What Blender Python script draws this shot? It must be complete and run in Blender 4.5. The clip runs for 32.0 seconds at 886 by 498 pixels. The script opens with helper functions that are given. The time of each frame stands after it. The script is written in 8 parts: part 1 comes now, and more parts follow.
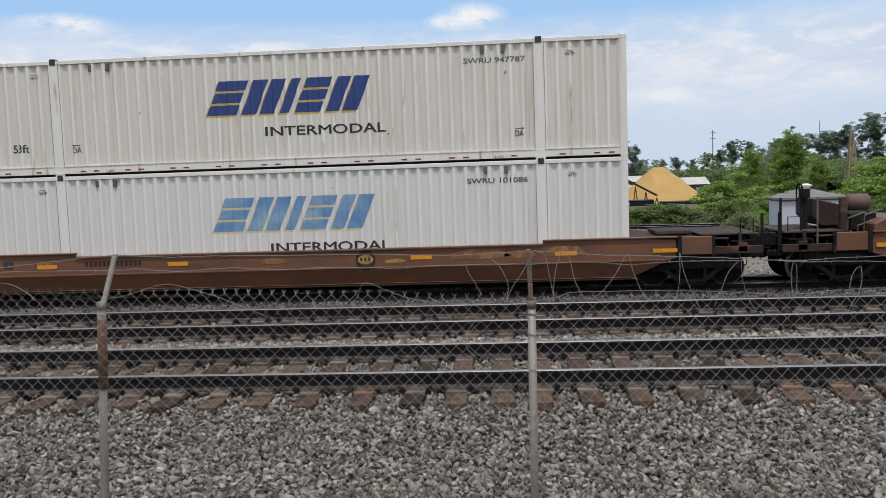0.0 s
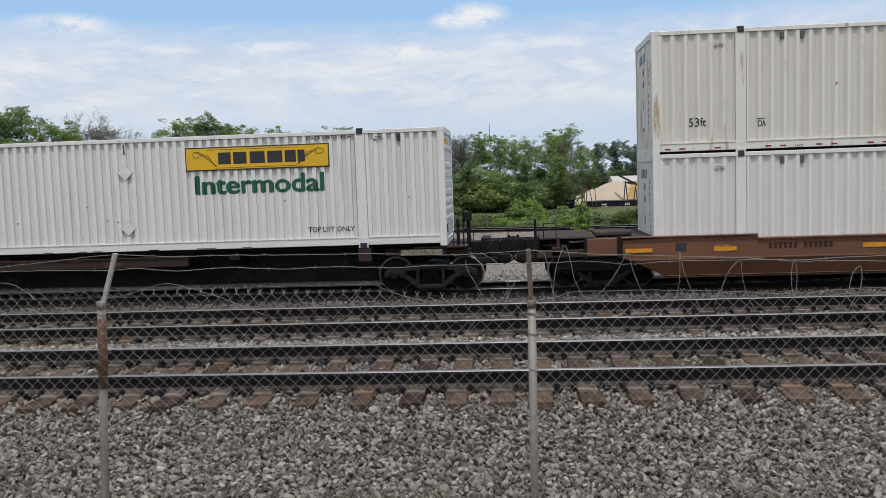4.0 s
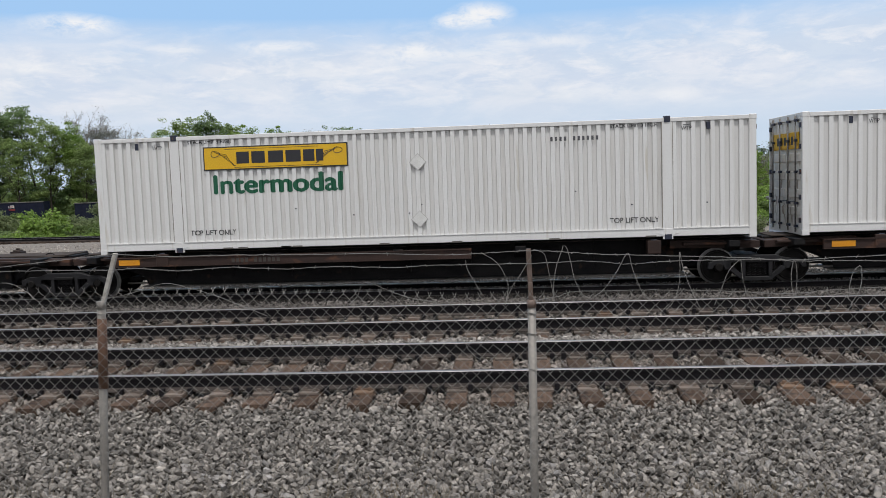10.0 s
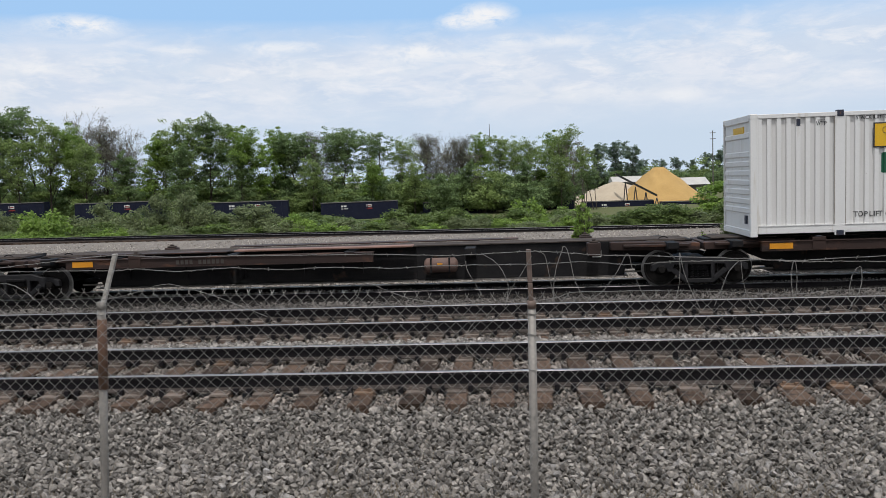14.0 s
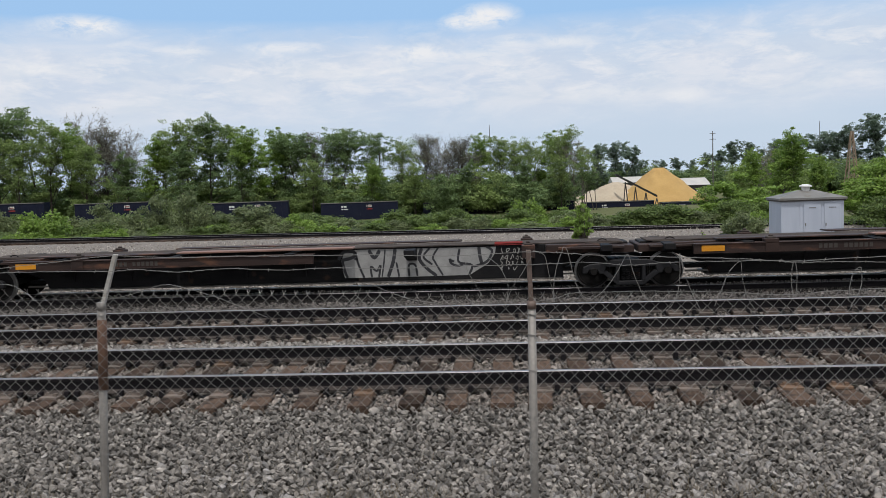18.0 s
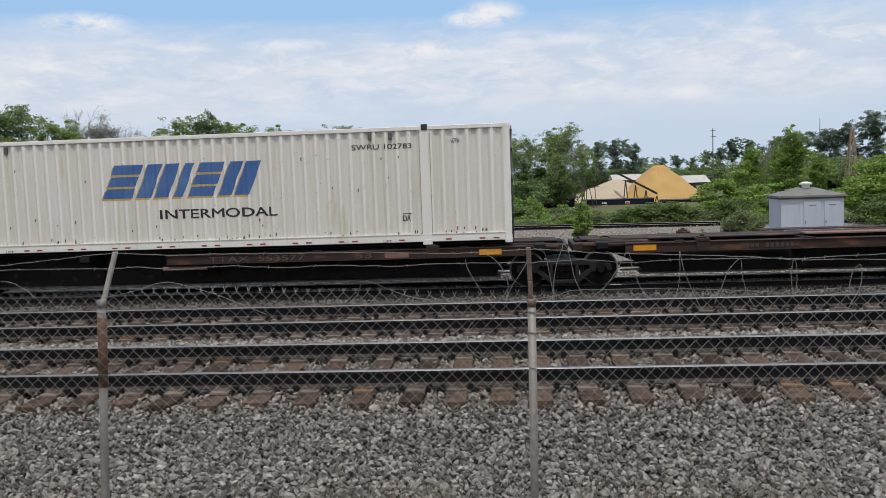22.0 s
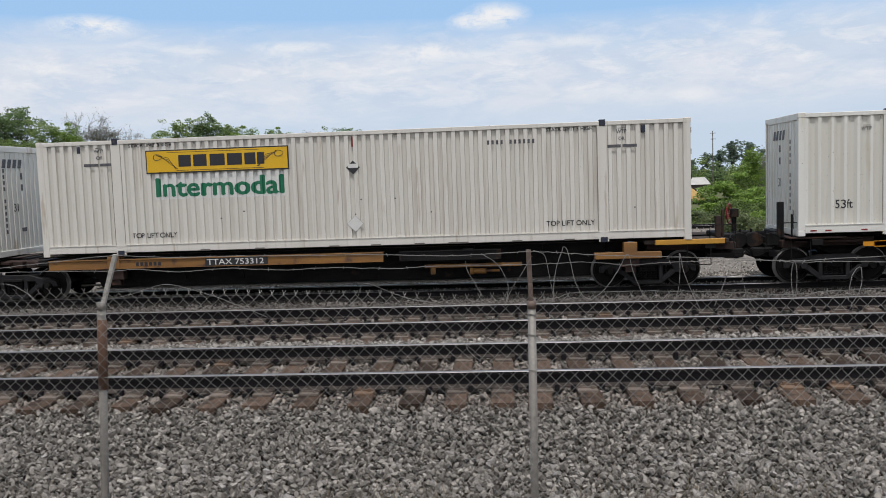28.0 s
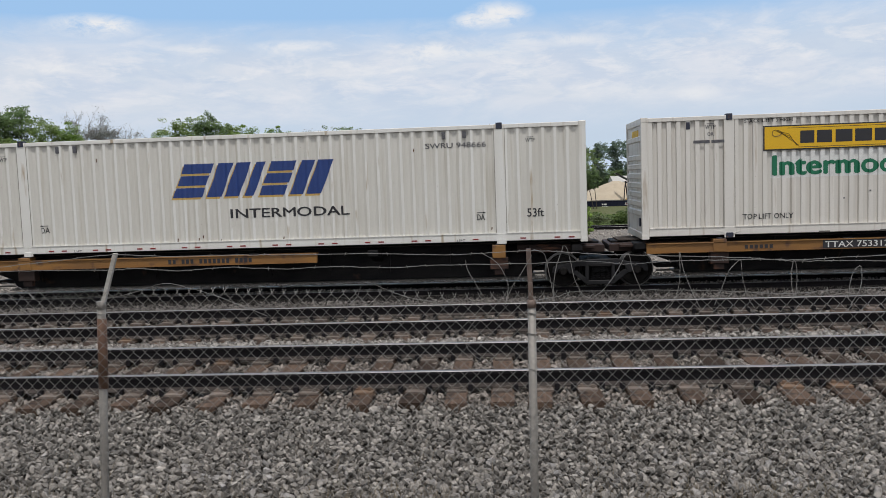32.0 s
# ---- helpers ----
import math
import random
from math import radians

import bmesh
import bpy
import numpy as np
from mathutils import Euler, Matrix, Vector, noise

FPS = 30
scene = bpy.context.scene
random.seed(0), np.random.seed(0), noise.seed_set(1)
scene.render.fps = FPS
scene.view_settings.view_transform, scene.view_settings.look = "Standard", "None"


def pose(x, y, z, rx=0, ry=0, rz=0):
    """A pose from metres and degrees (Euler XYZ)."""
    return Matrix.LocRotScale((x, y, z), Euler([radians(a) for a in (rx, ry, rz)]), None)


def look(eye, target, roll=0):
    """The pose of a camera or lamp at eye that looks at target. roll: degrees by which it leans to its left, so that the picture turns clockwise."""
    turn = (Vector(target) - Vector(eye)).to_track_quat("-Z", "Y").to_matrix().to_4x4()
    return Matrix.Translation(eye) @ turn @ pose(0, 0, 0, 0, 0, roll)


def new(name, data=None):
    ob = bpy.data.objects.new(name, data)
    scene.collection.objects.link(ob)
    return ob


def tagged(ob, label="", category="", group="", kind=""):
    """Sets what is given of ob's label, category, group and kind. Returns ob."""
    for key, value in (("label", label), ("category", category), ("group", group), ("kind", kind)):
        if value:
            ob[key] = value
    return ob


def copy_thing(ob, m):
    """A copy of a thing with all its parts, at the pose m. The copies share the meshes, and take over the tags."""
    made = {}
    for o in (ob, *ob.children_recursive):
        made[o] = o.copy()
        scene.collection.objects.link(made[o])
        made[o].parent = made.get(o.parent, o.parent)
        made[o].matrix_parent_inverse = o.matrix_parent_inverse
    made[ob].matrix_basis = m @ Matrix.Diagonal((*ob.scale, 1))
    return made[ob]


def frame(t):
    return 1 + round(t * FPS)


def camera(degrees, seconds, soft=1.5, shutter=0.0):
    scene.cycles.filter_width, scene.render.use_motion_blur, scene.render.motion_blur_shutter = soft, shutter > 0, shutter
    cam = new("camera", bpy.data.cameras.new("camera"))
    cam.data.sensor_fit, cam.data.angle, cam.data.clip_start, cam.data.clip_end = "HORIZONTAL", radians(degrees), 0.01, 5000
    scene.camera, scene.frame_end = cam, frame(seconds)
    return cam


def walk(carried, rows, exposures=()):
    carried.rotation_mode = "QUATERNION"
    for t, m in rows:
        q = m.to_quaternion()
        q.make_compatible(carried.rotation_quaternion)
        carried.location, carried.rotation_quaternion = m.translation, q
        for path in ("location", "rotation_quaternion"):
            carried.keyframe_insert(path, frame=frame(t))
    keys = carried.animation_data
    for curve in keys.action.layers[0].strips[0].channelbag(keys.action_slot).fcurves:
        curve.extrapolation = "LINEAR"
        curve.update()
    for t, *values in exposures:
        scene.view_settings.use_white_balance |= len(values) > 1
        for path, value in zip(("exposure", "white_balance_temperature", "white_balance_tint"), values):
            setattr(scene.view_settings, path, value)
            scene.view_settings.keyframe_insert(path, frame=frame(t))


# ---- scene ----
# One still camera beside three tracks; x runs along the rails, y away from the camera, z up from the rail tops.
cam = camera(54.88, 32.0, 0.5)
VIEW = look((0, 0, 2.031), (-0.08252, 0.99320, 2.031 - 0.08231), -1.981)
# small nods of the camera on its stand: seconds and degrees
SWAY = [(0, -0.050), (0.5, -0.017), (1, -0.001), (1.5, -0.009), (2, -0.039), (2.5, -0.061), (3, -0.086), (3.5, -0.108), (5.5, 0.044), (6, 0.012),
        (6.5, -0.006), (7, -0.019), (7.5, -0.014), (8, -0.032), (8.5, -0.047), (9, -0.062), (9.5, -0.084), (10, -0.092), (10.5, -0.100), (11, -0.122),
        (11.5, -0.155), (12, -0.164), (12.5, -0.140), (13, -0.109), (13.5, -0.070), (14, -0.047), (14.5, -0.015), (16.5, 0.024), (17, 0.037), (17.5,
        0.012), (18, -0.012), (18.5, -0.058), (19, -0.128), (19.5, -0.210), (20, -0.223), (20.5, -0.190), (21, -0.175), (21.5, -0.174), (22, -0.179),
        (22.5, -0.197), (23, -0.203), (23.5, -0.170), (24, -0.128), (24.5, -0.113), (25, -0.099), (25.5, -0.088), (27.5, -0.063), (28, -0.025), (28.5,
        0.066), (29, 0.050), (29.5, 0.019), (30, 0.004), (30.5, -0.009), (31, -0.039), (31.5, -0.065), (32, -0.092)]
walk(cam, [(t, VIEW @ pose(0, 0, 0, a)) for t, a in SWAY], [(0, 0.04), (6, -0.03), (9, 0.02), (12, 0.08), (15, 0.03), (19, -0.03), (26, -0.02), (30, 0.0), (32, -0.05)])

TRACK_1, TRACK_2, TRACK_3 = 9.576, 12.717, 22.02      # centre lines
LOW = -0.558                                            # rail tops of the train's track
DROP = 0.235                                            # rail tops below the cars' own zero
GAUGE = 1.505
# distance that the train has rolled, by time
ROLLED = [(0, 0), (1, 4.208), (2, 8.397), (3, 12.571), (5.5, 22.946), (6, 25.007), (7, 29.109), (8, 33.188), (9, 37.253), (10, 41.304), (11, 45.334),
          (12, 49.344), (13, 53.338), (14, 57.315), (14.5, 59.295), (16.5, 67.137), (17, 69.078), (18, 72.975), (19, 76.88), (20, 80.79), (21,
          84.68), (22, 88.54), (23, 92.42), (24, 96.263), (25, 100.071), (25.5, 101.968), (27.5, 109.537), (28, 111.428), (29, 115.207), (30,
          118.968), (31, 122.705), (32, 126.421)]

# ---- light ----
SUN_ELEVATION, SUN_AZIMUTH = radians(70), radians(172)   # azimuth from +y, clockwise seen from above
world = bpy.data.worlds.new("sky")
scene.world = world
world.use_nodes = True
wn, wl = world.node_tree.nodes, world.node_tree.links
sky = wn.new("ShaderNodeTexSky")
sky.sky_type, sky.sun_disc = "NISHITA", False
sky.sun_elevation, sky.sun_rotation = SUN_ELEVATION, SUN_AZIMUTH
sky.air_density, sky.dust_density, sky.ozone_density = 1.0, 3.0, 1.0
veil = wn.new("ShaderNodeMix")
veil.data_type = "RGBA"
veil.inputs[0].default_value = 0.9
veil.inputs[7].default_value = (6.95, 7.1, 7.4, 1)
wl.new(sky.outputs[0], veil.inputs[6])
wl.new(veil.outputs[2], wn["Background"].inputs[0])
wn["Background"].inputs[1].default_value = 0.112
sun = new("sun", bpy.data.lights.new("sun", "SUN"))
sun.data.energy, sun.data.angle, sun.data.color = 2.6, radians(3), (1, 0.975, 0.95)
sun_from = Vector((math.sin(SUN_AZIMUTH) * math.cos(SUN_ELEVATION), math.cos(SUN_AZIMUTH) * math.cos(SUN_ELEVATION), math.sin(SUN_ELEVATION)))
sun.matrix_world = look(sun_from * 60, (0, 0, 0))
scene.view_settings.exposure = 0.0


FAR_Y, FAR_SLANT = 48.2, 0.128      # the far track's line: y = FAR_Y - FAR_SLANT * x


# ---- mesh tools ----
class Shape:
    """Gathers vertices and faces of one part."""

    def __init__(self):
        self.v, self.f = [], []

    def add(self, verts, faces):
        n = len(self.v)
        self.v += [tuple(p) for p in verts]
        self.f += [tuple(i + n for i in f) for f in faces]
        return self

    def box(self, x0, x1, y0, y1, z0, z1):
        return self.add([(x, y, z) for z in (z0, z1) for y in (y0, y1) for x in (x0, x1)],
                        [(0, 2, 3, 1), (4, 5, 7, 6), (0, 1, 5, 4), (2, 6, 7, 3), (0, 4, 6, 2), (1, 3, 7, 5)])

    def slab(self, outline, y0, y1):
        """An outline in x and z, counter-clockwise seen from -y, drawn out from y0 to y1."""
        n = len(outline)
        return self.add([(x, y0, z) for x, z in outline] + [(x, y1, z) for x, z in outline],
                        [tuple(range(n)), tuple(range(2 * n - 1, n - 1, -1))] + [(i, i + n, (i + 1) % n + n, (i + 1) % n) for i in range(n)])

    def tube(self, path, r, sides=6, r_end=None, closed=False):
        path = [Vector(p) for p in path]
        m = len(path)
        verts, faces, side = [], [], None
        for i, p in enumerate(path):
            a, b = (path[i - 1], path[(i + 1) % m]) if closed else (path[max(i - 1, 0)], path[min(i + 1, m - 1)])
            d = (b - a).normalized() if (b - a).length > 1e-9 else Vector((0, 0, 1))
            if side is None or abs(side.dot(d)) > 0.99:
                side = d.orthogonal()
            side = (side - d * side.dot(d)).normalized()
            up = d.cross(side)
            rr = r if r_end is None else r + (r_end - r) * i / (m - 1)
            verts += [p + side * math.cos(k * math.tau / sides) * rr + up * math.sin(k * math.tau / sides) * rr for k in range(sides)]
        for i in range(m if closed else m - 1):
            j = (i + 1) % m
            faces += [(i * sides + k, i * sides + (k + 1) % sides, j * sides + (k + 1) % sides, j * sides + k) for k in range(sides)]
        if not closed:
            faces += [tuple(range(sides - 1, -1, -1)), tuple(range((m - 1) * sides, m * sides))]
        return self.add(verts, faces)

    def spin(self, profile, sides=24, axis="y", at=(0, 0, 0)):
        """A ring swept from (distance along the axis, radius) pairs; a radius of 0 closes it."""
        verts, faces, m = [], [], len(profile)
        for a, r in profile:
            for k in range(sides):
                c, s = math.cos(k * math.tau / sides) * r, math.sin(k * math.tau / sides) * r
                p = {"x": (a, c, s), "y": (c, a, -s), "z": (c, s, a)}[axis]
                verts.append(tuple(q + o for q, o in zip(p, at)))
        for i in range(m - 1):
            faces += [(i * sides + k, i * sides + (k + 1) % sides, (i + 1) * sides + (k + 1) % sides, (i + 1) * sides + k) for k in range(sides)]
        faces += [tuple(range(sides - 1, -1, -1)), tuple(range((m - 1) * sides, m * sides))]
        return self.add(verts, faces)

    def mesh(self, name, bevel=0.0, smooth=False):
        me = bpy.data.meshes.new(name)
        me.from_pydata(self.v, [], self.f)
        bm = bmesh.new()
        bm.from_mesh(me)
        bmesh.ops.recalc_face_normals(bm, faces=bm.faces)
        if bevel:
            edges = [e for e in bm.edges if len(e.link_faces) == 2 and e.calc_face_angle(0) > 0.6]
            bmesh.ops.bevel(bm, geom=edges, offset=bevel, segments=1, affect="EDGES", clamp_overlap=True)
        for f in bm.faces:
            f.smooth = smooth
        bm.to_mesh(me)
        bm.free()
        return me


def part(name, shape, material, parent=None, label="", bevel=0.0, smooth=False, at=None):
    """Links a Shape or a mesh as one mesh object under a thing or a part."""
    me = shape if isinstance(shape, bpy.types.Mesh) else shape.mesh(name, bevel, smooth)
    if not me.materials:
        me.materials.append(material)
    ob = new(name, me)
    if parent:
        ob.parent = parent
    if at is not None:
        ob.matrix_basis = at if isinstance(at, Matrix) else Matrix.Translation(at)
    return tagged(ob, label)


def thing(name, label, category, group="", kind="", at=None):
    ob = new(name)
    ob.empty_display_size = 0.3
    if at is not None:
        ob.matrix_basis = at if isinstance(at, Matrix) else Matrix.Translation(at)
    return tagged(ob, label, category, group, kind)


def raw_mesh(name, verts, tris, material, smooth=False):
    """A mesh from numpy arrays of vertices and triangles."""
    me = bpy.data.meshes.new(name)
    me.vertices.add(len(verts))
    me.vertices.foreach_set("co", np.asarray(verts, np.float32).ravel())
    me.loops.add(len(tris) * 3)
    me.loops.foreach_set("vertex_index", np.asarray(tris, np.int32).ravel())
    me.polygons.add(len(tris))
    me.polygons.foreach_set("loop_start", np.arange(0, len(tris) * 3, 3, dtype=np.int32))
    me.polygons.foreach_set("use_smooth", np.full(len(tris), smooth))
    me.update(calc_edges=True)
    me.materials.append(material)
    return me


# ---- materials ----
def mat(name, color, other=None, rough=0.7, metal=0.0, scale=6.0, fine=60.0, amount=0.5, bump=0.15, stretch=(1, 1, 1), vary=0.0, island=0.0,
        rust=None, rust_at=0.62, rust_scale=2.0, rust_stretch=(1, 1, 1), spec=0.5, place="Object", grit=0.55):
    """Two scales of mottling between two colours, optional patches of rust or grime, and tone that varies by object or by piece."""
    m = bpy.data.materials.new(name)
    m.use_nodes = True
    n, l = m.node_tree.nodes, m.node_tree.links
    b = n["Principled BSDF"]
    other = other or tuple(c * 0.72 for c in color)
    co = n.new("ShaderNodeTexCoord").outputs[place]

    def noised(s, st, detail=4.0):
        mp = n.new("ShaderNodeMapping")
        mp.inputs["Scale"].default_value = st
        l.new(co, mp.inputs[0])
        t = n.new("ShaderNodeTexNoise")
        t.inputs["Scale"].default_value, t.inputs["Detail"].default_value = s, detail
        l.new(mp.outputs[0], t.inputs["Vector"])
        return t.outputs[0]

    def ramp(x, a, c):
        r = n.new("ShaderNodeMapRange")
        r.inputs[1].default_value, r.inputs[2].default_value = a, c
        l.new(x, r.inputs[0])
        return r.outputs[0]

    def mixed(f, a, c):
        x = n.new("ShaderNodeMix")
        x.data_type = "RGBA"
        for k, v in ((0, f), (6, a), (7, c)):
            if isinstance(v, (tuple, float, int)):
                x.inputs[k].default_value = (*v, 1) if isinstance(v, tuple) else v
            else:
                l.new(v, x.inputs[k])
        return x.outputs[2]

    coarse, grain = noised(scale, stretch), noised(fine, (1, 1, 1), 2.0)
    tone = n.new("ShaderNodeMath")
    tone.operation = "MULTIPLY"
    l.new(ramp(coarse, 0.3, 0.7), tone.inputs[0])
    tone.inputs[1].default_value = amount
    col = mixed(tone.outputs[0], color, other)
    col = mixed(ramp(grain, 0.35, 1.15), col, tuple(c * grit for c in color))
    if rust:
        spots = ramp(noised(rust_scale, rust_stretch, 6.0), rust_at, rust_at + 0.1)
        col = mixed(spots, col, rust)
    if vary or island:
        src = n.new("ShaderNodeNewGeometry").outputs["Random Per Island"] if island else n.new("ShaderNodeObjectInfo").outputs["Random"]
        hs = n.new("ShaderNodeHueSaturation")
        r = n.new("ShaderNodeMapRange")
        r.inputs[3].default_value, r.inputs[4].default_value = 1 - (vary or island), 1 + (vary or island)
        l.new(src, r.inputs[0])
        l.new(r.outputs[0], hs.inputs["Value"])
        l.new(col, hs.inputs["Color"])
        col = hs.outputs[0]
    l.new(col, b.inputs["Base Color"])
    b.inputs["Roughness"].default_value, b.inputs["Metallic"].default_value, b.inputs["Specular IOR Level"].default_value = rough, metal, spec
    if bump:
        bp = n.new("ShaderNodeBump")
        bp.inputs["Strength"].default_value, bp.inputs["Distance"].default_value = bump, 0.02
        l.new(grain, bp.inputs["Height"])
        l.new(bp.outputs[0], b.inputs["Normal"])
    return m


def leaf_mat(name, color, other, vary=0.35):
    """Leaves: two greens, tone by leaf and by plant, a little light passing through."""
    m = mat(name, color, other, rough=0.6, scale=0.25, fine=3.0, amount=1.0, bump=0, island=vary, spec=0.25)
    n, l = m.node_tree.nodes, m.node_tree.links
    b = n["Principled BSDF"]
    tr = n.new("ShaderNodeBsdfTranslucent")
    src = b.inputs["Base Color"].links[0].from_socket
    l.new(src, tr.inputs[0])
    mx = n.new("ShaderNodeMixShader")
    mx.inputs[0].default_value = 0.4
    l.new(b.outputs[0], mx.inputs[1])
    l.new(tr.outputs[0], mx.inputs[2])
    l.new(mx.outputs[0], n["Material Output"].inputs[0])
    return m


GRIME, RUST = (0.16, 0.12, 0.08), (0.17, 0.075, 0.035)
M_CREAM = mat("cream container paint", (0.735, 0.73, 0.70), (0.63, 0.61, 0.56), 0.5, scale=1.2, fine=30, stretch=(1.5, 1, 0.25), amount=0.7, grit=0.86, bump=0.05,
              rust=(0.40, 0.33, 0.24), rust_at=0.60, rust_scale=2.2, rust_stretch=(2.5, 1, 0.35))
M_WHITE = mat("white container paint", (0.725, 0.725, 0.72), (0.63, 0.625, 0.61), 0.45, scale=1.2, fine=30, stretch=(1.5, 1, 0.25), amount=0.5, grit=0.86, bump=0.05,
              rust=(0.55, 0.52, 0.47), rust_at=0.64, rust_scale=2.0, rust_stretch=(3, 1, 0.3))
M_WARM = mat("dusty white container paint", (0.70, 0.675, 0.63), (0.59, 0.56, 0.51), 0.5, scale=1.2, fine=30, stretch=(1.5, 1, 0.25), amount=0.6, grit=0.86, bump=0.05,
             rust=(0.46, 0.40, 0.33), rust_at=0.62, rust_scale=2.2, rust_stretch=(3, 1, 0.3))
M_YELLOWED = mat("yellowed cream container paint", (0.765, 0.76, 0.73), (0.685, 0.67, 0.615), 0.5, scale=1.0, fine=30, stretch=(1.3, 1, 0.22), amount=0.9, grit=0.86, bump=0.05,
                 rust=(0.60, 0.565, 0.47), rust_at=0.63, rust_scale=1.8, rust_stretch=(2.2, 1, 0.3))
# recess paint: shade inside the folds is mixed into the colour
M_RECESS_YELLOW = mat("recessed yellowed paint toned for shade", (0.67, 0.655, 0.61), (0.59, 0.57, 0.50), 0.55, scale=1.0, fine=30, stretch=(1.3, 1, 0.22), amount=0.9, grit=0.86, bump=0.05,
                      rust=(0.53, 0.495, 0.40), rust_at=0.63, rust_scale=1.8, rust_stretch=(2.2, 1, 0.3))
M_DOOR = mat("streaked rusty door paint", (0.78, 0.775, 0.755), (0.66, 0.64, 0.60), 0.6, scale=2.5, fine=30, stretch=(1, 2.5, 0.4), amount=1.0, grit=0.8, bump=0.1,
             rust=(0.19, 0.125, 0.085), rust_at=0.585, rust_scale=2.6, rust_stretch=(1, 3, 0.5))


def weathered(paint, streak, at, specks):
    """Adds long drip streaks and small rust specks to a paint."""
    n, l = paint.node_tree.nodes, paint.node_tree.links
    b = n["Principled BSDF"]
    col = b.inputs["Base Color"].links[0].from_socket
    co = n.new("ShaderNodeTexCoord").outputs["Object"]
    for scale, stretch, lo, hi, tone, most in ((3.2, (2.6, 1, 0.10), at, at + 0.16, streak, 0.55), (34.0, (1, 1, 0.6), specks, specks + 0.03, (0.16, 0.085, 0.05), 0.8)):
        mp = n.new("ShaderNodeMapping")
        mp.inputs["Scale"].default_value = stretch
        mp.inputs["Location"].default_value = (7.3, 0, 1.9)
        l.new(co, mp.inputs[0])
        t = n.new("ShaderNodeTexNoise")
        t.inputs["Scale"].default_value, t.inputs["Detail"].default_value = scale, 5.0
        l.new(mp.outputs[0], t.inputs["Vector"])
        r = n.new("ShaderNodeMapRange")
        r.inputs[1].default_value, r.inputs[2].default_value, r.inputs[4].default_value = lo, hi, most
        l.new(t.outputs[0], r.inputs[0])
        x = n.new("ShaderNodeMix")
        x.data_type = "RGBA"
        l.new(r.outputs[0], x.inputs[0])
        l.new(col, x.inputs[6])
        x.inputs[7].default_value = (*tone, 1)
        col = x.outputs[2]
    l.new(col, b.inputs["Base Color"])


# the other recess paints, darkened likewise for shade in the folds
M_RECESS_WHITE = mat("recessed white paint toned for shade", (0.665, 0.66, 0.65), (0.58, 0.57, 0.55), 0.55, scale=1.2, fine=30, stretch=(1.5, 1, 0.25), amount=0.6, grit=0.86, bump=0.05)
M_RECESS_WARM = mat("recessed warm white paint toned for shade", (0.635, 0.61, 0.565), (0.54, 0.51, 0.46), 0.55, scale=1.2, fine=30, stretch=(1.5, 1, 0.25), amount=0.6, grit=0.86, bump=0.05)
M_RECESS_CREAM = mat("recessed cream paint toned for shade", (0.64, 0.625, 0.58), (0.54, 0.515, 0.46), 0.55, scale=1.2, fine=30, stretch=(1.5, 1, 0.25), amount=0.6, grit=0.86, bump=0.05)
for paint_, streak_, at_, specks_ in ((M_CREAM, (0.50, 0.46, 0.38), 0.56, 0.73), (M_WHITE, (0.56, 0.54, 0.50), 0.57, 0.76), (M_WARM, (0.46, 0.41, 0.35), 0.55, 0.74), (M_YELLOWED, (0.54, 0.505, 0.40), 0.56, 0.69),
                                      (M_RECESS_CREAM, (0.42, 0.38, 0.31), 0.54, 0.72), (M_RECESS_WHITE, (0.48, 0.46, 0.43), 0.56, 0.75), (M_RECESS_WARM, (0.40, 0.355, 0.30), 0.54, 0.73), (M_RECESS_YELLOW, (0.47, 0.435, 0.34), 0.55, 0.68)):
    weathered(paint_, streak_, at_, specks_)
M_BLUE = mat("dark blue sign paint", (0.016, 0.045, 0.19), (0.022, 0.06, 0.23), 0.45, scale=3, amount=0.6, bump=0)
M_PALE_BLUE = mat("faded blue sign paint", (0.06, 0.20, 0.46), (0.30, 0.44, 0.56), 0.5, scale=1.1, stretch=(1.2, 1, 1.5), amount=1.0, bump=0)
M_MID_BLUE = mat("worn blue sign paint", (0.035, 0.11, 0.33), (0.10, 0.2, 0.4), 0.5, scale=1.5, amount=0.8, bump=0)
M_GOLD = mat("gold sign paint", (0.60, 0.40, 0.12), None, 0.5, scale=3, amount=0.6, bump=0)
M_PALE_GOLD = mat("faded gold sign paint", (0.66, 0.55, 0.30), (0.66, 0.6, 0.42), 0.5, scale=2, amount=0.9, bump=0)
M_INK = mat("black lettering", (0.025, 0.025, 0.03), None, 0.5, bump=0)
M_GREY_INK = mat("worn dark lettering", (0.06, 0.06, 0.075), (0.16, 0.16, 0.16), 0.5, scale=14, amount=0.8, bump=0)
M_GREEN_INK = mat("green lettering", (0.008, 0.11, 0.055), None, 0.45, bump=0)
M_TEAL_INK = mat("bright green lettering", (0.01, 0.17, 0.085), None, 0.45, bump=0)
M_YELLOW = mat("yellow sign", (0.76, 0.46, 0.012), (0.68, 0.39, 0.015), 0.45, scale=2, amount=0.6, bump=0)
M_RED = mat("red reflective tape", (0.22, 0.018, 0.018), None, 0.4, bump=0)
M_PALE = mat("white marking", (0.75, 0.75, 0.73), None, 0.5, bump=0)
M_STENCIL = mat("faint worn stencil", (0.056, 0.046, 0.04), (0.04, 0.033, 0.028), 0.6, scale=9, amount=1.0, bump=0)
M_DIM = mat("worn white stencil", (0.12, 0.10, 0.09), (0.045, 0.037, 0.032), 0.6, scale=9, amount=1.0, bump=0)
M_SEAM = mat("dark seam line", (0.20, 0.18, 0.15), (0.40, 0.38, 0.34), 0.8, scale=4, stretch=(1, 1, 0.6), amount=1.0, bump=0)
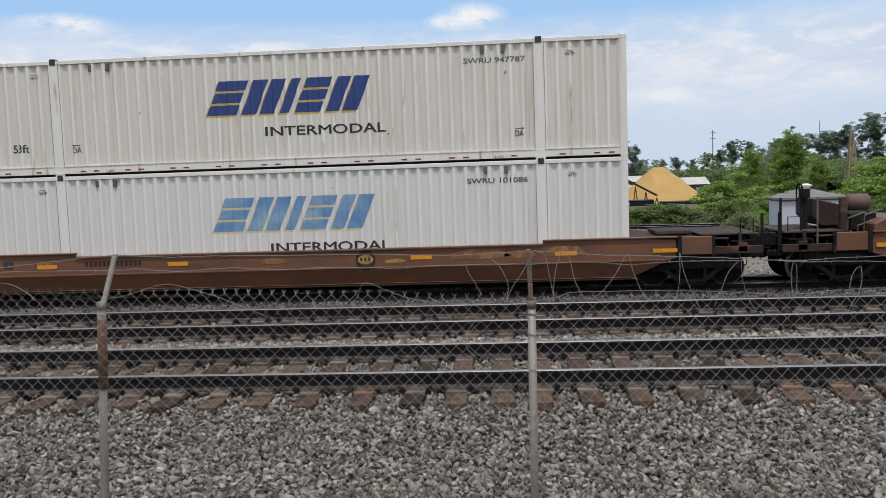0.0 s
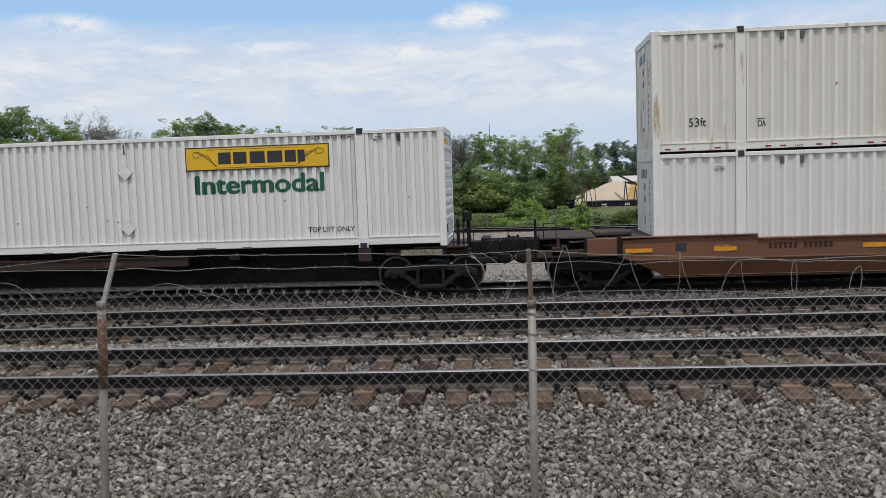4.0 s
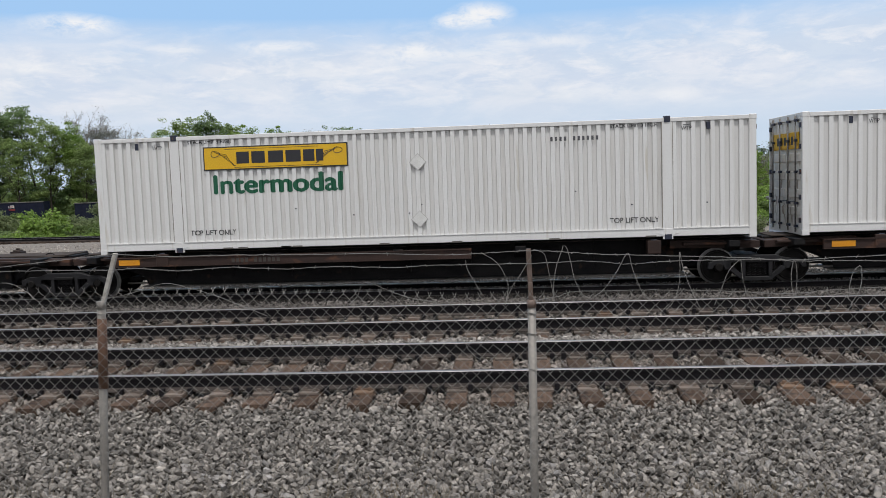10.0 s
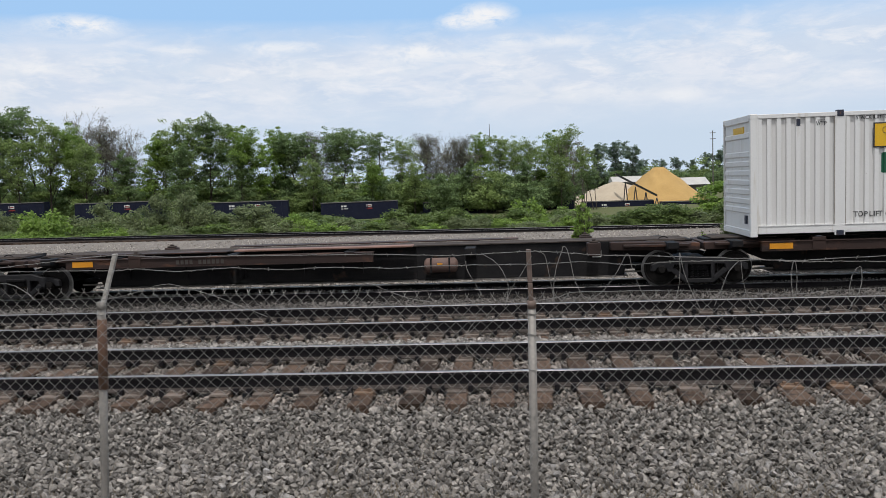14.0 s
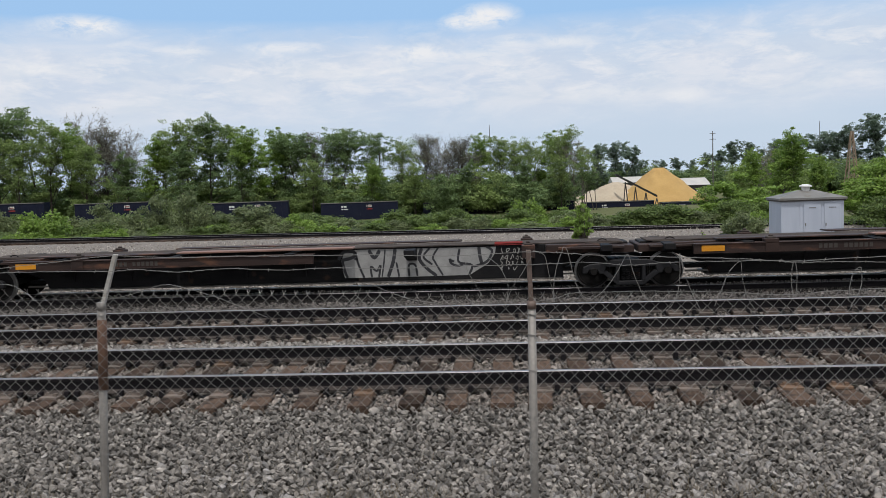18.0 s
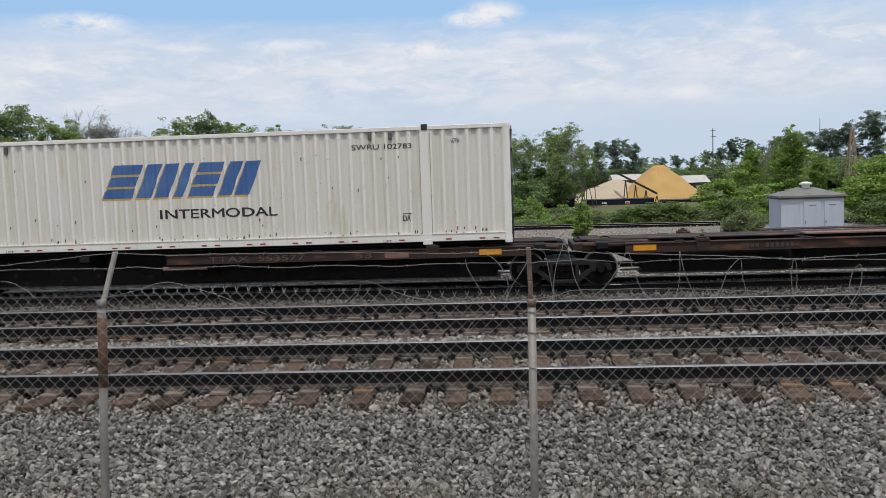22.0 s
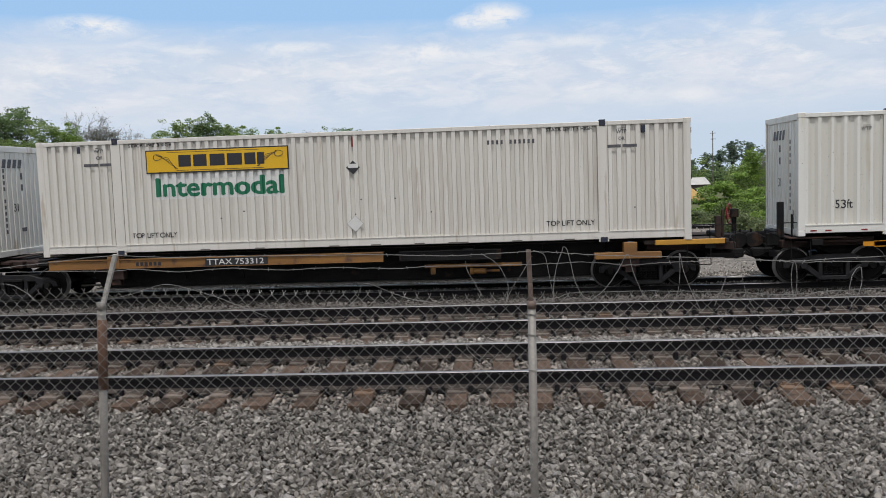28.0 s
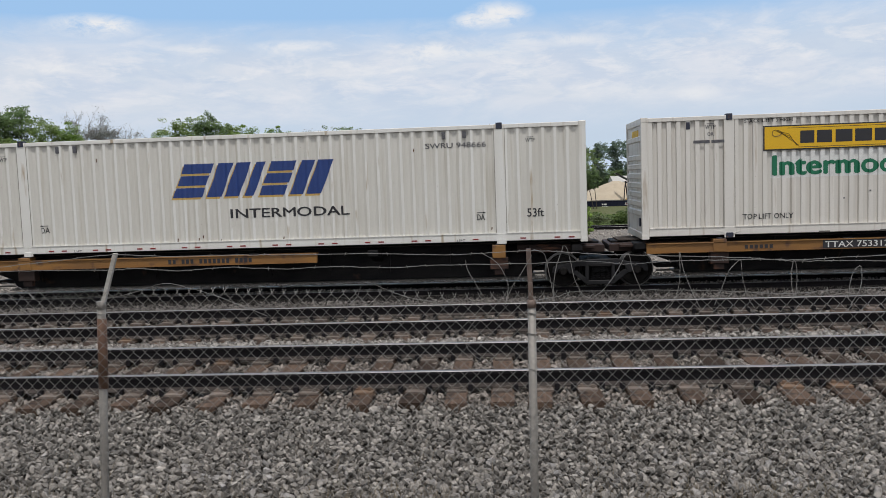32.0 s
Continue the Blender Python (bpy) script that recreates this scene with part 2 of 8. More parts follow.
M_RED_PATCH = mat("bright red paint patch", (0.42, 0.05, 0.045), (0.30, 0.04, 0.04), 0.6, scale=8, amount=0.8, bump=0)
M_HOLDER = mat("dusty white placard frame", (0.50, 0.49, 0.47), (0.38, 0.37, 0.35), 0.6, scale=20, amount=0.8, bump=0)
M_CASTING = mat("blue-black steel casting", (0.03, 0.036, 0.06), None, 0.55, metal=0.2, scale=20, rust=RUST, rust_at=0.62, rust_scale=18)
M_ORANGE = mat("amber reflective strip", (0.72, 0.30, 0.012), (0.6, 0.24, 0.015), 0.4, scale=6, amount=0.8, bump=0)
M_BLACK_STEEL = mat("black painted steel with road grime", (0.00825, 0.00825, 0.00975), (0.021, 0.0195, 0.0195), 0.7, scale=3, fine=40, stretch=(0.5, 1, 1), amount=0.9, bump=0.2,
                    rust=(0.05, 0.03, 0.02), rust_at=0.62, rust_scale=2.5, spec=0.15)
M_BROWN_STEEL = mat("brown painted steel", (0.05, 0.031, 0.026), (0.026, 0.019, 0.018), 0.65, scale=2.5, fine=40, stretch=(0.5, 1, 1), amount=0.9, bump=0.2,
                    rust=(0.105, 0.052, 0.034), rust_at=0.57, rust_scale=2.2, rust_stretch=(0.6, 1, 1.6), spec=0.2)
M_AMBER_STEEL = mat("amber-brown painted steel", (0.29, 0.14, 0.032), (0.17, 0.082, 0.03), 0.6, scale=2.5, fine=40, stretch=(0.4, 1, 1.5), amount=0.9, bump=0.15,
                    rust=(0.10, 0.05, 0.03), rust_at=0.56, rust_scale=3.0)
M_WELL = mat("rust-brown well car paint", (0.175, 0.072, 0.034), (0.10, 0.047, 0.029), 0.62, scale=1.4, fine=40, stretch=(0.5, 1, 1.6), amount=0.9, bump=0.15,
             rust=(0.075, 0.04, 0.028), rust_at=0.6, rust_scale=1.6, rust_stretch=(0.7, 1, 1.5))
M_FADED_GOLD = mat("worn yellow paint on rust", (0.48, 0.33, 0.09), (0.17, 0.085, 0.035), 0.6, scale=7, amount=1.0, bump=0)
M_SMEAR = mat("patchy yellow paint on rust", (0.30, 0.17, 0.055), (0.165, 0.075, 0.036), 0.65, scale=9, fine=40, amount=1.0, bump=0.05, rust=(0.17, 0.07, 0.034), rust_at=0.48, rust_scale=5)
M_TANK = mat("dull rust-brown tank paint", (0.15, 0.092, 0.075), (0.09, 0.06, 0.052), 0.75, scale=3, amount=0.9, bump=0.1)
M_DUST = mat("dusty dark deck steel", (0.08925, 0.0748, 0.068), (0.0425, 0.0357, 0.0323), 0.9, scale=3, fine=40, amount=0.9, bump=0.3, spec=0.05)
M_AMBER_BRIGHT = mat("bright amber paint", (0.58, 0.30, 0.035), (0.42, 0.20, 0.03), 0.55, scale=3, amount=0.9, bump=0.1)
M_DECK = mat("rusted deck plate", (0.255, 0.1403, 0.1062), (0.1445, 0.085, 0.068), 0.75, scale=3, fine=50, amount=0.9, bump=0.2, stretch=(0.4, 2, 1))
M_SCRAWLED = mat("scrawled pale plate", (0.30, 0.28, 0.2), (0.03, 0.03, 0.03), 0.6, scale=22, fine=60, amount=1.0, bump=0)
M_SILVER = mat("silver spray paint", (0.36, 0.355, 0.34), (0.22, 0.215, 0.21), 0.6, scale=4, amount=0.9, bump=0.05)
M_GREY_STEEL = mat("grey weathered steel", (0.16, 0.15, 0.14), (0.10, 0.085, 0.07), 0.6, metal=0.3, scale=5, amount=0.9, bump=0.1)
M_TRUCK = mat("dark grey cast steel", (0.0192, 0.0188, 0.0208), (0.0088, 0.00864, 0.01), 0.6, metal=0.1, scale=6, amount=0.9, bump=0.15, spec=0.3)
M_WHEEL = mat("wheel steel", (0.009, 0.0085, 0.0085), (0.017, 0.015, 0.014), 0.65, metal=0.1, scale=8, amount=0.9, bump=0.1, spec=0.12)
M_TREAD = mat("worn wheel tread", (0.253, 0.2475, 0.242), (0.165, 0.1595, 0.154), 0.5, metal=0.3, scale=8, amount=0.4, bump=0)
M_RAIL = mat("dark rail web", (0.022, 0.020, 0.022), (0.012, 0.0112, 0.0125), 0.85, scale=4, fine=60, amount=0.9, bump=0.15, stretch=(0.3, 1, 1), spec=0.05)
# the foot is a paler brown than the web
M_FOOT = mat("brown rail foot", (0.07176, 0.06162, 0.05616), (0.03432, 0.02964, 0.0273), 0.9, scale=4, fine=60, amount=0.9, bump=0.2, stretch=(0.4, 1, 1), spec=0.05)
M_HEAD = mat("polished rail head", (0.2295, 0.2193, 0.2167), (0.1615, 0.1547, 0.153), 0.45, metal=0.7, scale=3, amount=0.6, bump=0.02, stretch=(0.2, 1, 1))
# pale, so that the far rail's sunlit line lies in the colour itself
M_HEAD_SUNLIT = mat("rail head with sunlight in its colour", (0.66, 0.64, 0.62), (0.50, 0.48, 0.46), 0.5, metal=0.1, scale=3, amount=0.6, bump=0.02, stretch=(0.2, 1, 1))
M_RUST_ARM = mat("browned steel", (0.20, 0.155, 0.135), (0.13, 0.085, 0.065), 0.65, metal=0.2, scale=12, fine=60, amount=1.0, bump=0.15)
M_TIE = mat("weathered timber tie", (0.1131, 0.07688, 0.05675), (0.04072, 0.02796, 0.0217), 0.9, scale=3, fine=50, stretch=(6, 0.6, 6), amount=1.0, bump=0.8, vary=0.5, spec=0.12, rust=(0.035, 0.027, 0.023), rust_at=0.54, rust_scale=6)
M_PLATE = mat("rusty tie plate", (0.1583, 0.1267, 0.1068), (0.08143, 0.0629, 0.05258), 0.85, scale=8, amount=0.9, bump=0.3, vary=0.35)
M_PLATE_NEW = mat("orange rusted tie plate", (0.1677, 0.1053, 0.06708), (0.1092, 0.06864, 0.0468), 0.85, scale=8, amount=0.9, bump=0.3, vary=0.2)
M_STONE = mat("grey crushed stone", (0.2668, 0.2456, 0.2223), (0.1236, 0.1127, 0.1023), 0.9, scale=9, fine=120, amount=0.9, bump=0.35, island=0.72, spec=0.1)
M_STONE_HEAP = mat("pale crushed stone", (0.3619, 0.3363, 0.3088), (0.2262, 0.2097, 0.192), 0.9, scale=9, fine=120, amount=0.9, bump=0.3, island=0.45, spec=0.12)
M_STONE_PALE = mat("pale gravel stone", (0.4095, 0.3754, 0.3364), (0.2145, 0.195, 0.1755), 0.9, scale=8, fine=60, amount=0.9, bump=0.2, island=0.5, spec=0.1)
M_STONE_BLACK = mat("near-black crushed stone", (0.0273, 0.02496, 0.02418), (0.01248, 0.0117, 0.0117), 0.85, scale=4, fine=60, amount=0.9, bump=0.3, island=0.5, spec=0.1)
M_STONE_LOOSE = mat("loose broken stone", (0.296, 0.2776, 0.2617), (0.1794, 0.1675, 0.1587), 0.88, scale=1.2, fine=6, amount=0.9, bump=0.3, vary=0.4, spec=0.15)
M_STONE_BROWN = mat("dusty brown small stone", (0.1945, 0.1773, 0.1652), (0.08324, 0.07513, 0.06927), 0.92, scale=1.5, fine=60, amount=0.9, bump=0.3, island=0.55, spec=0.1)
M_STONE_DIRTY = mat("dusty brown-grey crushed stone", (0.2805, 0.2472, 0.2203), (0.1493, 0.1285, 0.1127), 0.9, scale=5, fine=90, amount=0.9, bump=0.3, island=0.55, spec=0.1)
M_GALV = mat("weathered galvanised steel", (0.275, 0.258, 0.235), (0.17, 0.155, 0.138), 0.6, metal=0.25, scale=6, fine=60, stretch=(1, 1, 0.5), amount=0.8, bump=0.08)
M_POST_RUST = mat("rusted galvanised post", (0.15, 0.082, 0.05), (0.085, 0.042, 0.028), 0.7, metal=0.2, scale=7, fine=60, amount=1.0, bump=0.15)
M_ARM = mat("flaking white painted steel", (0.48, 0.47, 0.44), (0.30, 0.27, 0.23), 0.6, scale=14, fine=60, amount=0.9, bump=0.1, rust=(0.14, 0.08, 0.05), rust_at=0.6, rust_scale=18)
M_WIRE = mat("dull galvanised wire", (0.255, 0.25, 0.24), (0.175, 0.163, 0.15), 0.6, metal=0.1, scale=7, amount=0.9, bump=0)
M_DRY = leaf_mat("dry grass", (0.27, 0.22, 0.15), (0.16, 0.125, 0.085))
M_SHED = mat("pale blue-grey painted steel", (0.44, 0.48, 0.56), (0.37, 0.41, 0.49), 0.5, scale=2, fine=20, stretch=(2, 2, 0.3), amount=0.9, bump=0.02, grit=0.9)
M_SHED_ROOF = mat("grey metal roof", (0.1997, 0.1955, 0.187), (0.1275, 0.1249, 0.1173), 0.65, scale=2, amount=0.9, bump=0.05, rust=(0.13, 0.12, 0.10), rust_at=0.55, rust_scale=3)
M_GONDOLA = mat("dark blue gondola paint", (0.010, 0.013, 0.030), (0.015, 0.018, 0.036), 0.7, scale=1, amount=0.9, bump=0.05, rust=(0.03, 0.022, 0.02), rust_at=0.64, spec=0.12)
M_SAND = mat("yellow sawdust pile", (0.476, 0.306, 0.1105), (0.3995, 0.2465, 0.085), 0.95, scale=0.5, fine=5, amount=0.8, bump=0.4)
M_CHIPS = mat("pale wood chips", (0.476, 0.3995, 0.2975), (0.391, 0.323, 0.238), 0.95, scale=0.5, fine=5, amount=0.8, bump=0.4)
M_ROOF = mat("pale metal roofing", (0.52, 0.50, 0.46), (0.42, 0.40, 0.37), 0.6, scale=0.4, amount=0.8, bump=0.02)
M_BARN = mat("dark weathered shed wall", (0.05, 0.048, 0.05), (0.09, 0.08, 0.07), 0.8, scale=1, amount=0.9)
M_BARK = mat("grey-brown bark", (0.085, 0.07, 0.055), (0.05, 0.04, 0.033), 0.9, scale=2, fine=12, amount=0.9, bump=0.4)
M_PALE_BARK = mat("pale bark", (0.26, 0.23, 0.20), (0.15, 0.13, 0.11), 0.9, scale=2, fine=12, amount=0.9, bump=0.3)
M_LEAF = leaf_mat("mid green leaves", (0.2821, 0.3699, 0.124), (0.177, 0.2502, 0.09299))
M_LEAF_DARK = leaf_mat("dark green leaves", (0.2103, 0.2943, 0.1207), (0.1342, 0.2052, 0.08978))
# far leaves: the haze of distance is mixed into their blue-green
M_LEAF_HAZY = leaf_mat("distant leaves with haze in the green", (0.2322, 0.2997, 0.2214), (0.1566, 0.2196, 0.1728))
M_TOWER = mat("faded orange steel", (0.36, 0.25, 0.17), (0.27, 0.22, 0.18), 0.7, scale=1, amount=0.9, bump=0)
M_TAG = mat("pale spray marks", (0.42, 0.41, 0.38), (0.25, 0.24, 0.22), 0.6, scale=6, amount=0.9, bump=0)
M_LEAF_BRIGHT = leaf_mat("fresh green leaves", (0.2539, 0.3699, 0.07803), (0.1676, 0.2646, 0.06426))
M_LEAF_GREY = leaf_mat("grey-green young leaves", (0.2367, 0.2349, 0.189), (0.171, 0.1701, 0.1404))
M_BUSH = leaf_mat("bush leaves", (0.158, 0.2187, 0.0648), (0.08505, 0.1296, 0.04455))
M_BUSH_PALE = leaf_mat("pale bush leaves", (0.2167, 0.2577, 0.1207), (0.1254, 0.1633, 0.08359))


def ground_material():
    """Crushed stone by the tracks that gives way to grass and earth behind the far track."""
    m = bpy.data.materials.new("ground of crushed stone and grass")
    m.use_nodes = True
    n, l = m.node_tree.nodes, m.node_tree.links
    b = n["Principled BSDF"]
    co = n.new("ShaderNodeTexCoord").outputs["Object"]
    sep = n.new("ShaderNodeSeparateXYZ")
    l.new(co, sep.inputs[0])

    def math_node(op, a, c):
        x = n.new("ShaderNodeMath")
        x.operation = op
        for k, v in enumerate((a, c)):
            if isinstance(v, (int, float)):
                x.inputs[k].default_value = v
            else:
                l.new(v, x.inputs[k])
        return x.outputs[0]

    def ramp(x, a, c, lo=0.0, hi=1.0):
        r = n.new("ShaderNodeMapRange")
        for k, v in enumerate((a, c, lo, hi)):
            r.inputs[k + 1].default_value = v
        l.new(x, r.inputs[0])
        return r.outputs[0]

    def mixed(f, a, c):
        x = n.new("ShaderNodeMix")
        x.data_type = "RGBA"
        for k, v in ((0, f), (6, a), (7, c)):
            if isinstance(v, tuple):
                x.inputs[k].default_value = (*v, 1)
            else:
                l.new(v, x.inputs[k])
        return x.outputs[2]

    v = n.new("ShaderNodeTexVoronoi")
    v.inputs["Scale"].default_value = 22
    l.new(co, v.inputs["Vector"])
    big = n.new("ShaderNodeTexNoise")
    big.inputs["Scale"].default_value, big.inputs["Detail"].default_value = 0.35, 6
    l.new(co, big.inputs["Vector"])
    mid = n.new("ShaderNodeTexNoise")
    mid.inputs["Scale"].default_value, mid.inputs["Detail"].default_value = 7.0, 7
    l.new(co, mid.inputs["Vector"])
    cell = n.new("ShaderNodeSeparateColor")
    l.new(v.outputs["Color"], cell.inputs[0])
    # near-black below the loose stones: the shade of their gaps is in this colour
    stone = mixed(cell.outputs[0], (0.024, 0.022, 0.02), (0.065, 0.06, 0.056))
    # dark rims round the cells are painted shade between pebbles
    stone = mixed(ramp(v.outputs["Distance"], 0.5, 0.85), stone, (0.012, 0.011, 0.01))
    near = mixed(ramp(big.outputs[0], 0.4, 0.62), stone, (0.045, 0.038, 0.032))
    # bare strip ahead of the loose stones: lighter, with the same painted rims
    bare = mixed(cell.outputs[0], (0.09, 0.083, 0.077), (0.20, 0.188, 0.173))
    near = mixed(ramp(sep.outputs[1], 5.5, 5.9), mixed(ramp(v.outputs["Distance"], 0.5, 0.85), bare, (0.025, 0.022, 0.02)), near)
    far_stone = mixed(cell.outputs[0], (0.29, 0.26, 0.232), (0.125, 0.111, 0.099))
    far_stone = mixed(ramp(mid.outputs[0], 0.42, 0.72), far_stone, (0.155, 0.137, 0.118))
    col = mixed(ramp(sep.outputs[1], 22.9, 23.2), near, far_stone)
    grass = mixed(ramp(mid.outputs[0], 0.3, 0.7), (0.08, 0.11, 0.035), (0.14, 0.125, 0.075))
    slant = math_node("ADD", sep.outputs[1], math_node("MULTIPLY", sep.outputs[0], FAR_SLANT))
    edge = math_node("ADD", slant, math_node("MULTIPLY", big.outputs[0], 2.0))
    col = mixed(ramp(edge, FAR_Y + 2.4, FAR_Y + 3.6), col, grass)
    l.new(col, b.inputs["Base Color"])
    b.inputs["Roughness"].default_value, b.inputs["Specular IOR Level"].default_value = 0.95, 0.08
    bp = n.new("ShaderNodeBump")
    bp.inputs["Strength"].default_value, bp.inputs["Distance"].default_value = 0.6, 0.03
    l.new(math_node("MULTIPLY", v.outputs["Distance"], -1.0), bp.inputs["Height"])
    l.new(bp.outputs[0], b.inputs["Normal"])
    return m


def sky_material():
    """Pale blue sky that whitens to the horizon, with thin streaked cloud and a few brighter tufts."""
    m = bpy.data.materials.new("hazy sky with thin cloud")
    m.use_nodes = True
    n, l = m.node_tree.nodes, m.node_tree.links
    n.remove(n["Principled BSDF"])
    co = n.new("ShaderNodeTexCoord").outputs["UV"]
    sep = n.new("ShaderNodeSeparateXYZ")
    l.new(co, sep.inputs[0])

    def noised(scale, sx, sy, detail, rough=0.55, warp=0.0, shift=0.0):
        mp = n.new("ShaderNodeMapping")
        mp.inputs["Scale"].default_value = (sx, sy, 1)
        mp.inputs["Location"].default_value = (shift, shift * 0.7, 0)
        mp.inputs["Rotation"].default_value = (0, 0, 0.12)
        l.new(co, mp.inputs[0])
        t = n.new("ShaderNodeTexNoise")
        t.inputs["Scale"].default_value, t.inputs["Detail"].default_value, t.inputs["Roughness"].default_value = scale, detail, rough
        t.inputs["Distortion"].default_value = warp
        l.new(mp.outputs[0], t.inputs["Vector"])
        return t.outputs[0]

    def ramp(x, a, c, lo=0.0, hi=1.0):
        r = n.new("ShaderNodeMapRange")
        for k, v in enumerate((a, c, lo, hi)):
            r.inputs[k + 1].default_value = v
        l.new(x, r.inputs[0])
        return r.outputs[0]

    def mixed(f, a, c):
        x = n.new("ShaderNodeMix")
        x.data_type = "RGBA"
        for k, v in ((0, f), (6, a), (7, c)):
            if isinstance(v, tuple):
                x.inputs[k].default_value = (*v, 1)
            else:
                l.new(v, x.inputs[k])
        return x.outputs[2]

    def times(a, c):
        x = n.new("ShaderNodeMath")
        x.operation = "MULTIPLY"
        l.new(a, x.inputs[0])
        l.new(c, x.inputs[1])
        return x.outputs[0]

    def puff(a, e, wa, we):
        """A soft oval round one place in the sky."""
        mp = n.new("ShaderNodeMapping")
        mp.inputs["Location"].default_value = (-a / wa, -e / we, 0)
        mp.inputs["Scale"].default_value = (1 / wa, 1 / we, 1)
        l.new(co, mp.inputs[0])
        ln = n.new("ShaderNodeVectorMath")
        ln.operation = "LENGTH"
        l.new(mp.outputs[0], ln.inputs[0])
        return ramp(ln.outputs["Value"], 1.0, 0.25)

    height = sep.outputs[1]                       # elevation in degrees over 10
    blue = mixed(ramp(height, 0.25, 1.05), (0.565, 0.67, 0.80), (0.355, 0.57, 0.865))
    wisps = ramp(noised(2.6, 0.55, 1.7, 12, 0.64, 0.5), 0.42, 0.66)
    bank = times(ramp(height, 0.25, 0.50), ramp(height, 1.05, 0.72))
    col = mixed(times(bank, ramp(noised(0.9, 0.5, 1.3, 4, 0.5, 0.2, 3.1), 0.30, 0.60, 0.45, 1.0)), blue, (0.68, 0.735, 0.82))
    col = mixed(times(bank, times(wisps, ramp(height, 0.2, 0.6, 0.3, 0.8))), col, (0.79, 0.805, 0.865))
    lumps = ramp(noised(4.2, 0.6, 1.9, 10, 0.6, 0.4, 5.3), 0.46, 0.60)
    col = mixed(times(bank, times(lumps, ramp(height, 0.3, 0.6, 0.2, 0.62))), col, (0.555, 0.65, 0.80))
    bright = ramp(noised(5.0, 0.65, 2.0, 12, 0.62, 0.4, 9.1), 0.50, 0.66)
    col = mixed(times(bank, times(bright, ramp(height, 0.4, 0.7, 0.2, 0.8))), col, (0.83, 0.84, 0.88))
    crisp = ramp(noised(6.5, 0.8, 1.6, 12, 0.66, 0.5, 7.7), 0.36, 0.54)
    full = ramp(noised(7.0, 0.8, 1.5, 12, 0.68, 0.5, 2.3), 0.34, 0.58)
    for a, e, wa, we, strength in ((-0.152, 1.045, 0.26, 0.10, 1.0), (-0.13, 1.04, 0.16, 0.055, 1.0), (-0.22, 1.02, 0.12, 0.04, 1.0), (-0.75, 0.80, 0.28, 0.05, 0.7), (0.35, 0.86, 0.3, 0.05, 0.6), (-0.3, 0.80, 0.35, 0.05, 0.6), (-0.321, 1.013, 0.18, 0.07, 0.9), (-0.589, 0.836, 0.22, 0.07, 0.9), (-2.70, 0.99, 0.34, 0.085, 1.0), (0.01, 0.886, 0.15, 0.05, 0.6), (-1.506, 0.876, 0.33, 0.05, 0.7),
                                   (-2.979, 0.734, 0.24, 0.05, 0.8), (-2.103, 0.857, 0.22, 0.045, 0.6), (1.092, 0.478, 0.18, 0.06, 0.6), (0.591, 0.523, 0.40, 0.09, 0.4), (-1.0, 0.72, 0.6, 0.09, 0.4)):
        p = puff(a, e, wa, we)
        s = n.new("ShaderNodeMath")
        s.operation = "MULTIPLY"
        l.new(times(p, full if strength == 1.0 else crisp), s.inputs[0])
        s.inputs[1].default_value = strength
        col = mixed(s.outputs[0], col, (0.85, 0.86, 0.885))
    em = n.new("ShaderNodeEmission")
    l.new(col, em.inputs[0])
    em.inputs[1].default_value = 1.0
    l.new(em.outputs[0], n["Material Output"].inputs[0])
    m.cycles.emission_sampling = "NONE"
    return m


# ---- ground and sky ----
def ground_height(x, y):
    rows = ((-400, -0.8), (5.4, -0.62), (6.2, -0.52), (7.2, -0.43), (8.0, -0.33), (8.25, -0.29), (8.6, -0.245), (14.4, -0.25), (15.2, -0.36), (16.2, -0.78), (19.5, -0.91), (24.5, -0.95),
            (28, -1.05), (45, -1.08), (52, -1.25), (62, -1.9), (100, -4.0), (150, -5.4), (260, -5.2), (3000, -5.0))
    return float(np.interp(y, [r[0] for r in rows], [r[1] for r in rows]))


def build_ground():
    xs = [-2400, -900, -400, -200, -120, -80, -60, -45] + list(np.arange(-30, 31, 3.0)) + [45, 60, 80, 120, 200, 400, 900, 2400]
    ys = [-600, -100, -30, -8, 0, 2, 4, 5.4, 5.8, 6.2, 6.7, 7.2, 7.7, 8.0, 8.3, 8.6, 9, 11, 12.6, 14.4, 15.2, 15.7, 16.2, 18, 19.5, 21, 24.5, 26, 28, 32, 36, 40, 45, 48, 52, 56, 62, 75, 90, 100, 125, 150, 200, 260, 600, 1200, 2600]
    sh = Shape()
    verts = [(x, y, ground_height(x, y) + (0.02 * noise.noise((x * 0.7, y * 0.7, 0)) if 4 < y < 62 else 0)) for y in ys for x in xs]
    n = len(xs)
    sh.add(verts, [(j * n + i, j * n + i + 1, (j + 1) * n + i + 1, (j + 1) * n + i) for j in range(len(ys) - 1) for i in range(n - 1)])
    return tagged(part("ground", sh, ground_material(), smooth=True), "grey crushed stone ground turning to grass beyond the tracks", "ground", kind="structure")


